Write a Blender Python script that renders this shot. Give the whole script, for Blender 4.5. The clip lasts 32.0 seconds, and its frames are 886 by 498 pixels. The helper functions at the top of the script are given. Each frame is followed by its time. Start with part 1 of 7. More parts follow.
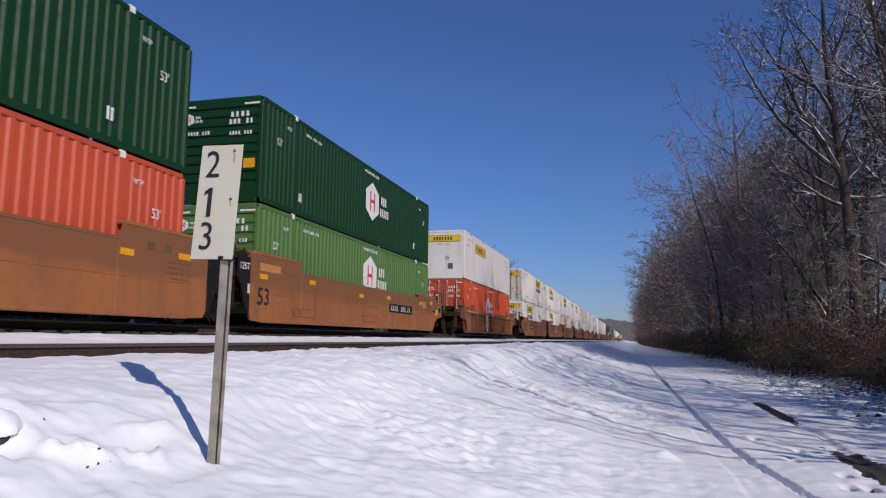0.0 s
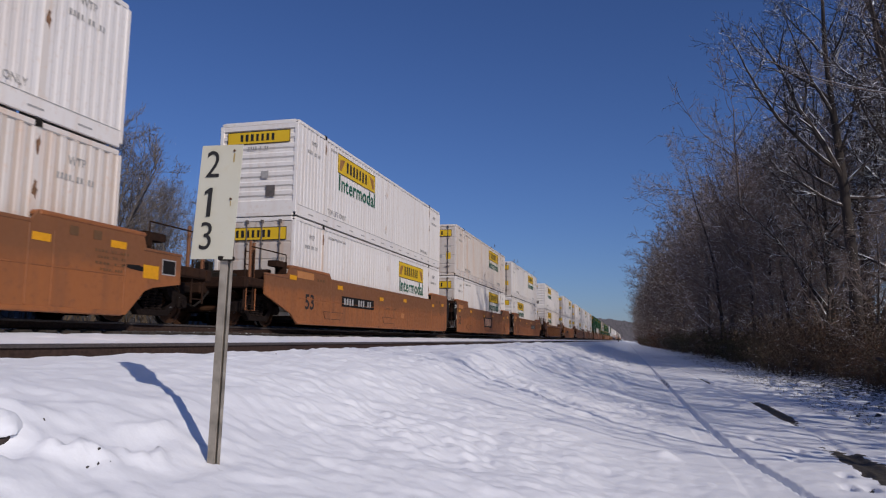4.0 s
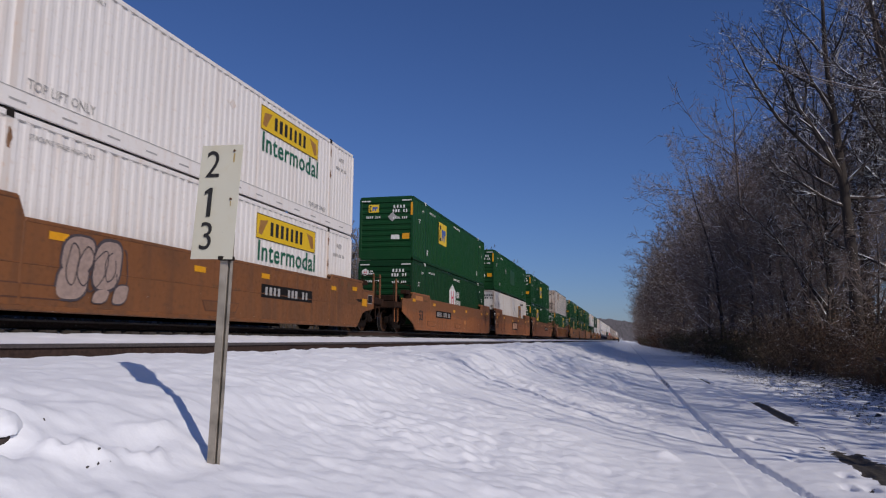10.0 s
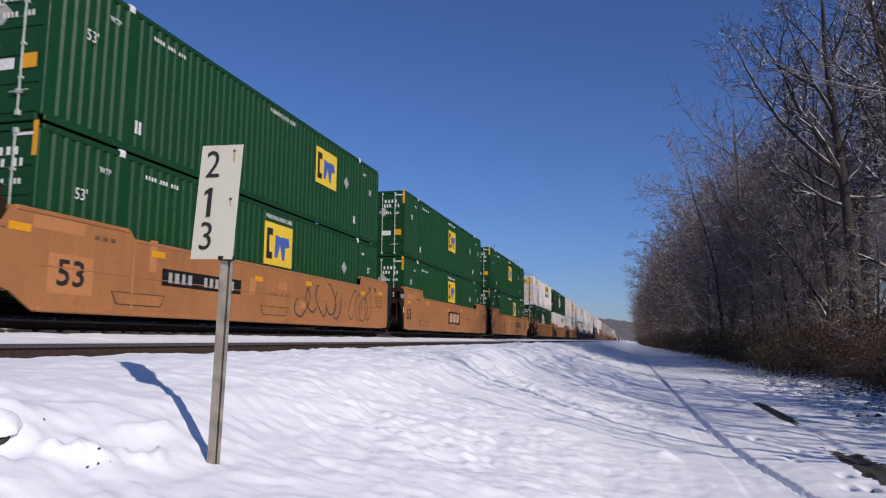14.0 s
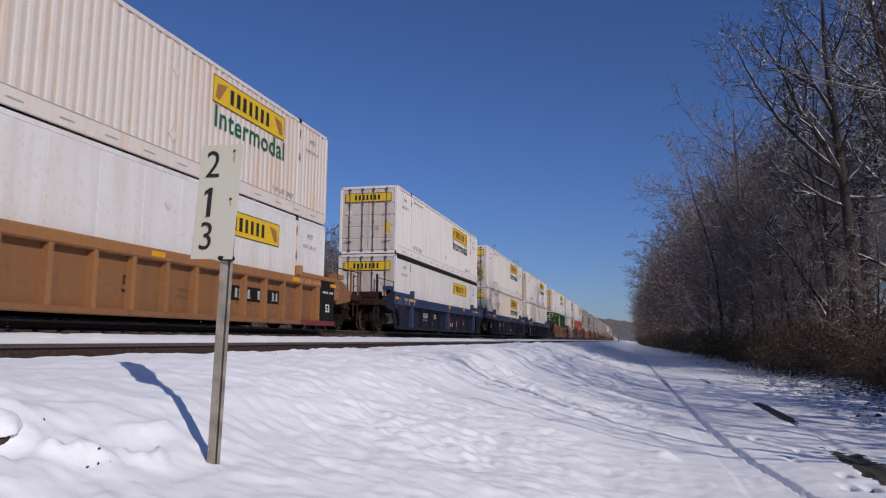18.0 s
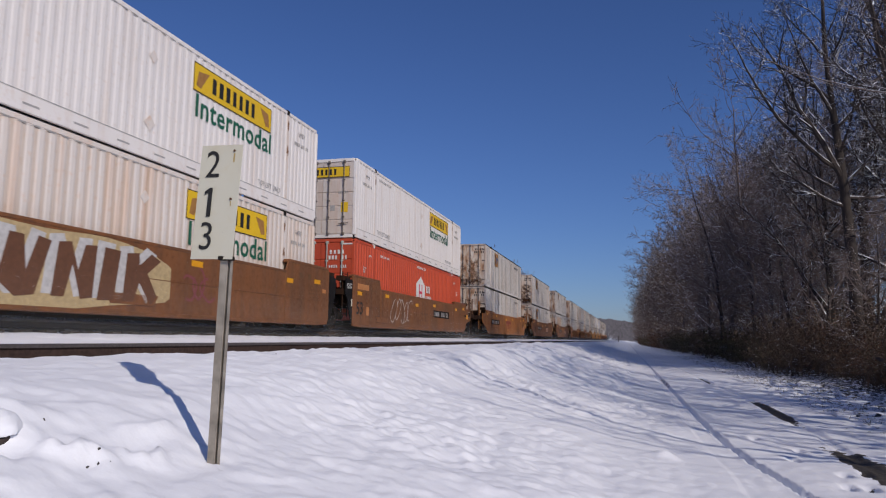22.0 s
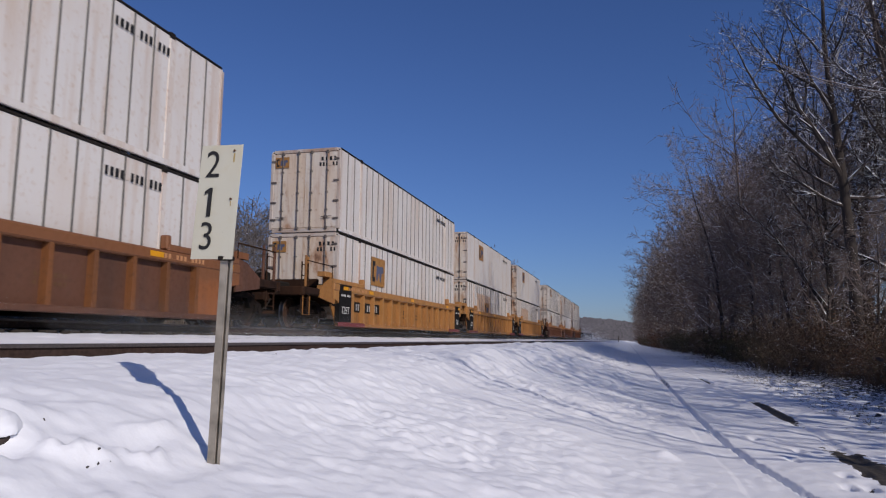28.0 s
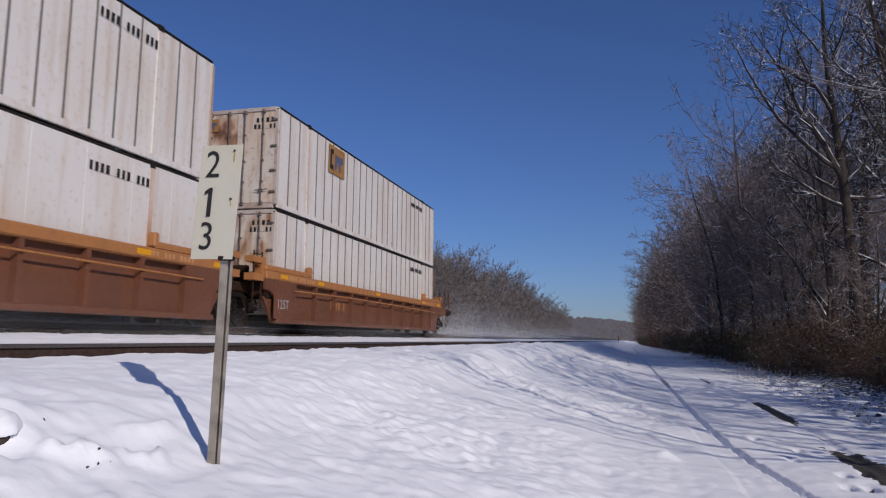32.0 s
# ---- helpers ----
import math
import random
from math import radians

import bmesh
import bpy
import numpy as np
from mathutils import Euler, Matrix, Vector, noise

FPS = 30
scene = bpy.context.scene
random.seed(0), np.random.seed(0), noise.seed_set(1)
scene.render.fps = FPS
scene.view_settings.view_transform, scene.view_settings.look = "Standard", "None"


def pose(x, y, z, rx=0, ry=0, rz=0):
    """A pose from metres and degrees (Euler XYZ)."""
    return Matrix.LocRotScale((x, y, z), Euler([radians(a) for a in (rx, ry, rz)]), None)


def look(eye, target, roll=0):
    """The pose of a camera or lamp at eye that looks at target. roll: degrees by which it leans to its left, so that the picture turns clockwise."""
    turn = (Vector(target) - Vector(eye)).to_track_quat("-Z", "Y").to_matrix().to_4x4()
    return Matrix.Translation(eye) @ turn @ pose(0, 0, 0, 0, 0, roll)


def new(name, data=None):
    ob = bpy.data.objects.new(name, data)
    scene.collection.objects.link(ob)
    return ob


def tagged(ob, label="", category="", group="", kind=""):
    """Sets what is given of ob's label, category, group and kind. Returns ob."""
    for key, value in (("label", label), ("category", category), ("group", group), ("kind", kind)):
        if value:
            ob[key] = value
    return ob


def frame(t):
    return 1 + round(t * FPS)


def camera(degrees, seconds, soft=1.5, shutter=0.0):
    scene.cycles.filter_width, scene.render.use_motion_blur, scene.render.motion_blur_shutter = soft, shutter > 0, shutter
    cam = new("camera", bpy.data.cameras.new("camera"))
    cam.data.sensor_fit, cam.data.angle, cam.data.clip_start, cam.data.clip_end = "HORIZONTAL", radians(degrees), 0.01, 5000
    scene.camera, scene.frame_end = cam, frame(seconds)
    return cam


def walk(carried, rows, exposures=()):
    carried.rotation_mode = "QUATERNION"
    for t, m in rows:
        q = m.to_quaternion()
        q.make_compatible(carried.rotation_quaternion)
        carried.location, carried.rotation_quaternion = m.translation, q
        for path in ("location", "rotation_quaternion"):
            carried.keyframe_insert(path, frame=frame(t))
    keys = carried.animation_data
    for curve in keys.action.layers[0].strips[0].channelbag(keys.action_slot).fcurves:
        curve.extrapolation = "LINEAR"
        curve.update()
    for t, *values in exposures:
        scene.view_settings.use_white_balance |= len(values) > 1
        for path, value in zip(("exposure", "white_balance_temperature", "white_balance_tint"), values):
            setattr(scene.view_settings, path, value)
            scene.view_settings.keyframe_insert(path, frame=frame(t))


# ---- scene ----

# ================= camera and its place =================
cam = camera(64.29, 32.0, soft=1.15, shutter=0.05)
EYE = (0.0, 0.0, -0.27)
AIM = (-2.5353, 9.5905, 0.9937)
walk(cam, [(0.0, look(EYE, AIM, 0.53)), (32.0, look(EYE, AIM, 0.53))],
     exposures=[(0.0, 0.22), (1.0, 0.20), (2.0, 0.03), (3.0, -0.08), (6.0, -0.10), (10.0, -0.12), (11.0, 0.15), (12.0, 0.22), (13.0, 0.28), (14.0, 0.28), (17.0, 0.15), (18.0, 0.03), (19.0, 0.0), (32.0, 0.0)])

# ================= light =================
SUN_AZ, SUN_EL = 130.8, 31.0          # degrees clockwise from +y, and above the horizon
world = bpy.data.worlds.new("winter_sky")
scene.world = world
world.use_nodes = True
wn = world.node_tree.nodes
sky = wn.new("ShaderNodeTexSky")
sky.sky_type = "NISHITA"
sky.sun_disc = False
sky.sun_elevation = radians(SUN_EL)
sky.sun_rotation = radians(SUN_AZ)
sky.altitude = 300
sky.air_density, sky.dust_density, sky.ozone_density = 1.12, 0.3, 6.0
wn["Background"].inputs[1].default_value = 0.068
tint = wn.new("ShaderNodeMix")
tint.data_type, tint.blend_type = "RGBA", "MULTIPLY"
tint.inputs[0].default_value = 1.0
tint.inputs[7].default_value = (0.67, 0.755, 1.09, 1)
world.node_tree.links.new(sky.outputs[0], tint.inputs[6])
world.node_tree.links.new(tint.outputs[2], wn["Background"].inputs[0])

sun_data = bpy.data.lights.new("sun", "SUN")
sun_data.energy, sun_data.angle, sun_data.color = 2.92, radians(0.53), (1.0, 0.905, 0.818)
sun = new("sun", sun_data)
sa, se = radians(SUN_AZ), radians(SUN_EL)
SUN_DIR = Vector((math.sin(sa) * math.cos(se), math.cos(sa) * math.cos(se), math.sin(se)))
sun.matrix_world = look(SUN_DIR * 60, (0, 0, 0))
scene.view_settings.exposure = 0.0

# ================= materials =================
MATS = {}


def nodes_of(name):
    m = bpy.data.materials.new(name)
    m.use_nodes = True
    return m, m.node_tree.nodes, m.node_tree.links


def mix_rgb(n, l, fac, a, b):
    x = n.new("ShaderNodeMix")
    x.data_type = "RGBA"
    for sock, v in ((x.inputs[0], fac), (x.inputs[6], a), (x.inputs[7], b)):
        if hasattr(v, "is_output"):
            l.new(v, sock)
        elif isinstance(v, (int, float)):
            sock.default_value = v
        else:
            sock.default_value = (*v, 1)
    return x.outputs[2]


def ramp(n, l, src, lo, hi, a=0.0, b=1.0):
    x = n.new("ShaderNodeMapRange")
    x.inputs[1].default_value, x.inputs[2].default_value = lo, hi
    x.inputs[3].default_value, x.inputs[4].default_value = a, b
    l.new(src, x.inputs[0])
    return x.outputs[0]


def noise_tex(n, l, scale, detail=4.0, stretch=(1, 1, 1), vary=True, space="Object"):
    tc = n.new("ShaderNodeTexCoord")
    mp = n.new("ShaderNodeMapping")
    mp.inputs[3].default_value = stretch
    l.new(tc.outputs[space], mp.inputs[0])
    if vary:
        oi = n.new("ShaderNodeObjectInfo")
        ml = n.new("ShaderNodeMath")
        ml.operation = "MULTIPLY"
        ml.inputs[1].default_value = 37.0
        l.new(oi.outputs["Random"], ml.inputs[0])
        l.new(ml.outputs[0], mp.inputs[1])
    t = n.new("ShaderNodeTexNoise")
    t.inputs["Scale"].default_value = scale
    t.inputs["Detail"].default_value = detail
    l.new(mp.outputs[0], t.inputs["Vector"])
    return t.outputs["Fac"]


def bump(n, l, src, strength, dist, bsdf):
    b = n.new("ShaderNodeBump")
    b.inputs["Strength"].default_value = strength
    b.inputs["Distance"].default_value = dist
    l.new(src, b.inputs["Height"])
    l.new(b.outputs[0], bsdf.inputs["Normal"])


def paint(name, col, dirt=(0.16, 0.10, 0.06), amount=0.35, streak=0.35, rough=0.45, metal=0.0, patch=0.0, patchcol=(0.62, 0.44, 0.30), upper=None, spec=0.5):
    """Weathered paint: faded areas, rust or grime blotches, and long vertical streaks."""
    if name in MATS:
        return MATS[name]
    col, dirt, patchcol = (tuple(min(0.82, v * 1.33) for v in q) for q in (col, dirt, patchcol))
    upper = upper and tuple(v * 1.33 for v in upper)
    m, n, l = nodes_of(name)
    bsdf = n["Principled BSDF"]
    big = noise_tex(n, l, 0.35, 3)
    fine = noise_tex(n, l, 9.0, 6)
    run = noise_tex(n, l, 2.2, 5, (1.6, 1.6, 0.12))
    c = mix_rgb(n, l, ramp(n, l, big, 0.3, 0.7, 0.0, 0.30), col, tuple(min(1, v * 0.80 + 0.006) for v in col))
    c = mix_rgb(n, l, ramp(n, l, run, 0.45 if name.endswith("car_paint") else 0.50, 0.70 if name.endswith("car_paint") else 0.78, 0.0, streak), c, dirt)
    c = mix_rgb(n, l, ramp(n, l, fine, 0.56, 0.74, 0.0, amount), c, dirt)
    if patch:
        c = mix_rgb(n, l, ramp(n, l, noise_tex(n, l, 0.8, 5, (1, 1, 0.5)), 0.50, 0.72, 0.0, patch), c, patchcol)
    if upper:
        # an old, browner coat shows along the upper part, with a ragged edge
        tc = n.new("ShaderNodeTexCoord")
        sp = n.new("ShaderNodeSeparateXYZ")
        l.new(tc.outputs["Object"], sp.inputs[0])
        ad = n.new("ShaderNodeMath")
        ad.operation = "MULTIPLY_ADD"
        ad.inputs[1].default_value = 0.7
        l.new(noise_tex(n, l, 1.1, 6, (1, 0.5, 1.6)), ad.inputs[0])
        l.new(sp.outputs[2], ad.inputs[2])
        c = mix_rgb(n, l, ramp(n, l, ad.outputs[0], 1.22, 1.42, 0.0, 0.85), c, upper)
    l.new(c, bsdf.inputs["Base Color"])
    l.new(ramp(n, l, fine, 0.3, 0.7, rough - 0.08, rough + 0.2), bsdf.inputs["Roughness"])
    bsdf.inputs["Metallic"].default_value = metal
    bsdf.inputs["Specular IOR Level"].default_value = spec
    bump(n, l, fine, 0.12, 0.01, bsdf)
    MATS[name] = m
    return m


def plain(name, col, rough=0.5, metal=0.0, var=0.25, scale=12.0, spec=0.5):
    if name in MATS:
        return MATS[name]
    col = tuple(min(0.82, v * 1.33) for v in col)
    m, n, l = nodes_of(name)
    bsdf = n["Principled BSDF"]
    f = noise_tex(n, l, scale, 5)
    c = mix_rgb(n, l, ramp(n, l, f, 0.35, 0.7), col, tuple(v * (1 - var) for v in col))
    l.new(c, bsdf.inputs["Base Color"])
    bsdf.inputs["Roughness"].default_value = rough
    bsdf.inputs["Metallic"].default_value = metal
    bsdf.inputs["Specular IOR Level"].default_value = spec
    bump(n, l, f, 0.1, 0.01, bsdf)
    MATS[name] = m
    return m


def snow_up(n, l, lo, hi, cover=0.42):
    """How far snow lies on a face: by how much the face looks up, broken by noise."""
    g = n.new("ShaderNodeNewGeometry")
    s = n.new("ShaderNodeSeparateXYZ")
    l.new(g.outputs["Normal"], s.inputs[0])
    f = ramp(n, l, s.outputs[2], lo, hi)
    if not cover:
        return f
    k = n.new("ShaderNodeMath")
    k.operation = "MULTIPLY"
    l.new(f, k.inputs[0])
    l.new(ramp(n, l, noise_tex(n, l, 2.5, 3), cover, cover + 0.12), k.inputs[1])
    return k.outputs[0]


def bark(name, col, snow_lo=0.55, snow_hi=0.85, cover=0.42):
    m, n, l = nodes_of(name)
    bsdf = n["Principled BSDF"]
    f = noise_tex(n, l, 6.0, 6, (3, 3, 0.7))
    c = mix_rgb(n, l, ramp(n, l, f, 0.3, 0.7), col, tuple(v * 0.45 for v in col))
    c = mix_rgb(n, l, snow_up(n, l, snow_lo, snow_hi, cover), c, (0.82, 0.84, 0.88))
    l.new(c, bsdf.inputs["Base Color"])
    bsdf.inputs["Roughness"].default_value = 0.9
    bump(n, l, f, 0.4, 0.03, bsdf)
    return m


def snow_material():
    m, n, l = nodes_of("snow")
    bsdf = n["Principled BSDF"]
    at = n.new("ShaderNodeAttribute")
    at.attribute_name = "bare"
    grain = noise_tex(n, l, 46.0, 4, vary=False)
    lump = noise_tex(n, l, 9.0, 2, vary=False)
    wide = noise_tex(n, l, 0.7, 4, vary=False)
    c = mix_rgb(n, l, ramp(n, l, wide, 0.3, 0.7), (0.86, 0.87, 0.90), (0.80, 0.81, 0.85))
    add = n.new("ShaderNodeMath")
    add.operation = "ADD"
    l.new(at.outputs["Fac"], add.inputs[0])
    l.new(ramp(n, l, noise_tex(n, l, 7.0, 8, vary=False), 0.3, 0.7, -0.45, 0.45), add.inputs[1])
    soil = mix_rgb(n, l, ramp(n, l, grain, 0.35, 0.65), (0.032, 0.029, 0.027), (0.080, 0.070, 0.060))
    c = mix_rgb(n, l, ramp(n, l, add.outputs[0], 0.46, 0.60), c, soil)
    l.new(c, bsdf.inputs["Base Color"])
    bsdf.inputs["Roughness"].default_value = 0.75
    bsdf.inputs["Specular IOR Level"].default_value = 0.25
    h = n.new("ShaderNodeMath")
    h.operation = "MULTIPLY_ADD"
    h.inputs[1].default_value = 0.25
    l.new(grain, h.inputs[0])
    l.new(lump, h.inputs[2])
    bump(n, l, h.outputs[0], 0.22, 0.03, bsdf)
    return m


def ballast_material():
    m, n, l = nodes_of("ballast")
    bsdf = n["Principled BSDF"]
    v = n.new("ShaderNodeTexVoronoi")
    v.inputs["Scale"].default_value = 18.0
    tc = n.new("ShaderNodeTexCoord")
    l.new(tc.outputs["Object"], v.inputs["Vector"])
    c = mix_rgb(n, l, v.outputs["Color"], (0.045, 0.042, 0.040), (0.125, 0.118, 0.110))
    c = mix_rgb(n, l, ramp(n, l, noise_tex(n, l, 4.0, 8, vary=False), 0.56, 0.64), c, (0.75, 0.76, 0.8))
    l.new(c, bsdf.inputs["Base Color"])
    bsdf.inputs["Roughness"].default_value = 0.9
    bump(n, l, v.outputs["Distance"], 0.8, 0.06, bsdf)
    return m


M_SNOW = snow_material()
M_BALLAST = ballast_material()
M_RAIL = plain("rusted_rail_steel", (0.046, 0.028, 0.022), 0.75, 0.0, 0.5, 20, 0.2)
M_RAILHEAD = plain("worn_rail_head", (0.10, 0.085, 0.08), 0.5, 0.5, 0.4, 25)
M_TIE = plain("weathered_tie_wood", (0.034, 0.027, 0.022), 0.9, 0, 0.5, 8)
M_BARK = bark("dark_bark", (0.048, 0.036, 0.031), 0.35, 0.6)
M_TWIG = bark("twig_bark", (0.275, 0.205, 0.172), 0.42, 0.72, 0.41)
# darker copy of the twig bark, with the wood's inner shade in its colour
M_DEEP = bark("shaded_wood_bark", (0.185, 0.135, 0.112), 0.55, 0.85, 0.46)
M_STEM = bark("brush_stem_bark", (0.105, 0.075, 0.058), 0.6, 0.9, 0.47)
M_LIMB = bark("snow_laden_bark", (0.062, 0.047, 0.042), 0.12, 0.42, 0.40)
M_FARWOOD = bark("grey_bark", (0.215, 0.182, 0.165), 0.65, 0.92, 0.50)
M_WHITE = paint("white_corrugated_paint", (0.60, 0.572, 0.548), (0.42, 0.30, 0.21), 0.28, 0.34)
M_CREAM = paint("cream_stained_paint", (0.535, 0.49, 0.45), (0.50, 0.28, 0.14), 0.30, 0.60)
M_PLATE = paint("white_plate_paint", (0.545, 0.535, 0.525), (0.36, 0.27, 0.19), 0.35, 0.42, patch=0.30, patchcol=(0.42, 0.32, 0.24))
M_EMPW = paint("white_ribbed_paint", (0.515, 0.495, 0.475), (0.36, 0.25, 0.17), 0.40, 0.62, patch=0.30, patchcol=(0.42, 0.31, 0.22))
M_EMPFRAME = paint("rust_edged_frame_paint", (0.40, 0.35, 0.31), (0.20, 0.095, 0.05), 0.55, 0.8, patch=0.6, patchcol=(0.24, 0.13, 0.075))
M_RUSTPOST = paint("rust_streaked_post_paint", (0.50, 0.46, 0.42), (0.26, 0.11, 0.05), 0.45, 0.85, patch=0.8, patchcol=(0.33, 0.165, 0.075))


def rusty_doors(name, col):
    """Old white door paint, with brown rust that has bled from the hinges and the sill, more on one leaf than on the next."""
    m, n, l = nodes_of(name)
    bsdf = n["Principled BSDF"]
    fine = noise_tex(n, l, 9.0, 6)
    run = noise_tex(n, l, 2.4, 6, (2.2, 2.2, 0.22))
    wide = noise_tex(n, l, 1.1, 4, (1, 1, 0.6))
    oi = n.new("ShaderNodeObjectInfo")
    c = mix_rgb(n, l, ramp(n, l, wide, 0.35, 0.65, 0.0, 0.75), col, tuple(v * k for v, k in zip(col, (0.95, 0.80, 0.66))))
    c = mix_rgb(n, l, ramp(n, l, run, 0.48, 0.70, 0.0, 0.7), c, (0.42, 0.25, 0.15))
    much = n.new("ShaderNodeMath")
    much.operation = "MULTIPLY_ADD"
    much.inputs[1].default_value = 0.25
    l.new(oi.outputs["Random"], much.inputs[0])
    l.new(noise_tex(n, l, 1.6, 7, (1.8, 1.8, 0.9)), much.inputs[2])
    c = mix_rgb(n, l, ramp(n, l, much.outputs[0], 0.64, 0.80, 0.0, 0.8), c, (0.38, 0.19, 0.09))
    c = mix_rgb(n, l, ramp(n, l, much.outputs[0], 0.78, 0.88, 0.0, 0.9), c, (0.13, 0.055, 0.03))
    c = mix_rgb(n, l, ramp(n, l, fine, 0.58, 0.72, 0.0, 0.5), c, (0.30, 0.15, 0.08))
    l.new(c, bsdf.inputs["Base Color"])
    bsdf.inputs["Roughness"].default_value = 0.6
    bump(n, l, fine, 0.15, 0.01, bsdf)
    return m


M_RUSTY = rusty_doors("rust_stained_door_paint", (0.64, 0.59, 0.53))
M_PINK = paint("grimy_door_paint", (0.45, 0.415, 0.385), (0.34, 0.20, 0.12), 0.35, 0.6, patch=0.35, patchcol=(0.55, 0.36, 0.24))
M_RIBGREY = paint("grey_post_aluminium", (0.125, 0.118, 0.108), (0.2, 0.15, 0.1), 0.4, 0.3, 0.4, 0.2)
# recessed strips of the corrugated walls, a little darker than the wall paint
M_GROOVE = paint("tan_groove_paint", (0.47, 0.40, 0.34), (0.40, 0.24, 0.13), 0.3, 0.6)
M_GROOVE_PALE = paint("pale_groove_paint", (0.585, 0.557, 0.533), (0.36, 0.27, 0.2), 0.25, 0.35)
M_GREEN = paint("dark_green_paint", (0.0040, 0.038, 0.0098), (0.02, 0.05, 0.02), 0.3, 0.25, 0.4, spec=0.3)
M_HGREEN = paint("deep_green_paint", (0.0030, 0.0275, 0.0075), (0.008, 0.02, 0.008), 0.3, 0.3, 0.42, spec=0.3)
M_LGREEN = paint("light_green_paint", (0.060, 0.125, 0.032), (0.03, 0.07, 0.02), 0.3, 0.25, 0.38)
M_ORANGE = paint("orange_red_paint", (0.37, 0.054, 0.022), (0.25, 0.05, 0.026), 0.3, 0.3, 0.4)
M_DARKFRAME = plain("dark_underframe", (0.018, 0.015, 0.013), 0.85, 0.0, 0.5, 12, 0.12)
M_GALV = plain("galvanised_steel", (0.26, 0.23, 0.19), 0.5, 0.35, 0.55, 9)
M_BARSTEEL = plain("dull_door_bar_steel", (0.13, 0.11, 0.10), 0.55, 0.3, 0.4, 10)
M_BARWHITE = plain("pale_door_bar_steel", (0.34, 0.37, 0.34), 0.5, 0.0, 0.3, 10)
M_YELLOW = paint("yellow_logo_film", (0.56, 0.36, 0.012), (0.5, 0.28, 0.03), 0.15, 0.2)
M_GOLD = paint("faded_gold_film", (0.27, 0.135, 0.038), (0.15, 0.065, 0.022), 0.5, 0.7)
M_AMBER = paint("amber_logo_film", (0.80, 0.42, 0.03), (0.5, 0.25, 0.03), 0.15, 0.2)
M_BLACK = plain("black_lettering", (0.016, 0.016, 0.017), 0.6, spec=0.3)
M_TEXTGREEN = plain("green_lettering", (0.012, 0.095, 0.055), 0.55)
M_TEXTWHITE = plain("white_lettering", (0.58, 0.58, 0.56), 0.55)
M_TEXTGREY = plain("faded_grey_lettering", (0.30, 0.29, 0.28), 0.6)
M_TEXTBROWN = plain("brown_stencil", (0.10, 0.05, 0.02), 0.7)
M_REDLOGO = plain("crimson_logo_paint", (0.48, 0.02, 0.06), 0.5)
M_BLUE = plain("blue_logo_paint", (0.05, 0.10, 0.32), 0.5)
M_NAVY = plain("navy_panel_paint", (0.018, 0.042, 0.11), 0.5)
M_PEACH = paint("bare_peach_primer", (0.47, 0.33, 0.235), (0.5, 0.30, 0.18), 0.25, 0.4)
M_REFLECT = plain("amber_reflector", (0.55, 0.25, 0.01), 0.35, 0, 0.15)
M_SIGN = paint("aged_white_sign_sheet", (0.41, 0.40, 0.33), (0.36, 0.28, 0.14), 0.25, 0.25, 0.5)
M_RUST = plain("rust", (0.07, 0.032, 0.016), 0.9)
M_WHEEL = plain("brown_wheel_steel", (0.055, 0.026, 0.014), 0.8, 0.0, 0.6, 6, 0.15)
M_TREAD = plain("polished_wheel_tread", (0.12, 0.11, 0.105), 0.3, 1.0, 0.2)
M_TRUCK = plain("grimy_cast_steel", (0.013, 0.009, 0.008), 0.9, 0.0, 0.6, 12, 0.08)
W_ORANGE = paint("orange_brown_car_paint", (0.235, 0.080, 0.023), (0.10, 0.045, 0.025), 0.5, 0.5, 0.55, upper=(0.135, 0.055, 0.022), patch=0.45, patchcol=(0.12, 0.047, 0.019))
W_BROWN = paint("brown_car_paint", (0.143, 0.052, 0.0145), (0.06, 0.03, 0.016), 0.55, 0.6, 0.6, patch=0.7, patchcol=(0.070, 0.032, 0.014))
W_SALMON = paint("pale_orange_car_paint", (0.285, 0.115, 0.036), (0.19, 0.080, 0.030), 0.45, 0.45, 0.55, patch=0.45, patchcol=(0.17, 0.068, 0.028))
W_BRIGHT = paint("bright_orange_car_paint", (0.265, 0.094, 0.018), (0.085, 0.038, 0.018), 0.5, 0.55, 0.5, patch=0.5, patchcol=(0.14, 0.054, 0.018))
W_DARK = paint("dark_brown_car_paint", (0.075, 0.029, 0.015), (0.05, 0.028, 0.02), 0.5, 0.5, 0.65)
W_YELLOW = paint("yellow_brown_car_paint", (0.30, 0.142, 0.040), (0.17, 0.08, 0.035), 0.45, 0.45, 0.55)
W_OCHRE = paint("dull_ochre_car_paint", (0.225, 0.1, 0.034), (0.14, 0.07, 0.035), 0.5, 0.5, 0.6)
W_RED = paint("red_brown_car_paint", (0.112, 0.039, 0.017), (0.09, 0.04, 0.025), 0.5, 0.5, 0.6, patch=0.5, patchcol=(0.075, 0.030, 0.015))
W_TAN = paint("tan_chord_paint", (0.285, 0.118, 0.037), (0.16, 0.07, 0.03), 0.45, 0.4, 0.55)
W_BLUE = paint("blue_car_paint", (0.013, 0.028, 0.076), (0.02, 0.018, 0.022), 0.4, 0.45, 0.5)
W_BLACK = paint("black_car_paint", (0.009, 0.010, 0.020), (0.020, 0.016, 0.019), 0.4, 0.5, 0.8, spec=0.15)
# recessed side panels of the ribbed cars, each darker than its chord
W_PANEL = paint("dark_brown_panel_paint", (0.090, 0.037, 0.020), (0.045, 0.023, 0.016), 0.5, 0.6, 0.65, patch=0.6, patchcol=(0.045, 0.021, 0.013))
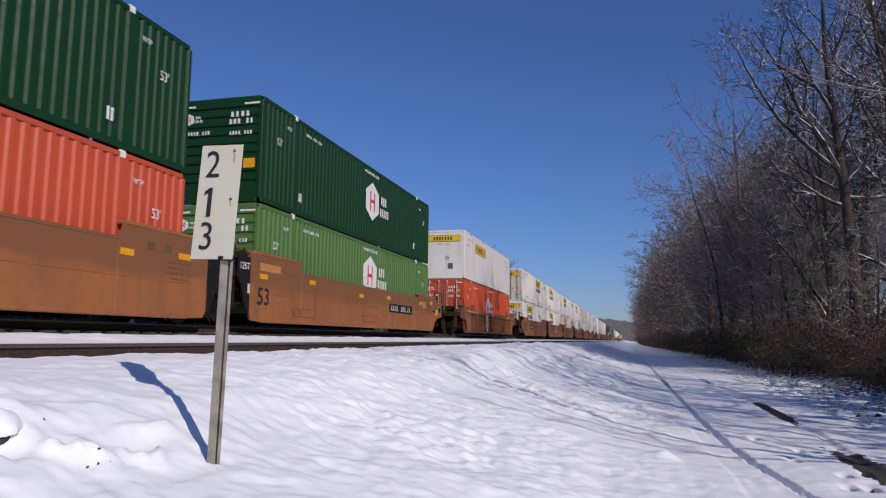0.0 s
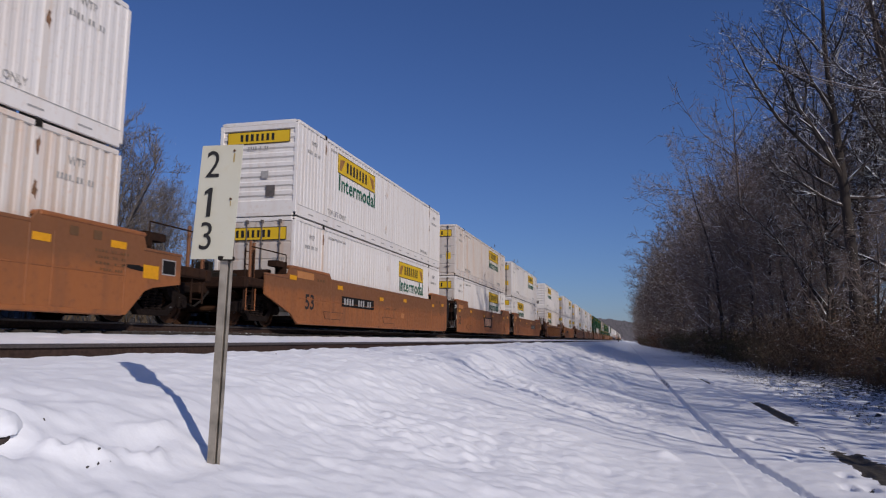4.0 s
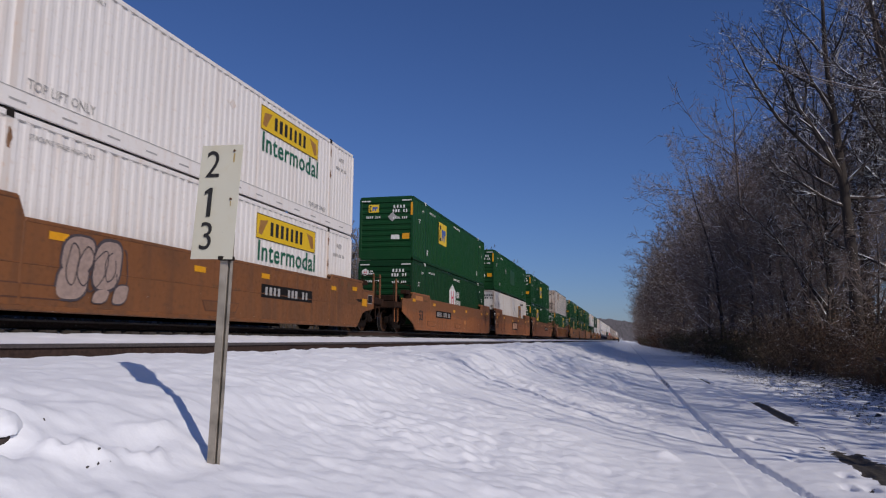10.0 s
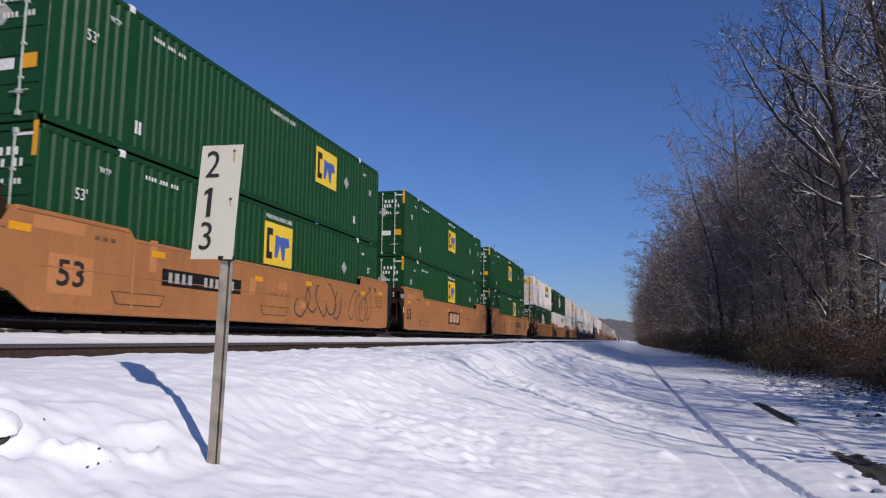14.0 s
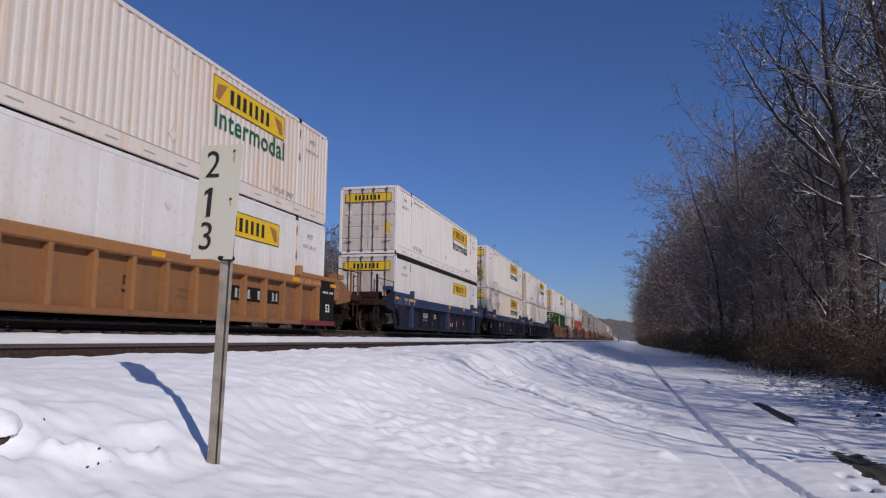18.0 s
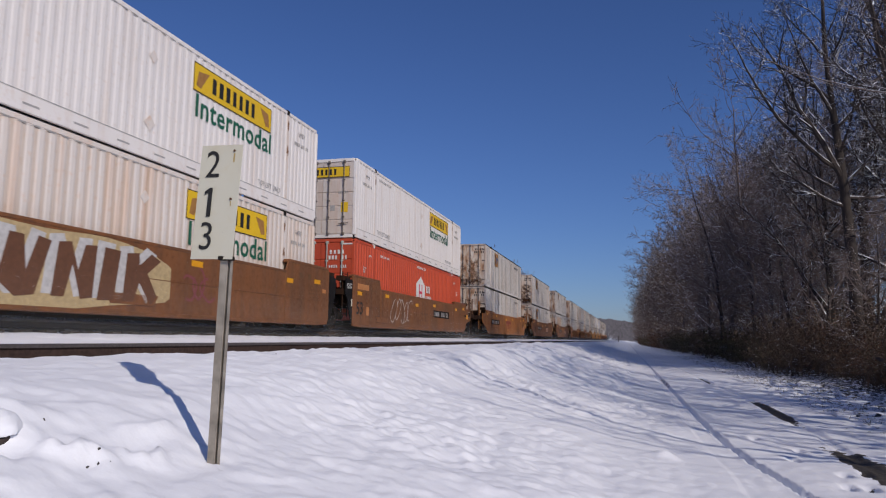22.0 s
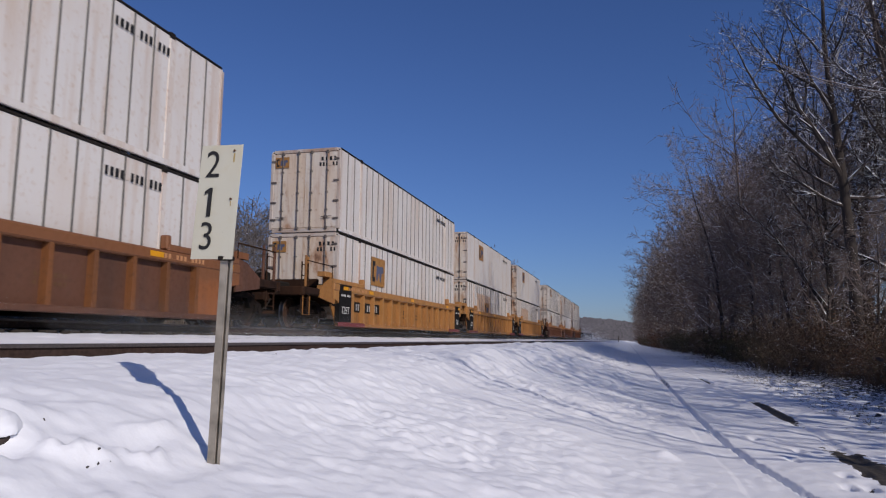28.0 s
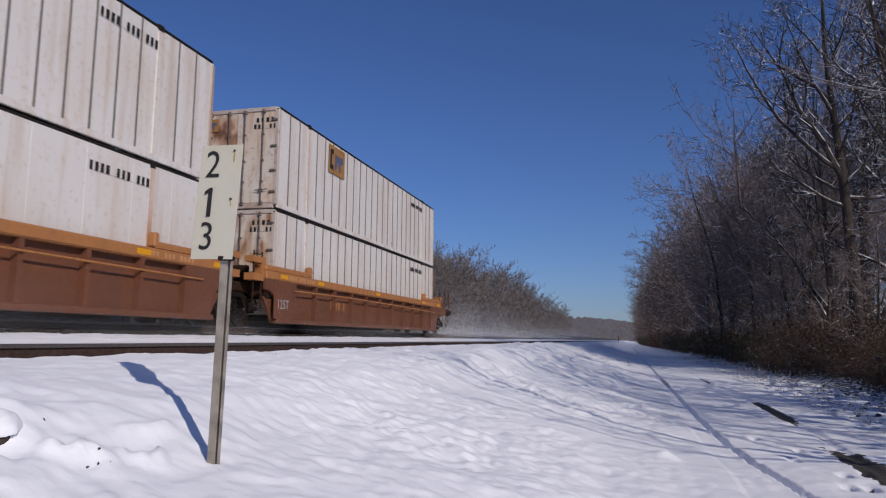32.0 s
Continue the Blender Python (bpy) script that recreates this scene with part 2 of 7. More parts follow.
W_YELLOWP = paint("dull_yellow_panel_paint", (0.24, 0.105, 0.024), (0.11, 0.05, 0.025), 0.5, 0.6, 0.65)
W_OCHREP = paint("dark_ochre_panel_paint", (0.16, 0.072, 0.027), (0.08, 0.04, 0.025), 0.5, 0.6, 0.65)
W_RIB = paint("pale_rib_paint", (0.40, 0.20, 0.09), (0.14, 0.07, 0.03), 0.4, 0.4, 0.6)


# ================= mesh building =================
class Solid:
    """Collects vertices and faces, then makes one mesh of them."""

    def __init__(self):
        self.v, self.f, self.mi = [], [], []

    def face(self, idx, mi=0):
        self.f.append(idx)
        self.mi.append(mi)

    def box(self, x0, x1, y0, y1, z0, z1, mi=0):
        b = len(self.v)
        self.v += [(x, y, z) for z in (z0, z1) for y in (y0, y1) for x in (x0, x1)]
        for q in ((0, 2, 3, 1), (4, 5, 7, 6), (0, 1, 5, 4), (1, 3, 7, 5), (3, 2, 6, 7), (2, 0, 4, 6)):
            self.face([b + i for i in q], mi)
        return self

    def cbox(self, x0, x1, y0, y1, z0, z1, c=0.01, mi=0):
        """A box with its edges chamfered by c."""
        b = len(self.v)
        lo, hi = (x0, y0, z0), (x1, y1, z1)
        ids = {}
        for cx in (0, 1):
            for cy in (0, 1):
                for cz in (0, 1):
                    k = (cx, cy, cz)
                    for ax in range(3):
                        q = [0, 0, 0]
                        for d in range(3):
                            e = hi[d] if k[d] else lo[d]
                            q[d] = e if d == ax else e + (-c if k[d] else c)
                        ids[k, ax] = len(self.v)
                        self.v.append(tuple(q))
        ring = ((0, 0), (1, 0), (1, 1), (0, 1))
        for ax in range(3):
            for s in (0, 1):
                out = []
                for a, d in ring:
                    k = [0, 0, 0]
                    k[ax], k[(ax + 1) % 3], k[(ax + 2) % 3] = s, a, d
                    out.append(ids[tuple(k), ax])
                self.face(out if s else out[::-1], mi)
        for ax in range(3):
            p, q = (ax + 1) % 3, (ax + 2) % 3
            for a in (0, 1):
                for d in (0, 1):
                    k0, k1 = [0, 0, 0], [0, 0, 0]
                    k0[p] = k1[p] = a
                    k0[q] = k1[q] = d
                    k1[ax] = 1
                    k0, k1 = tuple(k0), tuple(k1)
                    out = [ids[k0, p], ids[k1, p], ids[k1, q], ids[k0, q]]
                    self.face(out if a == d else out[::-1], mi)
        for k in ((i, j, w) for i in (0, 1) for j in (0, 1) for w in (0, 1)):
            out = [ids[k, 0], ids[k, 1], ids[k, 2]]
            self.face(out if sum(k) % 2 else out[::-1], mi)
        return self

    def prism(self, outline, x0, x1, mi=0):
        """An outline of (y, z), counter-clockwise seen from +x, pushed from x0 to x1."""
        b, k = len(self.v), len(outline)
        self.v += [(x1, y, z) for y, z in outline] + [(x0, y, z) for y, z in outline]
        self.face(list(range(b, b + k)), mi)
        self.face(list(range(b + 2 * k - 1, b + k - 1, -1)), mi)
        for i in range(k):
            j = (i + 1) % k
            self.face([b + i, b + k + i, b + k + j, b + j], mi)
        return self

    def tube(self, pts, radii, sides=6, mi=0, cap=True):
        pts = [Vector(q) for q in pts]
        b = len(self.v)
        for i, q in enumerate(pts):
            t = (pts[min(i + 1, len(pts) - 1)] - pts[max(i - 1, 0)])
            if t.length < 1e-6:
                t = Vector((0, 0, 1))
            t.normalize()
            ref = Vector((0, 1, 0)) if abs(t.y) < 0.8 else Vector((1, 0, 0))
            u = t.cross(ref).normalized()
            w = t.cross(u)
            r = radii[i] if isinstance(radii, (list, tuple)) else radii
            for s in range(sides):
                a = 2 * math.pi * s / sides
                self.v.append(tuple(q + u * (r * math.cos(a)) + w * (r * math.sin(a))))
        for i in range(len(pts) - 1):
            for s in range(sides):
                s2 = (s + 1) % sides
                self.face([b + i * sides + s, b + i * sides + s2, b + (i + 1) * sides + s2, b + (i + 1) * sides + s], mi)
        if cap:
            self.face([b + s for s in range(sides)][::-1], mi)
            e = b + (len(pts) - 1) * sides
            self.face([e + s for s in range(sides)], mi)
        return self

    def lathe_x(self, prof, sides=24, mi=0, centre=(0, 0, 0)):
        """A profile of (x, r) turned about the x axis."""
        b = len(self.v)
        for x, r in prof:
            for s in range(sides):
                a = 2 * math.pi * s / sides
                self.v.append((centre[0] + x, centre[1] + r * math.cos(a), centre[2] + r * math.sin(a)))
        for i in range(len(prof) - 1):
            k = mi[i] if isinstance(mi, (list, tuple)) else mi
            for s in range(sides):
                s2 = (s + 1) % sides
                self.face([b + i * sides + s, b + (i + 1) * sides + s, b + (i + 1) * sides + s2, b + i * sides + s2], k)
        return self

    def join(self, other, shift=1):
        """Takes in another's faces, with their materials counted on by shift."""
        b = len(self.v)
        self.v += other.v
        self.f += [[b + i for i in q] for q in other.f]
        self.mi += [k + shift for k in other.mi]
        return self

    def mesh(self, name, mats, smooth=False):
        me = bpy.data.meshes.new(name)
        me.from_pydata(self.v, [], self.f)
        for m in (mats if isinstance(mats, (list, tuple)) else [mats]):
            me.materials.append(m)
        me.polygons.foreach_set("material_index", self.mi)
        if smooth:
            me.polygons.foreach_set("use_smooth", [True] * len(self.f))
        me.update()
        return me


CACHE = {}


def shared(key, name, make, mats, smooth=False):
    """The mesh made by make(), kept by its key, so that alike parts share it."""
    k = (key, tuple(m.name for m in (mats if isinstance(mats, (list, tuple)) else [mats])))
    if k not in CACHE:
        CACHE[k] = make().mesh(name, mats, smooth)
    return CACHE[k]


def part(name, me, parent, label="", at=None):
    ob = new(name, me)
    ob.parent = parent
    if at is not None:
        ob.matrix_basis = at
    if label:
        tagged(ob, label)
    return ob


SIDE_ROT = Matrix(((0, 0, 1, 0), (1, 0, 0, 0), (0, 1, 0, 0), (0, 0, 0, 1)))
END_ROT = Matrix(((1, 0, 0, 0), (0, 0, -1, 0), (0, 1, 0, 0), (0, 0, 0, 1)))


def text_mesh(words, size, mat, wide=1.0):
    """Lettering in the built-in font, centred, as a thin mesh in its own x-y plane."""
    k = ("text", words, size, mat.name, wide)
    if k not in CACHE:
        cu = bpy.data.curves.new("lettering", "FONT")
        cu.body, cu.size, cu.extrude, cu.resolution_u = words, size, 0.002, (5 if size > 0.2 and len(words) == 1 else 2)
        cu.align_x, cu.align_y = "CENTER", "CENTER"
        cu.space_character = 1.06 if words == "Intermodal" else 1.0
        cu.offset = size * (0.015 if words in ("Intermodal", "53") else -0.005 if len(words) == 1 else 0.0)
        tmp = bpy.data.objects.new("lettering", cu)
        scene.collection.objects.link(tmp)
        bpy.context.view_layer.update()
        me = bpy.data.meshes.new_from_object(tmp.evaluated_get(bpy.context.evaluated_depsgraph_get()))
        bpy.data.objects.remove(tmp)
        if wide != 1.0:
            me.transform(Matrix.Diagonal((wide, 1, 1, 1)))
        me.materials.clear()
        me.materials.append(mat)
        me.name = "lettering"
        CACHE[k] = me
    return CACHE[k]


def on_side(x, y, z):
    return Matrix.Translation((x, y, z)) @ SIDE_ROT


def on_end(x, y, z):
    return Matrix.Translation((x, y, z)) @ END_ROT


def panel_mesh(w, h, mat, t=0.004):
    return shared(("panel", round(w, 3), round(h, 3), t), "panel", lambda: Solid().box(-w / 2, w / 2, -h / 2, h / 2, 0, t), mat)


def bars_mesh(w, h, count, mat, gap=0.3, seed=0):
    """A row of plain upright bars of the size of lettering, held together by a hairline; long rows fall into words."""
    def make():
        s, r = Solid(), random.Random(seed + count)
        step, t = w / count, 0.003
        base = -h / 2 + min(0.003, 0.03 * h)
        breaks = {count // 2} if 6 <= count <= 8 else {4, 4 + (count - 4) // 2} if count > 8 else set()
        top = []
        for i in range(count):
            if i in breaks and gap > 0.25:
                continue
            k = step * 0.62 * r.uniform(0.75, 1.0)
            x = -w / 2 + (i + 0.5) * step
            top += [(x - k / 2, base), (x - k / 2, h / 2), (x + k / 2, h / 2), (x + k / 2, base)]
        o = [(top[0][0], -h / 2), (top[-1][0], -h / 2)] + top[::-1]
        n = len(o)
        s.v += [(x, y, t) for x, y in o] + [(x, y, 0) for x, y in o]
        s.face(list(range(n)))
        for i in range(n):
            j = (i + 1) % n
            s.face([i, n + i, n + j, j])
        return s
    return shared(("bars", round(w, 3), round(h, 3), count, gap, seed), "lettering_bars", make, mat)


def shape_mesh(key, outlines, mat, t=0.004):
    """Flat plain shapes from outlines in x-y, counter-clockwise."""
    def make():
        s = Solid()
        for o in outlines:
            b, k = len(s.v), len(o)
            s.v += [(x, y, t) for x, y in o] + [(x, y, 0) for x, y in o]
            s.face(list(range(b, b + k)))
            for i in range(k):
                j = (i + 1) % k
                s.face([b + i, b + k + i, b + k + j, b + j])
        return s
    return shared(("shape", key, t), "emblem", make, mat)

# ================= ground =================
TRAIN_X = -10.625      # centre line of the train's track; its rail heads are at z = 0
NEAR_X = -6.38         # centre line of the near, snowed-in track
PATH_Z = -1.70


def hash_grid(ix, iy, seed):
    h = (ix.astype(np.int64) * 374761393 + iy.astype(np.int64) * 668265263 + seed * 974634777) & 0x7FFFFFFF
    h = ((h ^ (h >> 13)) * 1274126177) & 0x7FFFFFFF
    return ((h ^ (h >> 16)) & 0xFFFF) / 65535.0


def vnoise(x, y, scale, seed):
    x, y = x * scale, y * scale
    ix, iy = np.floor(x), np.floor(y)
    fx, fy = x - ix, y - iy
    fx, fy = fx * fx * (3 - 2 * fx), fy * fy * (3 - 2 * fy)
    a, b = hash_grid(ix, iy, seed), hash_grid(ix + 1, iy, seed)
    c, d = hash_grid(ix, iy + 1, seed), hash_grid(ix + 1, iy + 1, seed)
    return (a * (1 - fx) + b * fx) * (1 - fy) + (c * (1 - fx) + d * fx) * fy - 0.5


PROFILE_X = [-400, -60, -30, -21, -17, -13.4, -12.1, -9.55, -9.25, -8.2, -7.2, -5.78, -5.70, -5.58, -5.45, -4.6, -4.05, -3.5, -3.0, -2.35, -1.2, -0.2, 0.6, 1.2, 6.5, 9, 30, 400]
PROFILE_Z = [0.6, 1.2, 1.5, 1.35, 0.80, -0.40, -0.32, -0.32, -0.235, -0.33, -0.375, -0.38, -0.50, -0.52, -0.50, -0.49, -0.495, -0.575, -0.69, -0.985, -1.30, -1.55, -1.66, PATH_Z, -1.72, -1.55, -1.5, -1.5]


def rut_depth(x, y):
    """The lane's two wheel ruts, and the thin edge of an older tread beside the first."""
    w1 = 1.15 + 0.38 * np.exp(-(np.maximum(y, 0) - 7.5) / 2.2) - 0.006 * (y - 20)
    w2 = 2.82 - 0.02 * np.maximum(y - 18, 0) * (y < 60) - 0.84 * (y >= 60) - 0.05 * np.maximum(12.5 - y, 0)
    w0 = 0.93 + 0.12 * np.exp(-np.maximum(y - 8.5, 0) / 2.0)
    return np.exp(-((x - w1) / 0.043) ** 4), np.exp(-((x - w2) / 0.075) ** 4), np.exp(-((x - w0) / 0.03) ** 2), np.clip((x - w0) / 0.06, 0, 1) * np.clip((w1 - 0.05 - x) / 0.06, 0, 1)


def cobbled(x, y, scale, seed):
    """Rounded clods: the highest of a scatter of soft domes, one in each cell of a grid."""
    x, y = x * scale, y * scale
    ix, iy = np.floor(x), np.floor(y)
    top = np.zeros_like(x)
    for dx in (-1, 0, 1):
        for dy in (-1, 0, 1):
            cx, cy = ix + dx, iy + dy
            px, py = cx + hash_grid(cx, cy, seed), cy + hash_grid(cx, cy, seed + 1)
            big = hash_grid(cx, cy, seed + 2)
            r = 0.35 + 0.55 * big
            d = ((x - px) / r) ** 2 + ((y - py) / (r * (0.7 + 0.6 * hash_grid(cx, cy, seed + 3)))) ** 2
            top = np.maximum(top, (0.25 + 0.75 * big) * np.clip(1 - d, 0, 1) ** 1.5)
    return top


def ground_height(x, y):
    x, y = np.asarray(x, float), np.asarray(y, float)
    z = np.interp(x, PROFILE_X, PROFILE_Z)
    bank = np.clip((x + 5.6) / 0.6, 0, 1) * np.clip((1.6 - x) / 1.8, 0, 1)
    mid = np.clip((x + 9.4) / 0.3, 0, 1) * np.clip((-7.3 - x) / 0.5, 0, 1)
    far = 1 - np.clip((np.abs(y - 20) - 60) / 80, 0, 1)
    wx, wy = x + 0.25 * vnoise(x, y, 1.7, 23) + 0.06 * vnoise(x, y, 7.0, 28), y + 0.25 * vnoise(x, y, 1.9, 24) + 0.06 * vnoise(x, y, 7.0, 29)
    clods = np.clip(vnoise(wx, wy, 3.1, 21) + 0.5 * vnoise(wx, wy, 7.3, 25), 0.05, 1) * np.clip(0.6 + 1.6 * vnoise(x, y, 0.6, 26), 0, 1.2)
    soft = np.clip(0.55 + 1.3 * vnoise(x, y, 0.5, 26), 0.15, 1.2)
    lumps = 0.030 * vnoise(x, y, 0.6, 3) + 0.016 * vnoise(x + 7, y, 1.6, 4) + 0.020 * vnoise(wx, wy, 4.1, 5) + 0.016 * vnoise(wx, wy, 9.0, 6)
    lumps = lumps + soft * (0.036 * cobbled(wx, wy, 3.0, 40) + 0.032 * cobbled(wx, wy, 6.5, 50) + 0.020 * cobbled(x, y, 13.0, 55)) + 0.02 * clods
    z = z + lumps * far * bank
    rough = np.clip((y - 11) / 6, 0, 1) * np.clip((x + 5.2) / 0.8, 0, 1) * np.clip((0.2 - x) / 1.0, 0, 1)
    z = z + far * rough * (0.06 * cobbled(wx, wy, 1.6, 60) + 0.05 * vnoise(wx, wy, 3.0, 32))
    z = z + far * mid * (0.05 * vnoise(x, y, 2.2, 8) + 0.03 * vnoise(x, y, 6.0, 9))
    lane = np.clip((x - 0.4) / 0.8, 0, 1)
    z = z + lane * far * (0.030 * vnoise(x, y, 1.2, 11) + 0.020 * vnoise(wx, wy, 4.2, 12) + 0.012 * vnoise(wx, wy, 9, 13) + 0.012 * cobbled(wx, wy, 5.0, 70))
    verge = np.clip((x - 3.4) / 1.2, 0, 1) * np.clip((14 - x) / 2, 0, 1)
    z = z + verge * far * (0.10 * vnoise(x, y, 1.5, 14) + 0.09 * vnoise(x, y, 4.0, 15))
    r1, r2, r0, tread = rut_depth(x, y)
    z = z - 0.075 * r1 - 0.03 * r2 * (0.7 + vnoise(x, y, 0.35, 16)) - 0.014 * r0 - far * tread * (0.010 + 0.012 * vnoise(x * 1.5 + y, y, 9.0, 27))
    # lumpy edge along the near rail, and the drift that tops the bank further on
    edge = np.exp(-((x + 5.35) / 0.22) ** 2)
    z = z + far * edge * (0.07 * vnoise(x * 0.4, y, 1.7, 17) + 0.05 * vnoise(x, y, 4.0, 18))
    for cx, cy, rx, ry, h in ((-3.05, 15.2, 0.6, 1.6, 0.16), (-2.75, 17.5, 0.5, 1.4, 0.12), (-2.82, 2.72, 0.12, 0.12, -0.075), (-3.12, 3.02, 0.16, 0.12, 0.055), (-1.05, 5.15, 0.22, 0.16, 0.04), (-0.05, 5.2, 0.10, 0.12, 0.05), (0.36, 8.9, 0.13, 0.14, 0.07), (-0.85, 8.7, 0.22, 0.16, 0.05), (-0.5, 6.6, 0.16, 0.14, 0.04)):
        z = z + h * np.exp(-((x - cx) / rx) ** 2 - ((y - cy) / ry) ** 2)
    # clods kicked out of the snow in a ragged row beside the post, and the ridge behind them
    rk = random.Random(8)
    for i in range(34):
        k = rk.random()
        cx, cy, q = -2.69 + 0.24 * k + rk.uniform(-0.07, 0.06), 2.95 + 0.48 * k + rk.uniform(-0.08, 0.08), rk.uniform(0.018, 0.045)
        z = z + rk.choice((-0.6, 0.7, 1.0)) * 0.8 * q * np.exp(-((x - cx) / q) ** 4 - ((y - cy) / (q * 1.4)) ** 4)
    z = z + 0.032 * np.exp(-((x + 2.735 - 0.02 * np.sin(y * 14)) / 0.035) ** 2 - ((y - 3.62) / 0.26) ** 4) - 0.03 * np.exp(-((x + 2.63) / 0.06) ** 2 - ((y - 3.45) / 0.26) ** 2)
    # footprints on the lane
    for cx, cy in ((2.07, 8.07), (2.48, 8.93), (2.28, 8.08), (2.22, 8.75), (1.9, 9.7), (2.15, 10.6), (1.75, 11.6)):
        z = z - 0.06 * np.exp(-((x - cx) / 0.06) ** 4 - ((y - cy) / 0.15) ** 4)
    return z


def bare_soil(x, y):
    r1, r2, r0, tread = rut_depth(x, y)
    b = 0.02 * np.ones_like(x)
    for cx, rx, cy, ry, k in ((2.83, 0.13, 16.4, 2.1, 1.5), (2.66, 0.20, 9.2, 1.5, 1.5), (1.12, 0.12, 26.2, 3.0, 0.5), (2.60, 0.08, 27.5, 2.4, 0.7)):
        b = b + k * np.exp(-((x - cx) / rx) ** 4 - ((y - cy) / ry) ** 4)
    for cx, cy in ((2.48, 8.93), (2.28, 8.08), (2.07, 8.07)):
        b = b + 0.8 * np.exp(-((x - cx) / 0.05) ** 4 - ((y - cy) / 0.11) ** 4)
    b = b + 0.10 * r2
    b = b + 0.30 * np.clip((x - 3.3) / 0.8, 0, 1) + 0.22 * np.clip((x - 4.6) / 2.0, 0, 1) + 0.12 * np.clip((x - 6.8) / 2.0, 0, 1)
    b = b + 0.95 * np.clip((-11.6 - x) / 0.8, 0, 1) * np.clip((x + 60) / 20, 0, 1)
    b = b + 0.10 * np.exp(-((x + 3.4) / 0.7) ** 2 - ((y - 3.6) / 0.12) ** 2)
    return b


def axis_steps(knots):
    out = []
    for (a, step), (b, _) in zip(knots[:-1], knots[1:]):
        out += list(np.arange(a, b - 1e-6, step))
    return np.array(out + [knots[-1][0]])


def build_ground():
    gx = axis_steps([(-1500, 400), (-300, 60), (-60, 8), (-20, 1.5), (-12.5, 0.35), (-9.7, 0.09), (-7.2, 0.2), (-5.8, 0.03), (3.2, 0.06), (5.0, 0.09), (8.0, 0.3), (14, 2), (40, 20), (300, 300), (1500, 1)])
    gy = axis_steps([(-1600, 300), (-100, 20), (-10, 0.5), (-2, 0.15), (1.5, 0.15), (2.2, 0.03), (6.5, 0.05), (11, 0.09), (18, 0.16), (28, 0.35), (50, 1.0), (110, 5), (260, 30), (800, 200), (2600, 1)])
    X, Y = np.meshgrid(gx, gy)
    Z = ground_height(X, Y)
    nx, ny = len(gx), len(gy)
    me = bpy.data.meshes.new("ground")
    i = np.arange(nx * ny).reshape(ny, nx)
    quads = np.stack([i[:-1, :-1], i[:-1, 1:], i[1:, 1:], i[1:, :-1]], -1).reshape(-1, 4)
    me.from_pydata(np.stack([X, Y, Z], -1).reshape(-1, 3).tolist(), [], quads.tolist())
    me.polygons.foreach_set("use_smooth", [True] * len(quads))
    at = me.attributes.new("bare", "FLOAT", "POINT")
    at.data.foreach_set("value", bare_soil(X, Y).reshape(-1))
    me.materials.append(M_SNOW)
    return tagged(new("ground", me), "snow-covered bank and lane with wheel ruts", kind="structure")


build_ground()


def gz(x, y):
    return float(ground_height(np.array([x]), np.array([y]))[0])


# ---- tracks ----
def rail_outline():
    half = [(0.075, 0.0), (0.075, 0.018), (0.012, 0.045), (0.010, 0.135), (0.036, 0.148), (0.037, 0.178), (0.028, 0.187)]
    return half + [(-a, b) for a, b in half[::-1]]


def rail(name, x, head_z, y0, y1):
    """A rail of true section: foot, web and head."""
    s = Solid()
    o = rail_outline()
    k = len(o)
    cuts = list(np.linspace(y0, y1, 60))
    for y in cuts:
        s.v += [(x + a, y, head_z - 0.187 + b) for a, b in o]
    for j in range(len(cuts) - 1):
        for i in range(k):
            i2 = (i + 1) % k
            s.face([j * k + i, j * k + i2, (j + 1) * k + i2, (j + 1) * k + i], 1 if 4 <= i <= 8 else 0)
    s.face(list(range(k)))
    s.face([(len(cuts) - 1) * k + i for i in range(k)][::-1])
    return tagged(new(name, s.mesh(name, [M_RAIL, M_RAILHEAD])), "rusty brown steel running rail lying in snow", "rail", "rails", "structure")


for x, z in ((TRAIN_X + 0.7535, 0.0), (TRAIN_X - 0.7535, 0.0), (NEAR_X + 0.7535, -0.355), (NEAR_X - 0.7535, -0.375)):
    rail("rail", x, z, -950, 1300)


def build_ballast():
    s = Solid()
    rows = axis_steps([(-950, 50), (-50, 4), (0, 0.25), (45, 1.0), (120, 10), (1300, 1)])
    xs = [-12.3, -11.9, -11.5, -10.6, -9.95, -9.75, -9.58, -9.42]
    zs = [-0.5, -0.25, -0.19, -0.20, -0.18, -0.17, -0.22, -0.34]
    r = random.Random(4)
    for y in rows:
        for x, z in zip(xs, zs):
            s.v.append((x + r.uniform(-0.02, 0.02), y, z + r.uniform(-0.025, 0.02)))
    k = len(xs)
    for j in range(len(rows) - 1):
        for i in range(k - 1):
            s.face([j * k + i, j * k + i + 1, (j + 1) * k + i + 1, (j + 1) * k + i])
    return tagged(new("ballast", s.mesh("ballast", M_BALLAST)), "dark crushed-stone track bed flecked with snow", kind="structure")


build_ballast()


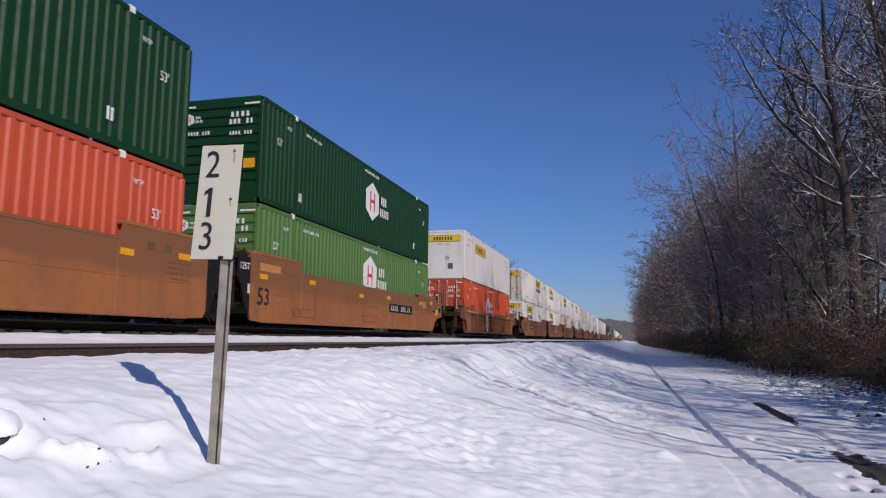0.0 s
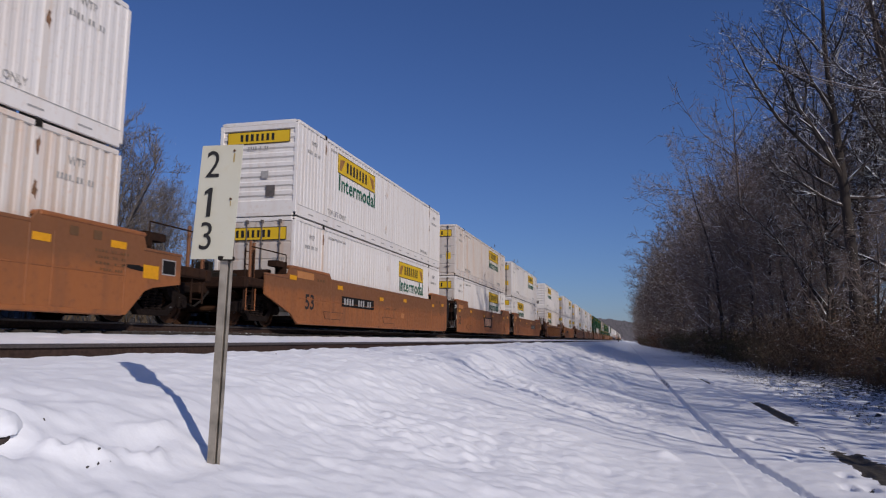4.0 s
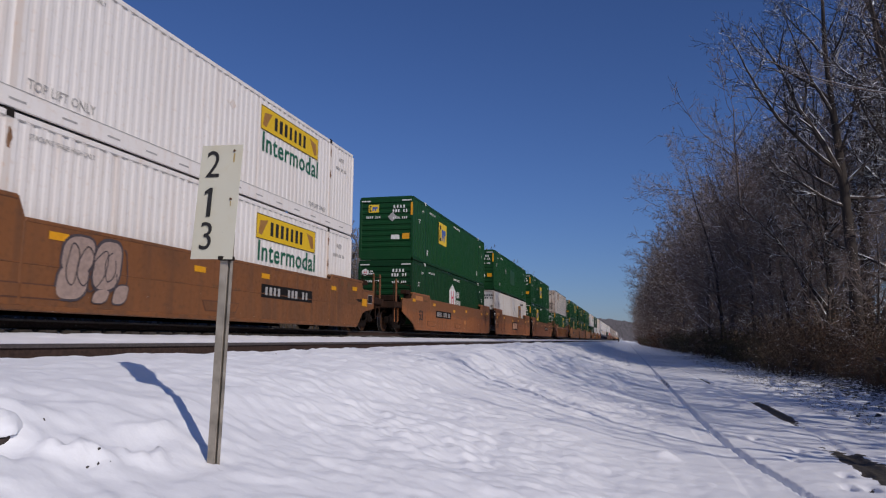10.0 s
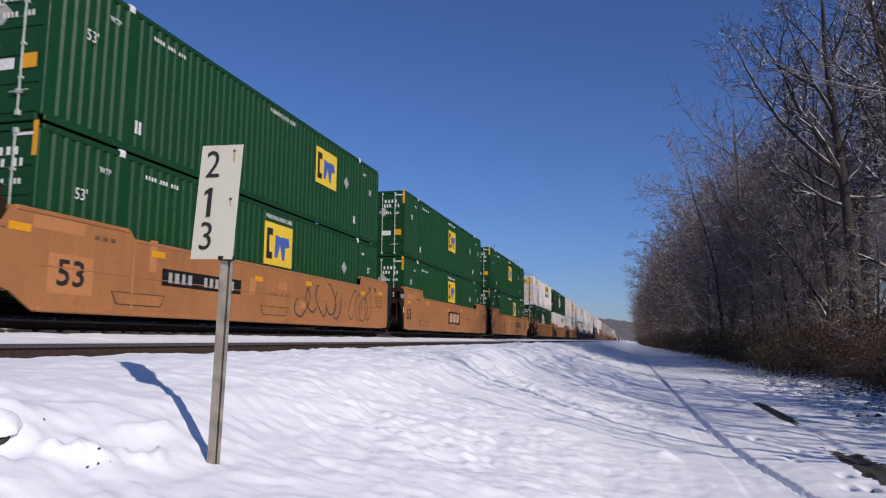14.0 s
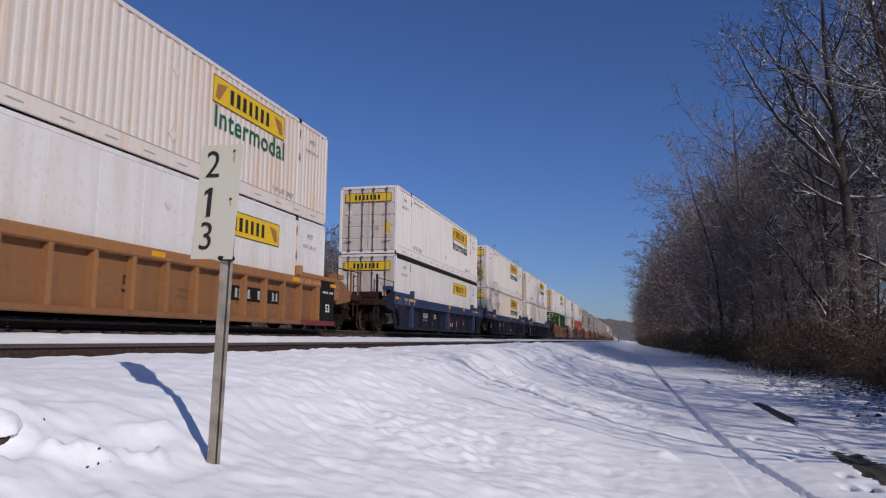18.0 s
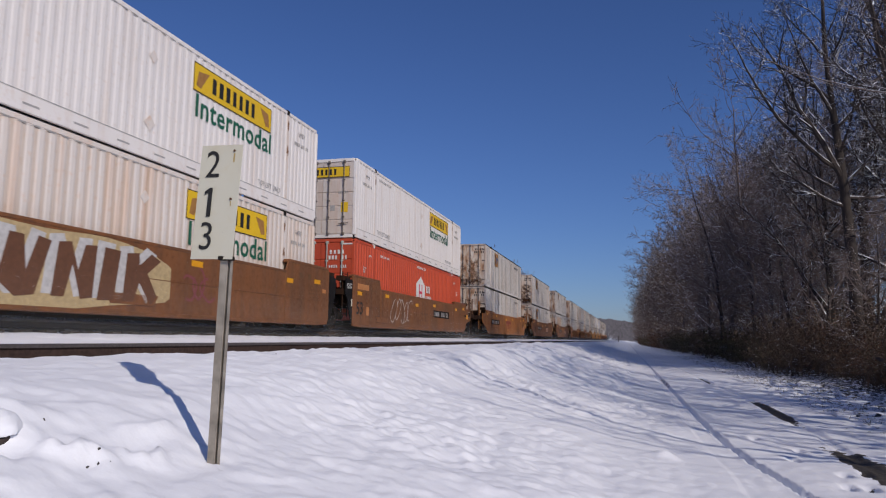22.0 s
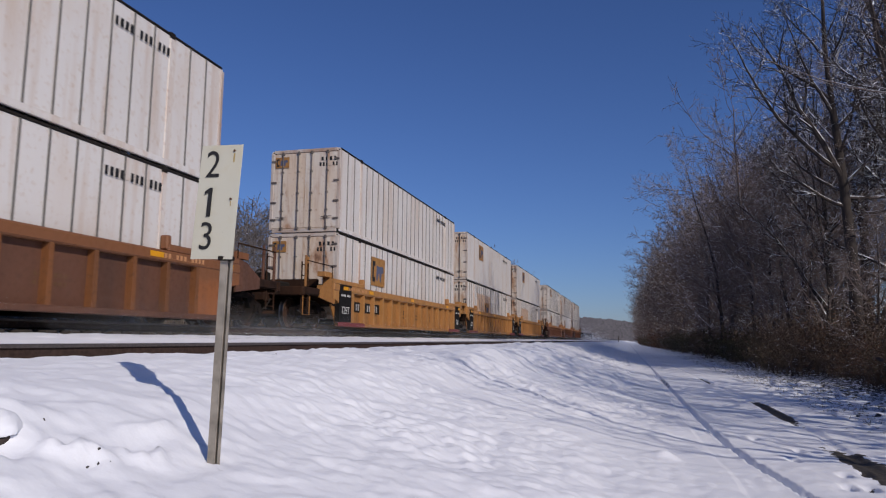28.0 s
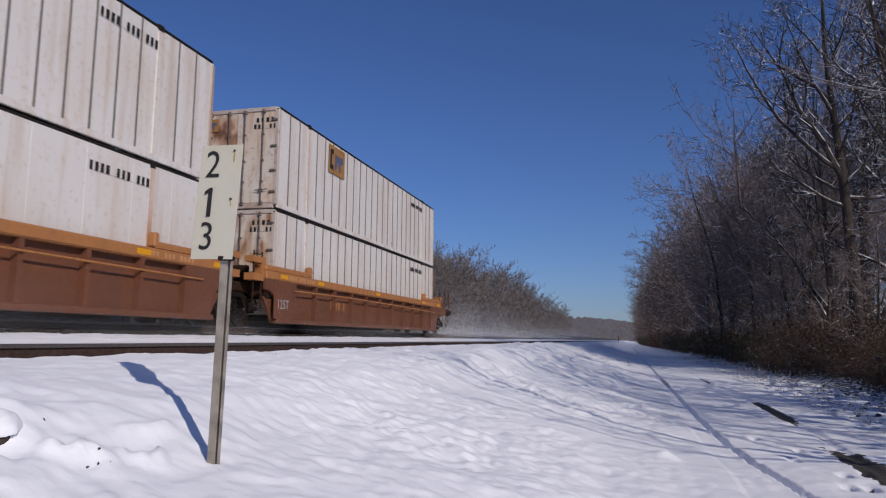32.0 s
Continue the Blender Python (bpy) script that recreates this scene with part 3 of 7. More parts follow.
def build_stones():
    """Loose ballast stones along the near edge of the train's track."""
    s, r = Solid(), random.Random(9)
    for _ in range(5200):
        y = 3 + 42 * r.random() ** 1.5
        x = r.uniform(-11.6, -9.5)
        a = r.uniform(0.02, 0.045)
        z = -0.185 if x < -9.62 else -0.24
        b = len(s.v)
        for q in ((1, 0, 0), (-1, 0, 0), (0, 1, 0), (0, -1, 0), (0, 0, 1), (0, 0, -1)):
            s.v.append((x + q[0] * a * r.uniform(.7, 1.3), y + q[1] * a * r.uniform(.7, 1.3), z + q[2] * a * r.uniform(.6, 1)))
        for q in ((0, 2, 4), (2, 1, 4), (1, 3, 4), (3, 0, 4), (2, 0, 5), (1, 2, 5), (3, 1, 5), (0, 3, 5)):
            s.face([b + i for i in q])
    return tagged(new("ballast_stones", s.mesh("ballast_stones", plain("crushed_stone", (0.065, 0.06, 0.057), 0.9, 0, 0.5, 3))), "loose dark crushed stones beside the rails", "stones", kind="stuff")


build_stones()


def build_ties():
    me = Solid().cbox(-1.3, 1.3, -0.115, 0.115, -0.18, 0.0, 0.012).mesh("tie", M_TIE)
    for i in range(44):
        ob = new("railroad_tie", me)
        ob.matrix_basis = pose(TRAIN_X, 2 + i * 0.52, -0.186)
        tagged(ob, "dark weathered wooden tie bedded in crushed stone", "railroad tie", "ties under the train's track")


build_ties()


# ================= milepost =================
def build_milepost():
    base = Vector((-2.335, 3.70, 0))
    base.z = gz(base.x, base.y)
    top = Vector((-2.2203, 3.5706, 0.3273))
    root = tagged(new("milepost"), "aged white milepost sign reading 213 on a galvanised post", "milepost")
    yaw = math.atan2(0.2557, 0.9668)
    root.matrix_basis = Matrix.Translation(base) @ Matrix.Rotation(yaw, 4, "Z")
    inv = root.matrix_basis.inverted()
    a, b = inv @ (base - Vector((0, 0, 0.25))), inv @ top
    # flanged channel: a web behind and two lips in front
    s = Solid()
    # one folded section, walked round: flange, flute, flange
    sec = [(-0.048, 0.022), (-0.048, -0.004), (0.010, -0.004), (0.010, 0.026), (0.026, 0.026), (0.026, -0.004), (0.046, -0.004), (0.046, 0.002), (0.031, 0.002), (0.031, 0.032), (0.005, 0.032), (0.005, 0.002), (-0.042, 0.002), (-0.042, 0.022)]
    k = len(sec)
    for q in (a, b):
        s.v += [(q.x + dx * 0.78, q.y + dy * 0.8, q.z) for dx, dy in sec]
    for i in range(k):
        j = (i + 1) % k
        s.face([i, j, k + j, k + i])
    s.face([k + i for i in range(k)])
    part("post", s.mesh("post", M_GALV), root, "galvanised flanged steel channel post")
    # sheet, leaning with its post
    def put(p):
        return inv @ Vector(p)
    tl, tr, bl, br = (put(p) for p in ((-2.4352, 3.5884, 0.8576), (-2.1694, 3.5984, 0.8529), (-2.4454, 3.5404, 0.1729), (-2.1797, 3.5505, 0.1683)))
    ex = ((tr - tl) + (br - bl)).normalized()
    ez = ((tl - bl) + (tr - br)).normalized()
    ey = ez.cross(ex).normalized()
    ez = ex.cross(ey)
    c = (tl + tr + bl + br) / 4
    W, H = 0.266, 0.686
    # the panel's own x, y lie along its width and height; its z looks at the viewer
    mat = Matrix(((ex.x, ez.x, -ey.x, c.x), (ex.y, ez.y, -ey.y, c.y), (ex.z, ez.z, -ey.z, c.z), (0, 0, 0, 1)))
    sheet = part("sign_panel", Solid().cbox(-W / 2, W / 2, -H / 2, H / 2, -0.003, 0.0, 0.001).mesh("sign_panel", M_SIGN), root, "aged white sheet metal panel", mat)
    for ch, y in (("2", 0.218), ("1", -0.004), ("3", -0.214)):
        one = shape_mesh("one", [[(-0.011, -0.086), (0.013, -0.086), (0.013, 0.086), (-0.004, 0.086), (-0.034, 0.064), (-0.034, 0.046), (-0.011, 0.058)]], M_BLACK)
        part("numeral", one if ch == "1" else text_mesh(ch, 0.235, M_BLACK, 0.86), sheet, "black numeral", pose(-0.047, y - 0.002, 0.0035))
    for x, y in ((0.082, 0.305), (0.087, 0.012)):
        part("bolt", Solid().tube([(x, y, 0), (x, y, 0.008)], 0.007, 6).mesh("bolt", M_RUST), sheet, "rusty bolt")
    for x, y, w, h in ((0.082, 0.262, 0.010, 0.055), (0.087, -0.016, 0.006, 0.030)):
        s = Solid().box(x - w / 2, x + w / 2, y - h / 2, y + h / 2, 0.0003, 0.0012)
        part("rust_streak", s.mesh("rust_streak", plain("rust_streak", (0.30, 0.23, 0.10), 0.8)), sheet, "brown rust streak")
    part("clamp", Solid().cbox(-0.042, 0.042, -0.03, 0.02, -0.012, 0.012, 0.004).mesh("clamp", M_DARKFRAME), root, "dark mounting bracket", Matrix.Translation(put((-2.2335, 3.5805, 0.1769))))
    return root


build_milepost()


# ================= trees =================
def tangent_frame(t):
    ref = Vector((0, 0, 1)) if abs(t.z) < 0.9 else Vector((1, 0, 0))
    u = t.cross(ref).normalized()
    return u, t.cross(u)


def sprig(s, r, pts, radius):
    """A twig too thin to be round: a narrow strip that runs to a point."""
    d = pts[-1] - pts[0]
    side = d.cross(Vector((r.gauss(0, 1), r.gauss(0, 1), r.gauss(0, 1)))).normalized() * radius * 1.25
    b = len(s.v)
    for q in pts[:-1]:
        s.v += [tuple(q - side), tuple(q + side)]
        side = side * 0.7
    s.v.append(tuple(pts[-1]))
    n = len(pts) - 1
    for i in range(n - 1):
        s.face([b + 2 * i, b + 2 * i + 1, b + 2 * i + 3, b + 2 * i + 2])
    s.face([b + 2 * n - 2, b + 2 * n - 1, b + 2 * n])


def limb(s, r, start, way, length, radius, level, top, spec):
    """One branch with its own branches; level 0 is the trunk."""
    segs = spec["segs"][level]
    pts, rad = [start.copy()], [radius]
    d = way.normalized()
    for i in range(segs):
        d = (d + Vector((r.gauss(0, 1), r.gauss(0, 1), r.gauss(0, 1))) * spec["wobble"][level] + Vector((0, 0, spec["lift"][level]))).normalized()
        pts.append(pts[-1] + d * (length / segs))
        k = (i + 1) / segs
        rad.append(max(radius * (1 - k * (0.86 if level == 0 else 0.85)), spec["thin"]))
    if level >= spec["blades"]:
        sprig(s[1], r, pts, radius)
    else:
        s[0 if level == 0 else 1].tube(pts, rad, spec["sides"][level], 0, cap=False)
    if level >= top:
        return
    count = spec["count"][level]
    for j in range(count):
        lo = spec["from"][level]
        k = lo + (1 - lo) * (j + r.random()) / count
        f = k * segs
        i = min(int(f), segs - 1)
        q = pts[i].lerp(pts[i + 1], f - i)
        t = (pts[i + 1] - pts[i]).normalized()
        u, w = tangent_frame(t)
        a = j * 2.4 + r.uniform(-0.6, 0.6)
        off = radians(r.uniform(*spec["angle"][level]))
        dd = t * math.cos(off) + (u * math.cos(a) + w * math.sin(a)) * math.sin(off)
        ln = length * spec["ratio"][level] * (0.55 + 0.55 * math.sin(math.pi * (0.2 + 0.72 * (k - lo) / (1 - lo))) if level == 0 else 1.05 - 0.5 * k) * r.uniform(0.75, 1.2)
        limb(s, r, q, dd, ln, max(rad[i] * spec["taper"][level], spec["thin"]), level + 1, top, spec)


def tree_meshes(seed, height, radius, top, counts, thin=0.007, low=0.22, mats=None, blades=4, segs=(11, 7, 4, 3, 1), reach=0.44, joined=False):
    spec = {"segs": segs, "wobble": [0.06, 0.13, 0.17, 0.2, 0.2], "lift": [0.05, 0.07, 0.04, 0.03, 0.02], "sides": [7, 5, 3, 3, 3],
            "count": counts, "from": [low, 0.18, 0.15, 0.2], "angle": [(34, 68), (28, 58), (25, 60), (25, 60)],
            "ratio": [reach, 0.45, 0.46, 0.62], "taper": [0.46, 0.55, 0.6, 0.75], "thin": thin, "blades": blades}
    r = random.Random(seed)
    s = (Solid(), Solid())
    limb(s, r, Vector((0, 0, -0.3)), Vector((r.uniform(-0.06, 0.06), r.uniform(-0.06, 0.06), 1)), height, radius, 0, top, spec)
    a, b = mats or (M_BARK, M_TWIG)
    if joined:
        return s[0].join(s[1]).mesh("bare_tree", [a, b])
    return s[0].mesh("trunk", a, True), s[1].mesh("branches", b, False)


def make_tree(meshes, x, y, scale, turn, label, group, lean=0.0, z=None):
    whole = not isinstance(meshes, tuple)
    root = tagged(new("bare_tree", meshes if whole else None), label, "tree", group)
    root.matrix_basis = pose(x, y, gz(x, y) if z is None else z, lean, 0, turn)
    root.scale = (scale, scale, scale)
    if whole:
        return root
    part("trunk", meshes[0], root)
    part("crown", meshes[1], root, "bare branches and twigs dusted with snow")
    return root


NEAR_TREES = [tree_meshes(11 + i, h, rd, 4, (22, 10, 7, 5), 0.006, lo, None, 3, (11, 7, 4, 2, 1), 0.34) for i, (h, rd, lo) in enumerate(((15, 0.17, 0.2), (13, 0.15, 0.15), (12, 0.13, 0.12), (14, 0.17, 0.2)))]


def edge_tree(seed, height, radius, limbs):
    """A tall tree with chosen main limbs: height on the trunk, way round it, rise, length, thickness."""
    r = random.Random(seed)
    s = (Solid(), Solid())
    trunk_spec = {"segs": [14], "wobble": [0.016], "lift": [0.03], "sides": [9], "count": [0], "from": [0], "angle": [(0, 0)], "ratio": [0], "taper": [0], "thin": 0.02, "blades": 9}
    limb(s, r, Vector((0, 0, -0.3)), Vector((0.012, 0, 1)), height, radius, 0, 0, trunk_spec)
    rings = [s[0].v[9 * i:9 * i + 9] for i in range(15)]
    spine = [sum((Vector(q) for q in ring), Vector()) / 9 for ring in rings]
    spec = {"segs": (0, 9, 6, 4, 2), "wobble": [0, 0.10, 0.15, 0.18, 0.2], "lift": [0, 0.055, 0.05, 0.04, 0.02], "sides": [9, 6, 4, 3, 3], "count": [0, 12, 8, 6], "from": [0, 0.22, 0.15, 0.2],
            "angle": [(0, 0), (28, 55), (28, 60), (25, 60)], "ratio": [0, 0.40, 0.46, 0.55], "taper": [0, 0.50, 0.55, 0.7], "thin": 0.006, "blades": 4}
    for h, way, rise, length, thick in limbs:
        k = h / height * 14
        i = min(int(k), 13)
        q = spine[i].lerp(spine[i + 1], k - i)
        a, e = radians(way), radians(rise)
        limb(s, r, q, Vector((math.cos(a) * math.cos(e), math.sin(a) * math.cos(e), math.sin(e))), length, thick, 1, 4, spec)
    return s[0].mesh("trunk", M_BARK, True), s[1].mesh("branches", M_LIMB, False)


def dome_tree(seed, height, spread, leaders=11, mat=None):
    """A tree that forks low into many leaders and fills a rounded dome with fine twigs."""
    r = random.Random(seed)
    trunk, crown = Solid(), Solid()
    fork, mid = Vector((0, 0, 0.10 * height)), Vector((0, 0, 0.50 * height))
    axes = Vector((spread / 2, spread / 2, 0.50 * height))

    def jolt(k):
        return Vector((r.gauss(0, k), r.gauss(0, k), r.gauss(0, k)))

    def dome(way, k):
        q = Vector((way.x / axes.x, way.y / axes.y, way.z / axes.z))
        return mid + way * (k / max(q.length, 0.001))

    def arc(a, c, b, n):
        return [a * ((1 - i / n) ** 2) + c * (2 * i / n * (1 - i / n)) + b * ((i / n) ** 2) for i in range(n + 1)]

    trunk.tube([Vector((0, 0, -0.4)), Vector((0.03, 0, 0.05 * height)), fork + Vector((0, 0, 0.1))], [0.24, 0.2, 0.16], 8, 0, cap=False)
    for i in range(leaders):
        a, e = 2.4 * i + r.uniform(-0.3, 0.3), radians(r.uniform(18, 84))
        end = dome(Vector((math.cos(a) * math.cos(e), math.sin(a) * math.cos(e), math.sin(e))), 0.86)
        lead = arc(fork, fork.lerp(end, 0.45) + Vector((0, 0, 0.10 * height)) + jolt(0.15), end, 9)
        crown.tube(lead, [0.085 - 0.075 * k / 9 for k in range(10)], 5, 0, cap=False)
        for j in range(17):
            k = 0.18 + 0.82 * (j + r.random()) / 17
            b = lead[min(int(k * 9), 9)]
            out = (b - mid * 0.55).normalized() + jolt(0.42)
            tip = b.lerp(dome(out.normalized(), r.uniform(0.90, 1.0)), r.uniform(0.55, 1.0))
            tip = b + (tip - b) * min(1.0, 2.6 / max(0.1, (tip - b).length))
            branch = arc(b, b.lerp(tip, 0.5) + Vector((0, 0, 0.12)) + jolt(0.08), tip, 5)
            crown.tube(branch, [0.022 - 0.0028 * k2 for k2 in range(6)], 3, 0, cap=False)
            way = (tip - b).normalized()
            for m in range(9):
                q = branch[min(5, 1 + int(5 * (m + r.random()) / 9))]
                t = q + (way + Vector((0, 0, 0.25)) + jolt(0.5)).normalized() * r.uniform(0.45, 1.0)
                sprig(crown, r, [q, q.lerp(t, 0.55) + jolt(0.04), t], 0.012)
                if m % 4 == 0:
                    # a tuft of snow caught near the tip
                    b0, w = len(crown.v), r.uniform(0.018, 0.036)
                    crown.v += [tuple(t + Vector(d) * w) for d in ((1, 0, 0), (-1, 0, 0), (0, 1, 0), (0, -1, 0), (0, 0, 0.7), (0, 0, -0.7))]
                    for f in ((0, 2, 4), (2, 1, 4), (1, 3, 4), (3, 0, 4), (2, 0, 5), (1, 2, 5), (3, 1, 5), (0, 3, 5)):
                        crown.face([b0 + v for v in f], 1)
                for _ in range(3):
                    q2 = q.lerp(t, r.uniform(0.25, 0.95))
                    t2 = q2 + ((t - q).normalized() + jolt(0.5)).normalized() * r.uniform(0.2, 0.5)
                    sprig(crown, r, [q2, q2.lerp(t2, 0.5) + jolt(0.02), t2], 0.0095)
    return trunk.mesh("trunk", mat, True), crown.mesh("branches", [mat, M_TUFT], False)


# ways: 195 is across the lane, 15 into the wood, 285 towards the viewer
EDGE_TREE = edge_tree(5, 19.5, 0.31, [(7.6, 200, 12, 5.0, 0.085), (8.0, 15, -8, 5.5, 0.10), (8.3, 170, 22, 4.5, 0.08), (8.6, 20, 42, 5.0, 0.08), (8.9, 205, 50, 8.2, 0.15), (9.2, 190, 24, 8.3, 0.12),
                                      (10.0, 285, 35, 4.5, 0.07), (10.6, 100, 40, 5.0, 0.07), (11.2, 10, 45, 5.5, 0.09), (11.8, 215, 48, 5.5, 0.09), (12.6, 180, 40, 5.2, 0.08), (13.2, 20, 60, 5.0, 0.08),
                                      (14.0, 290, 50, 4.0, 0.06), (14.6, 200, 52, 4.5, 0.06), (15.4, 30, 55, 4.0, 0.05), (16.2, 160, 55, 3.6, 0.05), (17.2, 230, 60, 3.0, 0.04), (18.0, 60, 60, 2.5, 0.035)])
FORK_TREE = edge_tree(9, 14.5, 0.20, [(3.0, 195, 50, 7.5, 0.12), (4.2, 20, 45, 6.5, 0.09), (5.2, 210, 55, 6.0, 0.09), (6.2, 90, 50, 5.0, 0.07), (6.8, 290, 45, 4.5, 0.06), (7.6, 190, 50, 5.0, 0.07), (8.6, 30, 50, 4.5, 0.06), (9.6, 220, 55, 4.0, 0.05), (10.6, 120, 55, 3.5, 0.045), (11.6, 300, 60, 3.0, 0.04), (12.6, 200, 60, 2.6, 0.03)])
MID_TREES = [tree_meshes(31 + i, h, 0.17, 4, (20, 9, 7, 4), 0.010, 0.12, None, 3, (9, 5, 3, 2, 1), 0.33) for i, h in enumerate((16, 17.5, 15))]
M_TUFT = plain("snow_tuft", (0.78, 0.80, 0.84), 0.8)
WOOD_DOME = dome_tree(23, 17.5, 10.5, 16, M_TWIG)
DOME_TREE = dome_tree(17, 12.0, 8.6, 13, M_FARWOOD)
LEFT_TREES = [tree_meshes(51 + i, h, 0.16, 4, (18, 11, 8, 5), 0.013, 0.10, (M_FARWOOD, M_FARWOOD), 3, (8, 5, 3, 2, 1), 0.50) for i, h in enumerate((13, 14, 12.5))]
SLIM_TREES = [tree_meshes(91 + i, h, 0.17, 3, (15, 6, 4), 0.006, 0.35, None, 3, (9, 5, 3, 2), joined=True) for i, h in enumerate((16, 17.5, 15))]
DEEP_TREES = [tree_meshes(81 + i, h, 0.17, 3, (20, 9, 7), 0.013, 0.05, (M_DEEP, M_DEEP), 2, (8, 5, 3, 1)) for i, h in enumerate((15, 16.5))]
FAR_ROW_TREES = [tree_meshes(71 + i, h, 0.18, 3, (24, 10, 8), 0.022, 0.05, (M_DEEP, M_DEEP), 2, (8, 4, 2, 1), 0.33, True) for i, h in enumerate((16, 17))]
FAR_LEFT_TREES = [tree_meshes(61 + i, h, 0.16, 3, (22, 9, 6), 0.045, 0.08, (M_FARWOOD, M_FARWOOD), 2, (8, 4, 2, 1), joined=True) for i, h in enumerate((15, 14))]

WOOD = "bare deciduous tree with snow-dusted branches at the woods' edge"
for meshes, x, y, sc, turn, lean in ((EDGE_TREE, 9.65, 34.4, 1.0, 0, 0), (EDGE_TREE, 11.7, 35.5, 0.95, 110, 0), (EDGE_TREE, 11.0, 31.0, 1.02, 40, 0), (EDGE_TREE, 12.0, 41.5, 0.98, 190, 0), (EDGE_TREE, 13.2, 38.5, 0.86, 250, 0), (EDGE_TREE, 15.5, 41.0, 0.85, 60, 0), (EDGE_TREE, 17.5, 35.0, 0.85, 170, 0), (FORK_TREE, 9.6, 38.5, 1.0, 0, 0), (FORK_TREE, 12.6, 36.5, 1.05, 140, 0), (FORK_TREE, 10.4, 47.0, 1.0, 60, 0)):
    make_tree(meshes, x, y, sc, turn, "tall bare tree with snow lying along its limbs", "trees along the lane", lean)
for k, x, y, sc, turn, lean in ((1, 9.0, 37.0, 0.8, 140, 0), (2, 9.0, 44.0, 0.80, 300, 0), (1, 12.0, 42.0, 0.95, 35, 2), (3, 10.0, 54.0, 0.80, 10, 0),
                            (2, 13.5, 50.0, 1.3, 200, 0), (1, 17.5, 42.0, 1.0, 100, 0), (3, 13.0, 62.0, 1.25, 330, 0), (0, 19.0, 52.0, 1.0, 5, 0), (2, 8.6, 39.5, 0.8, 70, 0), (1, 9.4, 49.0, 0.66, 210, 0), (2, 11.2, 38.0, 0.85, 260, 0),
                            (2, 8.7, 29.5, 0.5, 110, 0), (1, 11.6, 29.0, 0.6, 310, 0), (1, 15.5, 45.5, 0.95, 170, 0), (1, 23.0, 47.0, 1.0, 20, 0)):
    make_tree(NEAR_TREES[k], x, y, sc * (1.22 if y > 41 else 1.0), turn, WOOD, "trees along the lane", lean)
for x, y, sc, turn in ((9.8, 58.0, 1.02, 0), (8.9, 67.0, 0.92, 120), (8.4, 78.0, 0.86, 230), (11.5, 52.0, 1.0, 300)):
    make_tree(WOOD_DOME, x, y, sc, turn, WOOD, "trees along the lane")
# the wood goes on beside the viewer: unseen trees, placed to throw shade across the lane
for k, x, y, sc, turn in ((1, 9.4, 5.6, 0.50, 40), (2, 12.0, 6.5, 0.55, 130), (0, 8.9, 8.5, 0.45, 170), (1, 11.0, 11.5, 0.6, 280), (2, 13.0, 15.0, 0.65, 15), (0, 10.2, 17.0, 0.6, 300), (1, 15.0, 9.5, 0.65, 100), (2, 10.8, 21.5, 0.6, 20), (1, 8.6, 13.0, 0.4, 220),
                          (0, 9.3, 10.4, 0.55, 75), (2, 9.0, 15.2, 0.5, 330), (0, 11.8, 18.6, 0.7, 145), (1, 9.5, 19.6, 0.6, 250), (0, 8.6, 6.2, 0.42, 200), (2, 12.6, 4.2, 0.5, 60), (1, 8.8, 11.4, 0.5, 15), (2, 8.4, 16.8, 0.45, 120), (0, 10.0, 13.9, 0.6, 85)):
    make_tree(SLIM_TREES[k], x, y, sc * 1.4, turn, "slim bare tree set out of view to shade the lane", "trees along the lane")
rt = random.Random(77)
yy = 58.0
while yy < 460:
    for row in range(3):
        x = 8.2 + row * 3.6 + rt.uniform(-0.9, 1.4) - min(2.6, max(0.0, (yy - 80) * 0.025))
        kind = MID_TREES[rt.randrange(3)] if yy < 92 else FAR_ROW_TREES[rt.randrange(2)]
        make_tree(kind, x, yy + rt.uniform(-2, 2), rt.uniform(1.05, 1.25) * (0.84 if yy < 92 else 1.0), rt.uniform(0, 360), "bare grey-brown deciduous tree in a long row of woods", "trees along the lane")
    yy += 3.8 + yy * 0.035
for i in range(20):
    y = 44 + 2.7 * i + rt.uniform(-1, 1)
    x = 13.0 + 17 * rt.random() ** 1.3 if i % 3 else rt.uniform(9.4, 13)
    make_tree(DEEP_TREES[i % 2], x, y, rt.uniform(0.8, 1.1), rt.uniform(0, 360), "bare dark tree deep in the woods", "trees in the woods")
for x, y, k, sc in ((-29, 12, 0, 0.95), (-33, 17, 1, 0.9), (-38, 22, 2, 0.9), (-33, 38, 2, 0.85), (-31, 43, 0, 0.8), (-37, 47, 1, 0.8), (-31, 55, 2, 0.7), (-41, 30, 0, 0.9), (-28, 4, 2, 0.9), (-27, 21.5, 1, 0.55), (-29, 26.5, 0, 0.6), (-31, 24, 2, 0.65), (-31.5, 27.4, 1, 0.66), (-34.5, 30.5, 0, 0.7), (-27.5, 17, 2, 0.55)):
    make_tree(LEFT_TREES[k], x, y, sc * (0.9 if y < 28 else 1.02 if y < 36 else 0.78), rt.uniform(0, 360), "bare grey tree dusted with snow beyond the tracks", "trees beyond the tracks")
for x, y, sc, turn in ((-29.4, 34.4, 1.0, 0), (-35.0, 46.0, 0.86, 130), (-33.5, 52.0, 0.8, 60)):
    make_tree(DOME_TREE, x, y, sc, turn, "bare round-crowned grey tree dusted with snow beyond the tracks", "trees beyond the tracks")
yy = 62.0
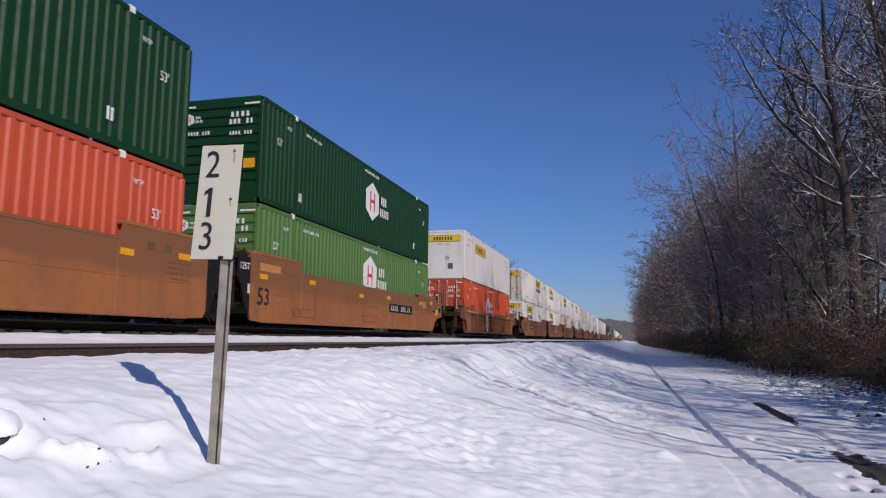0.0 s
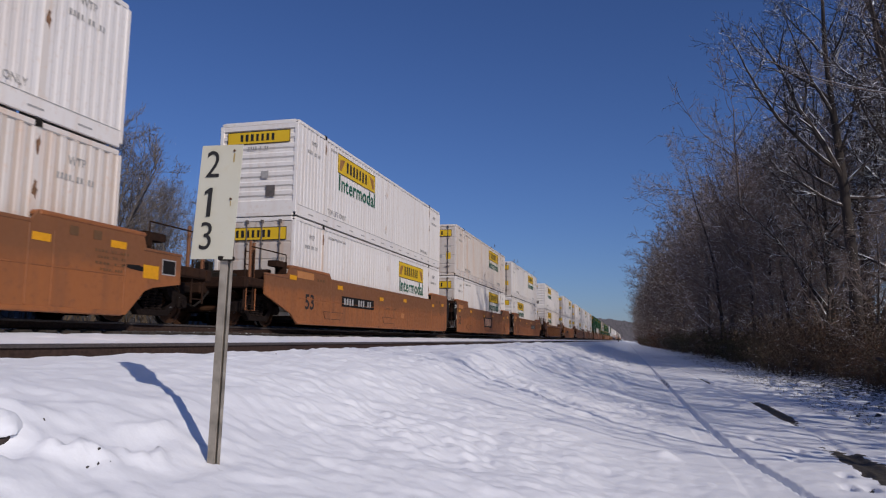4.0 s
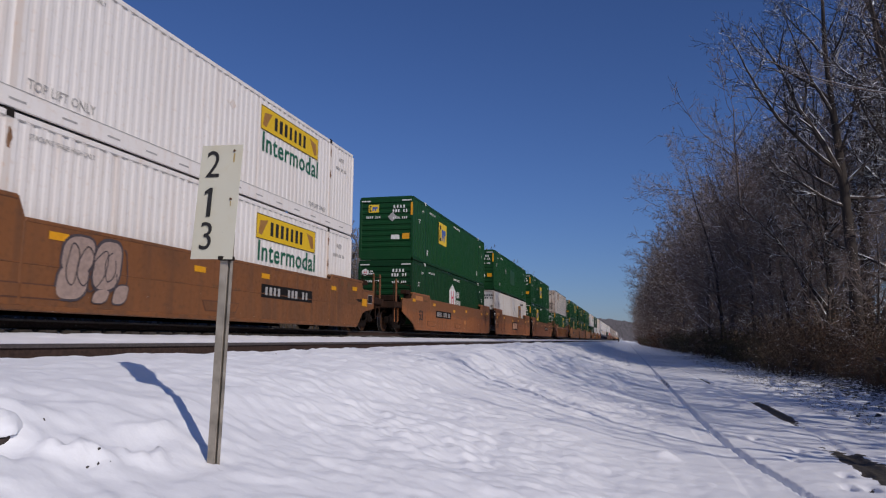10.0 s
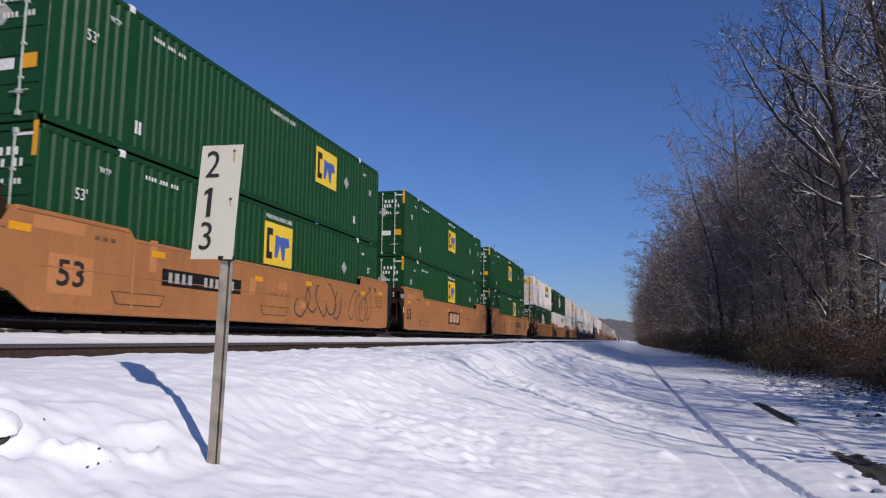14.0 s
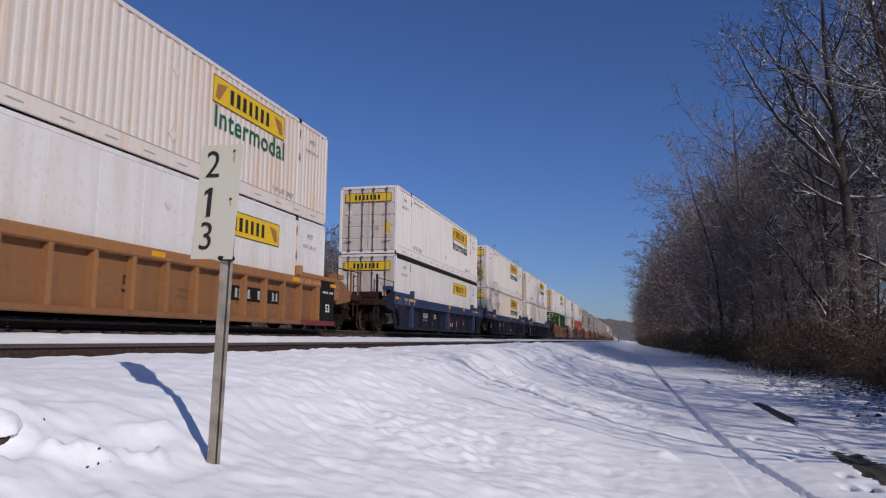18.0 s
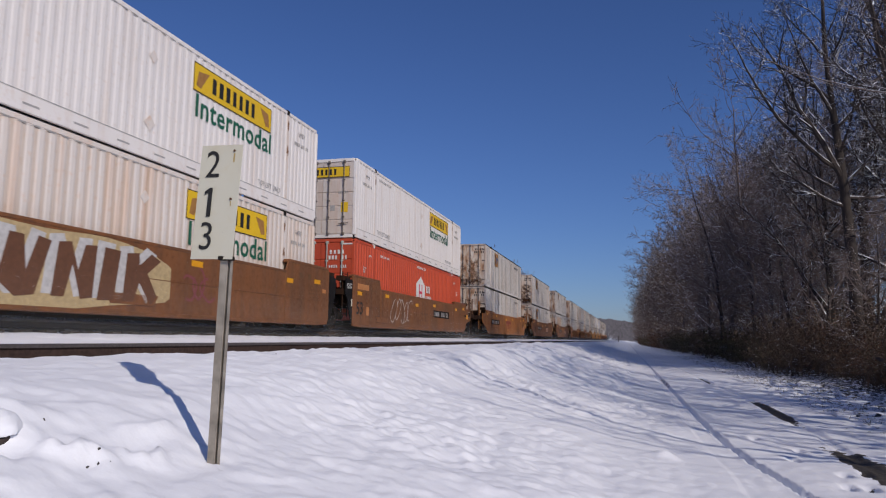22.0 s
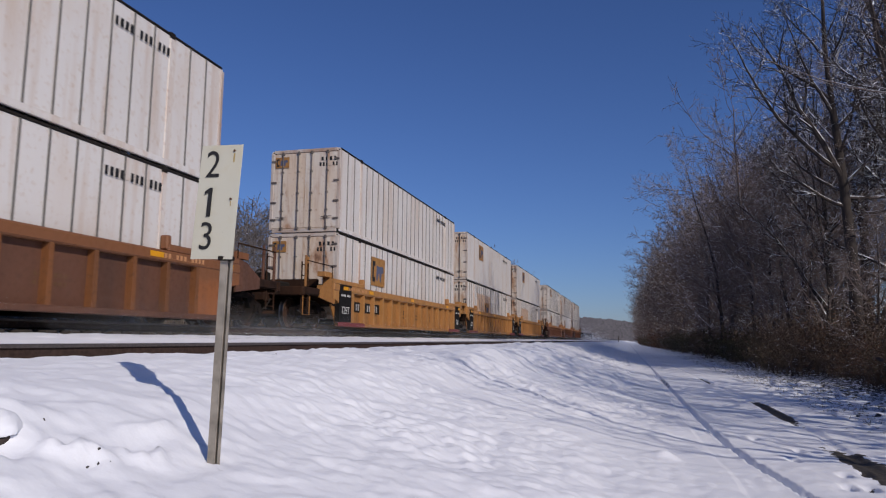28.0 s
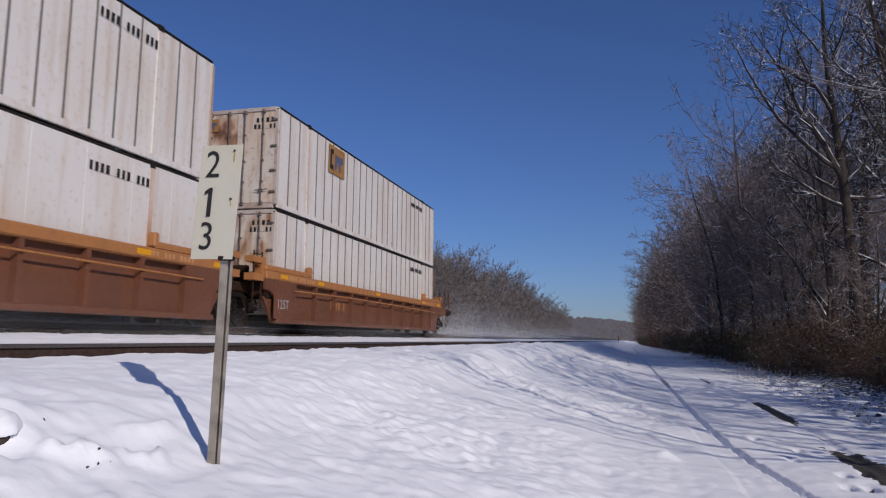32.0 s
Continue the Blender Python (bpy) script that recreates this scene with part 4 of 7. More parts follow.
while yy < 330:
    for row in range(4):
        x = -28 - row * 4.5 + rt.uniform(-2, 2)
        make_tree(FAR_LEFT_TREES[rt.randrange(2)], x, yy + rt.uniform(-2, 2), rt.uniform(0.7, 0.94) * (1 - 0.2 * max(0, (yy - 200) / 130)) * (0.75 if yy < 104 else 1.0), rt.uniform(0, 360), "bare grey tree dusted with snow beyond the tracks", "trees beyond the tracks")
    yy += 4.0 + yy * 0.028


# ---- brush at the foot of the woods ----
M_LEAF = []
for nm, col in (("russet_leaf", (0.105, 0.043, 0.020)), ("olive_leaf", (0.055, 0.048, 0.020)), ("brown_leaf", (0.075, 0.047, 0.030))):
    M_LEAF.append(plain(nm, col, 0.8, 0, 0.6, 30))


def bush_meshes(seed, height, spread, leaves, mat, big=1.0, stems=70, joined=False):
    r = random.Random(seed)
    tw, lf = Solid(), Solid()
    for _ in range(stems):
        a, d = r.uniform(0, 6.28), spread * math.sqrt(r.random())
        q = Vector((d * math.cos(a), d * math.sin(a), -0.05))
        way = Vector((0.5 * math.cos(a) + r.gauss(0, .3), 0.5 * math.sin(a) + r.gauss(0, .3), 1.4))
        ln = height * r.uniform(0.6, 1.1)
        pts = [q]
        for i in range(4):
            way = (way + Vector((r.gauss(0, .25), r.gauss(0, .25), r.gauss(0, .2)))).normalized()
            pts.append(pts[-1] + way * ln / 4)
        sprig(tw, r, pts, 0.012)
        for _k in range(7):
            i = r.randrange(1, 4)
            p0 = pts[i]
            e = p0 + Vector((r.gauss(0, 1), r.gauss(0, 1), r.gauss(0.2, .6))).normalized() * r.uniform(0.25, 0.6)
            sprig(tw, r, [p0, e], 0.008)
        for _k in range(leaves):
            i = r.randrange(1, 5)
            c = pts[i] + Vector((r.gauss(0, .22), r.gauss(0, .22), r.gauss(0, .22)))
            u = Vector((r.gauss(0, 1), r.gauss(0, 1), r.gauss(0, 1))).normalized() * r.uniform(0.02, 0.045) * big
            w = u.orthogonal().normalized() * u.length * 0.7
            b = len(lf.v)
            lf.v += [tuple(c - u), tuple(c + w), tuple(c + u), tuple(c - w)]
            lf.face([b, b + 1, b + 2, b + 3])
    if joined:
        return tw.join(lf).mesh("bush", [M_STEM, mat])
    return tw.mesh("stem_tangle", M_STEM), lf.mesh("leaves", mat)


BUSHES = [(bush_meshes(5, 2.1, 1.2, 44, M_LEAF[0]), "russet-leaved brush"), (bush_meshes(6, 2.0, 1.3, 50, M_LEAF[1]), "olive-leaved brush"), (bush_meshes(7, 2.3, 1.2, 46, M_LEAF[2]), "brown withered brush"), (bush_meshes(8, 2.4, 1.0, 5, M_LEAF[2]), "bare tangled brush")]
FAR_BUSHES = [bush_meshes(5, 2.1, 1.2, 24, M_LEAF[0], 2.0, 40, True), bush_meshes(6, 2.0, 1.3, 24, M_LEAF[1], 2.0, 40, True), bush_meshes(7, 2.3, 1.2, 20, M_LEAF[2], 2.0, 40, True), bush_meshes(8, 2.4, 1.0, 4, M_LEAF[2], 2.0, 50, True)]
rb = random.Random(15)


def make_bush(pick, far, label, kind, group, x, y, turn, scale):
    root = tagged(new("bush", FAR_BUSHES[pick] if far else None), label, kind, group)
    root.matrix_basis = pose(x, y, gz(x, y), 0, 0, turn)
    root.scale = scale
    if not far:
        part("stem_tangle", BUSHES[pick][0][0], root)
        part("foliage", BUSHES[pick][0][1], root)


yy = 20.0
while yy < 340:
    for row in range(3 if yy < 90 else 2):
        x = 7.6 + row * 1.4 + rb.uniform(-0.7, 1.0) + max(0, (26 - yy) * 0.12) - min(2.0, max(0.0, (yy - 80) * 0.02))
        pick = rb.choice((0, 1, 1, 2, 2, 3, 3))
        k = rb.uniform(0.5, 1.25) * (1 if yy < 100 else 1.5)
        make_bush(pick, yy > 45, BUSHES[pick][1] + " with traces of snow at the wood's edge", "bush", "brush at the wood's edge", x, yy + rb.uniform(-0.8, 0.8), rb.uniform(0, 360), (k, k, k))
    yy += 1.4 + yy * 0.03


for i in range(36):
    k = rb.uniform(1.5, 2.3)
    make_bush(3 if i % 2 else 2, True, "tall bare thicket of saplings within the woods", "thicket", "thickets in the woods", 11.5 + rb.uniform(0, 9.0), 21 + 1.85 * i, rb.uniform(0, 360), (k, k, k))
# unseen thickets to the right of the view, added only to shade the lane
for i in range(22):
    k = rb.uniform(1.1, 1.9)
    make_bush(3 if i % 3 else 2, True, "tall bare sapling thicket added out of view to shade the lane", "thicket", "thickets in the woods", 8.4 + rb.uniform(0, 3.0), 6.0 + 0.68 * i, rb.uniform(0, 360), (k, k, k))
# more of these out-of-view shade casters, for the lane's nearest stretch
for x, y, k in ((9.6, 4.3, 1.5), (9.0, 5.2, 1.3), (10.6, 3.6, 1.7), (11.4, 5.0, 1.9), (10.2, 5.6, 1.6), (8.6, 4.4, 1.0), (9.9, 4.9, 1.7), (12.0, 4.0, 2.0)):
    make_bush(3, True, "tall bare sapling thicket added out of view to shade the lane", "thicket", "thickets in the woods", x, y, 50 * x, (k, k, k))
yy = -6.0
while yy < 230:
    pick = rb.choice((2, 3, 3))
    k = rb.uniform(0.8, 1.3)
    make_bush(pick, True, BUSHES[pick][1] + " beyond the tracks", "bush", "brush beyond the tracks", -24 - rb.uniform(0, 4), yy, rb.uniform(0, 360), (k * 1.3, k * 1.3, k))
    yy += 2.8 + max(0, yy) * 0.04


def build_grass():
    s, r = Solid(), random.Random(21)
    for _ in range(9000):
        y = 9 + 60 * r.random() ** 1.6
        x = 3.9 + 4.6 * r.random() ** 0.75
        z = gz(x, y) - 0.01 if _ % 4 == 0 else None
        if z is None:
            x, y, z = lx + r.gauss(0, 0.07), ly + r.gauss(0, 0.07), lz
        else:
            lx, ly, lz = x, y, z
        h = r.uniform(0.03, 0.11)
        dx, dy = r.gauss(0, .06), r.gauss(0, .06)
        b = len(s.v)
        a = r.uniform(0, 3.14)
        wx, wy = 0.007 * math.cos(a), 0.007 * math.sin(a)
        s.v += [(x - wx, y - wy, z), (x + wx, y + wy, z), (x + dx, y + dy, z + h)]
        s.face([b, b + 1, b + 2])
    return tagged(new("dry_grass", s.mesh("dry_grass", plain("dry_grass", (0.17, 0.145, 0.085), 0.9, 0, 0.6, 6))), "dry straw grass poking through thin snow", "grass", kind="stuff")


build_grass()


def build_weeds():
    """A thick fringe of dead weeds on the bank beyond the train."""
    s, r = Solid(), random.Random(23)
    for _ in range(9000):
        y = 4 + 110 * r.random() ** 1.4
        x = -13.8 - 6 * r.random()
        z = float(np.interp(x, PROFILE_X, PROFILE_Z)) - 0.05
        h = r.uniform(0.3, 0.95)
        a, w = r.uniform(0, 3.14), 0.02 + 0.0006 * y
        b = len(s.v)
        s.v += [(x - w * math.cos(a), y - w * math.sin(a), z), (x + w * math.cos(a), y + w * math.sin(a), z), (x + r.gauss(0, .2), y + r.gauss(0, .2), z + h)]
        s.face([b, b + 1, b + 2])
    return tagged(new("dead_weeds", s.mesh("dead_weeds", plain("dead_weed_stalks", (0.09, 0.065, 0.042), 0.9, 0, 0.6, 5))), "dead brown weeds on the bank beyond the tracks", "weeds", kind="stuff")


build_weeds()


# ---- far woods and hill ----
def build_hill(name, x0, x1, y, height, seed, label, shape):
    """A far wooded ridge: a long mound under a close cover of small upright crowns."""
    s, r = Solid(), random.Random(seed)
    n = 160
    for i in range(n + 1):
        k = i / n
        x = x0 + (x1 - x0) * k
        h = height * shape(k)
        s.v += [(x, y - 70, -4.0), (x, y - 25, h * 0.55 - 2), (x, y, h * 0.86), (x, y + 60, -4.0)]
    for i in range(n):
        for j in range(3):
            b = i * 4 + j
            s.face([b, b + 4, b + 5, b + 1])
    for _ in range(7000):
        k = r.random()
        q = r.random()
        x = x0 + (x1 - x0) * k
        yy = y - 70 + 72 * q
        h = height * shape(k)
        z = np.interp(yy, [y - 70, y - 25, y, y + 60], [-4, h * 0.55 - 2, h * 0.86, -4])
        w, t = r.uniform(2.0, 5.0), r.uniform(0.04, 0.11) * height
        b = len(s.v)
        s.v += [(x - w, yy, z - 1), (x + w, yy, z - 1), (x + w * 0.8, yy, z + t * 0.6), (x + w * 0.3, yy, z + t), (x - w * 0.35, yy, z + t * 0.95), (x - w * 0.85, yy, z + t * 0.55)]
        s.face([b, b + 1, b + 2, b + 3, b + 4, b + 5])
    # the haze of distance is mixed into this pale grey
    m = plain("far_wood_haze_grey", (0.155, 0.145, 0.155), 1.0, 0, 0.5, 0.35)
    return tagged(new(name, s.mesh(name, m)), label, "woods", kind="stuff")


build_hill("far_woods", -420, 300, 1150, 42, 3, "grey-brown wooded ridge in the distance", lambda k: 0.72 + 0.2 * math.sin(k * 5) + 0.08 * math.sin(k * 17))
build_hill("far_woods", -190, -42, 400, 17, 5, "grey bare woods beyond the tracks", lambda k: 0.95 - 0.45 * k + 0.06 * math.sin(k * 23))

# ---- small things on the snow ----
def lumpy_dome(radius, squash, cut, seed, mat, name):
    """A lumpy rounded mass, cut off level below."""
    bm = bmesh.new()
    bmesh.ops.create_icosphere(bm, subdivisions=4, radius=1)
    for v in bm.verts:
        q = v.co + Vector((seed, 0, 0))
        k = 1 + 0.16 * noise.noise(q * 1.5) + 0.06 * noise.noise(q * 5)
        z = v.co.z
        if z < cut:
            z = cut + (z - cut) * 0.15 + 0.10 * noise.noise(q * 4)
        v.co = Vector((v.co.x * radius * k, v.co.y * radius * k, z * radius * squash * k))
    me = bpy.data.meshes.new(name)
    bm.to_mesh(me)
    bm.free()
    me.polygons.foreach_set("use_smooth", [True] * len(me.polygons))
    me.materials.append(mat)
    return me


def build_stone():
    root = tagged(new("boulder"), "dark stone under a thick cap of snow", "stone")
    root.matrix_basis = pose(-2.985, 2.80, -0.785, 0, 0, 20)
    part("stone", lumpy_dome(0.118, 0.75, -0.5, 2.0, plain("wet_dark_stone", (0.045, 0.030, 0.026), 0.7, 0, 0.6, 25), "stone"), root)
    part("snow_cap", lumpy_dome(0.145, 0.8, 0.02, 5.0, M_SNOW, "snow_cap"), root, "rounded cap of white snow", pose(-0.02, 0.02, 0.045))
    return root


build_stone()


def build_marker():
    root = tagged(new("marker_post"), "short dark marker post beside the lane", "post")
    x, y = -3.0, 200.0
    root.matrix_basis = pose(x, y, gz(x, y))
    part("stake", Solid().cbox(-0.11, 0.11, -0.11, 0.11, -0.3, 1.5, 0.03).mesh("stake", M_TIE), root)
    part("cap", Solid().cbox(-0.14, 0.14, -0.14, 0.14, 1.5, 1.62, 0.03).mesh("cap", M_TIE), root)


build_marker()
rs = random.Random(44)
for i in range(26):
    x, y = rs.uniform(-4.2, 0.8), rs.uniform(3.0, 9.0)
    if i < 14:
        x, y = -2.60 + rs.uniform(-0.08, 0.08), 3.08 + rs.uniform(-0.18, 0.18)
    z = gz(x, y)
    s = Solid()
    pts = [Vector((0, 0, -0.02))]
    way = Vector((rs.gauss(0, 1), rs.gauss(0, 1), 0.6)).normalized()
    for _ in range(3):
        pts.append(pts[-1] + way * rs.uniform(0.006, 0.015))
        way = (way + Vector((rs.gauss(0, .5), rs.gauss(0, .5), rs.gauss(0, .4)))).normalized()
    s.tube(pts, [0.006, 0.008, 0.006, 0.003], 5)
    ob = tagged(new("twig", s.mesh("twig", M_TIE)), "small dry brown twig poking out of the snow", "twig", "twigs in the snow")
    ob.matrix_basis = pose(x, y, z)

# ================= containers =================
CL, CW, CH = 16.154, 1.2955, 2.896      # length, half width, height of a 53-foot box
LIFT = (1.98, CL - 1.98)


def wave(y0, y1, pitch, depth, flat=0.36):
    """Trapezoid corrugation: pairs of (place, inward depth)."""
    out, y = [(y0, 0.0)], y0
    n = max(1, round((y1 - y0) / pitch))
    p = (y1 - y0) / n
    for i in range(n):
        a = y0 + i * p
        out += [(a + p * flat, 0.0), (a + p * 0.5, depth), (a + p * (0.5 + flat * 0.9), depth), (a + p, 0.0)]
    return out


def side_sheet(pitch, depth, z0, z1):
    """One corrugated side wall, facing +x; its recessed strips are the second material."""
    def make():
        s = Solid()
        last = None
        w = [(0.02, 0.0)]
        for y0, y1 in ((0.10, 1.90), (2.06, CL - 2.06), (CL - 1.90, CL - 0.10)):
            w += wave(y0, y1, pitch, depth)
        w.append((CL - 0.02, 0.0))
        for y, d in w:
            s.v += [(-d, y, z0), (-d, y, z1)]
        for i in range(len(w) - 1):
            s.face([2 * i, 2 * i + 2, 2 * i + 3, 2 * i + 1], 1 if w[i][1] > 0 and w[i + 1][1] > 0 else 0)
        return s
    return make


def side_plates(step):
    """One flat side wall with shallow grooves at its seams, facing +x."""
    def make():
        s = Solid()
        n = round((CL - 0.2) / step)
        p = (CL - 0.2) / n
        w = [(0.02, 0.0)]
        for i in range(1, n):
            y = 0.1 + i * p
            w += [(y - 0.007, 0.0), (y - 0.003, 0.006), (y + 0.003, 0.006), (y + 0.007, 0.0)]
        w.append((CL - 0.02, 0.0))
        for y, d in w:
            s.v += [(-d, y, 0.12), (-d, y, CH - 0.05)]
        for i in range(len(w) - 1):
            s.face([2 * i, 2 * i + 2, 2 * i + 3, 2 * i + 1])
        return s
    return make


def end_waves(pitch, depth, y, level):
    """The blind end: level waves lie flat, others stand upright. Faces -y at y."""
    def make():
        s = Solid()
        if level:
            w = wave(0.35, CH - 0.25, pitch, depth)
            for z, d in w:
                s.v += [(-CW + 0.09, y + 0.01 + d, z), (CW - 0.09, y + 0.01 + d, z)]
            for i in range(len(w) - 1):
                s.face([2 * i, 2 * i + 1, 2 * i + 3, 2 * i + 2])
            s.box(-CW + 0.09, CW - 0.09, y + 0.005, y + 0.03, 0.0, 0.36)
            s.box(-CW + 0.09, CW - 0.09, y + 0.005, y + 0.03, CH - 0.26, CH)
        else:
            w = wave(-CW + 0.1, CW - 0.1, pitch, depth)
            for x, d in w:
                s.v += [(x, y + 0.01 + d, 0.1), (x, y + 0.01 + d, CH - 0.08)]
            for i in range(len(w) - 1):
                s.face([2 * i, 2 * i + 2, 2 * i + 3, 2 * i + 1])
        return s
    return make




def rust_film(name, col, most):
    """Rust that has run down over paint: patchy, and thinning out towards its edges."""
    m, n, l = nodes_of(name)
    bsdf = n["Principled BSDF"]
    bsdf.inputs["Base Color"].default_value = (*col, 1)
    bsdf.inputs["Roughness"].default_value = 0.9
    tc, sp = n.new("ShaderNodeTexCoord"), n.new("ShaderNodeSeparateXYZ")
    l.new(tc.outputs["Generated"], sp.inputs[0])
    fac = ramp(n, l, noise_tex(n, l, 2.4, 6, (2.2, 2.2, 0.45)), 0.43, 0.66, 0.04, most)
    for i in (0, 1):
        a, b = n.new("ShaderNodeMath"), n.new("ShaderNodeMath")
        a.operation, b.operation = "PINGPONG", "MULTIPLY"
        l.new(sp.outputs[i], a.inputs[0])
        a.inputs[1].default_value = 0.5
        l.new(a.outputs[0], b.inputs[0])
        b.inputs[1].default_value = 4.5
        b.use_clamp = True
        c = n.new("ShaderNodeMath")
        c.operation = "MULTIPLY"
        l.new(fac, c.inputs[0])
        l.new(b.outputs[0], c.inputs[1])
        fac = c.outputs[0]
    l.new(fac, bsdf.inputs["Alpha"])
    return m


M_RUSTRUN = rust_film("dark_rust_run", (0.070, 0.030, 0.017), 0.85)
M_RUSTWASH = rust_film("pale_rust_wash", (0.22, 0.110, 0.055), 0.55)
M_DEEPGREEN = plain("dark_green_lettering", (0.006, 0.030, 0.022), 0.55)
M_STAIN = plain("rust_stain", (0.20, 0.105, 0.055), 0.85, 0, 0.6, 18)
STYLES = {
    # body, posts, door, bars, sheet style
    "J": (M_WHITE, M_WHITE, M_PINK, M_BARSTEEL, "fine"), "C": (M_CREAM, M_CREAM, M_PINK, M_BARSTEEL, "fine"), "JR": (M_WHITE, M_WHITE, M_RUSTY, M_BARSTEEL, "fine"),
    "W": (M_PLATE, M_PLATE, M_PINK, M_BARSTEEL, "plate"), "E": (M_EMPW, M_EMPFRAME, M_RUSTY, M_BARSTEEL, "ribs"), "S": (M_EMPW, M_EMPFRAME, M_RUSTY, M_BARSTEEL, "seams"),
    "H": (M_HGREEN, M_HGREEN, M_HGREEN, M_BARWHITE, "wave"), "G": (M_GREEN, M_GREEN, M_GREEN, M_BARWHITE, "wave"), "L": (M_LGREEN, M_LGREEN, M_LGREEN, M_BARWHITE, "wave"),
    "O": (M_ORANGE, M_ORANGE, M_ORANGE, M_BARWHITE, "wave"), "N": (M_CREAM, M_CREAM, M_PINK, M_BARWHITE, "wave")}
WORDS = {"J": "white corrugated container with yellow panel and green lettering", "C": "cream rust-streaked corrugated container with a yellow panel", "JR": "white corrugated container with rust-stained doors and a yellow panel",
         "W": "white smooth-sided container with a yellow panel", "E": "white container with grey upright posts and rusty doors", "S": "white smooth-panelled container stained tan",
         "H": "dark green corrugated container with a white and red emblem", "G": "dark green corrugated container with an amber square emblem", "L": "light green corrugated container with a white and red emblem",
         "O": "orange-red corrugated container with white lettering", "N": "off-white corrugated container with a faded red emblem"}


def mirror_mesh(me):
    """The same mesh turned end for end."""
    k = ("turned", me.name)
    if k not in CACHE:
        c = me.copy()
        c.transform(Matrix.Translation((0, CL, 0)) @ Matrix.Rotation(math.pi, 4, "Z"))
        CACHE[k] = c
    return CACHE[k]


def door_meshes(style, mat, bar):
    def leaf():
        # one folded sheet, stepped back between its bands
        edges = (0.13, 0.64, 1.14, 1.64, 2.14, 2.77) if style in ("fine", "wave") else (0.13, 2.77)
        face = []
        for a, b in zip(edges[:-1], edges[1:]):
            face += [(0.03, a), (0.03, a + 0.022), (0.012, a + 0.034), (0.012, b - 0.034), (0.03, b - 0.022)]
        face.append((0.03, edges[-1]))
        return Solid().prism([(y, z) for y, z in face[::-1]] + [(0.06, 0.13), (0.06, 2.77)], -0.60, 0.60)

    def rod():
        s = Solid()
        s.tube([(0, -0.028, 0.10), (0, -0.028, 2.80)], 0.019, 8)
        for z in (0.14, 2.76):
            s.cbox(-0.045, 0.045, -0.05, 0.02, z - 0.05, z + 0.05, 0.01)
        for z in (0.75, 1.35, 2.1):
            s.cbox(-0.04, 0.04, -0.045, 0.02, z - 0.025, z + 0.025, 0.006)
        return s

    def handle():
        s = Solid()
        s.tube([(0, -0.055, 0.52), (-0.38, -0.05, 0.50)], 0.014, 6)
        s.cbox(-0.26, -0.16, -0.06, 0.015, 0.47, 0.55, 0.008)
        return s
    return (shared(("leaf", style), "door", leaf, mat), shared("rod", "locking_bar", rod, bar), shared("handle", "door_handle", handle, bar))


def hex_outline(cx, cy, r, squash=1.0):
    return [(cx + r * squash * math.cos(radians(90 + 60 * i)) * 1.10, cy + r * math.sin(radians(90 + 60 * i))) for i in range(6)]


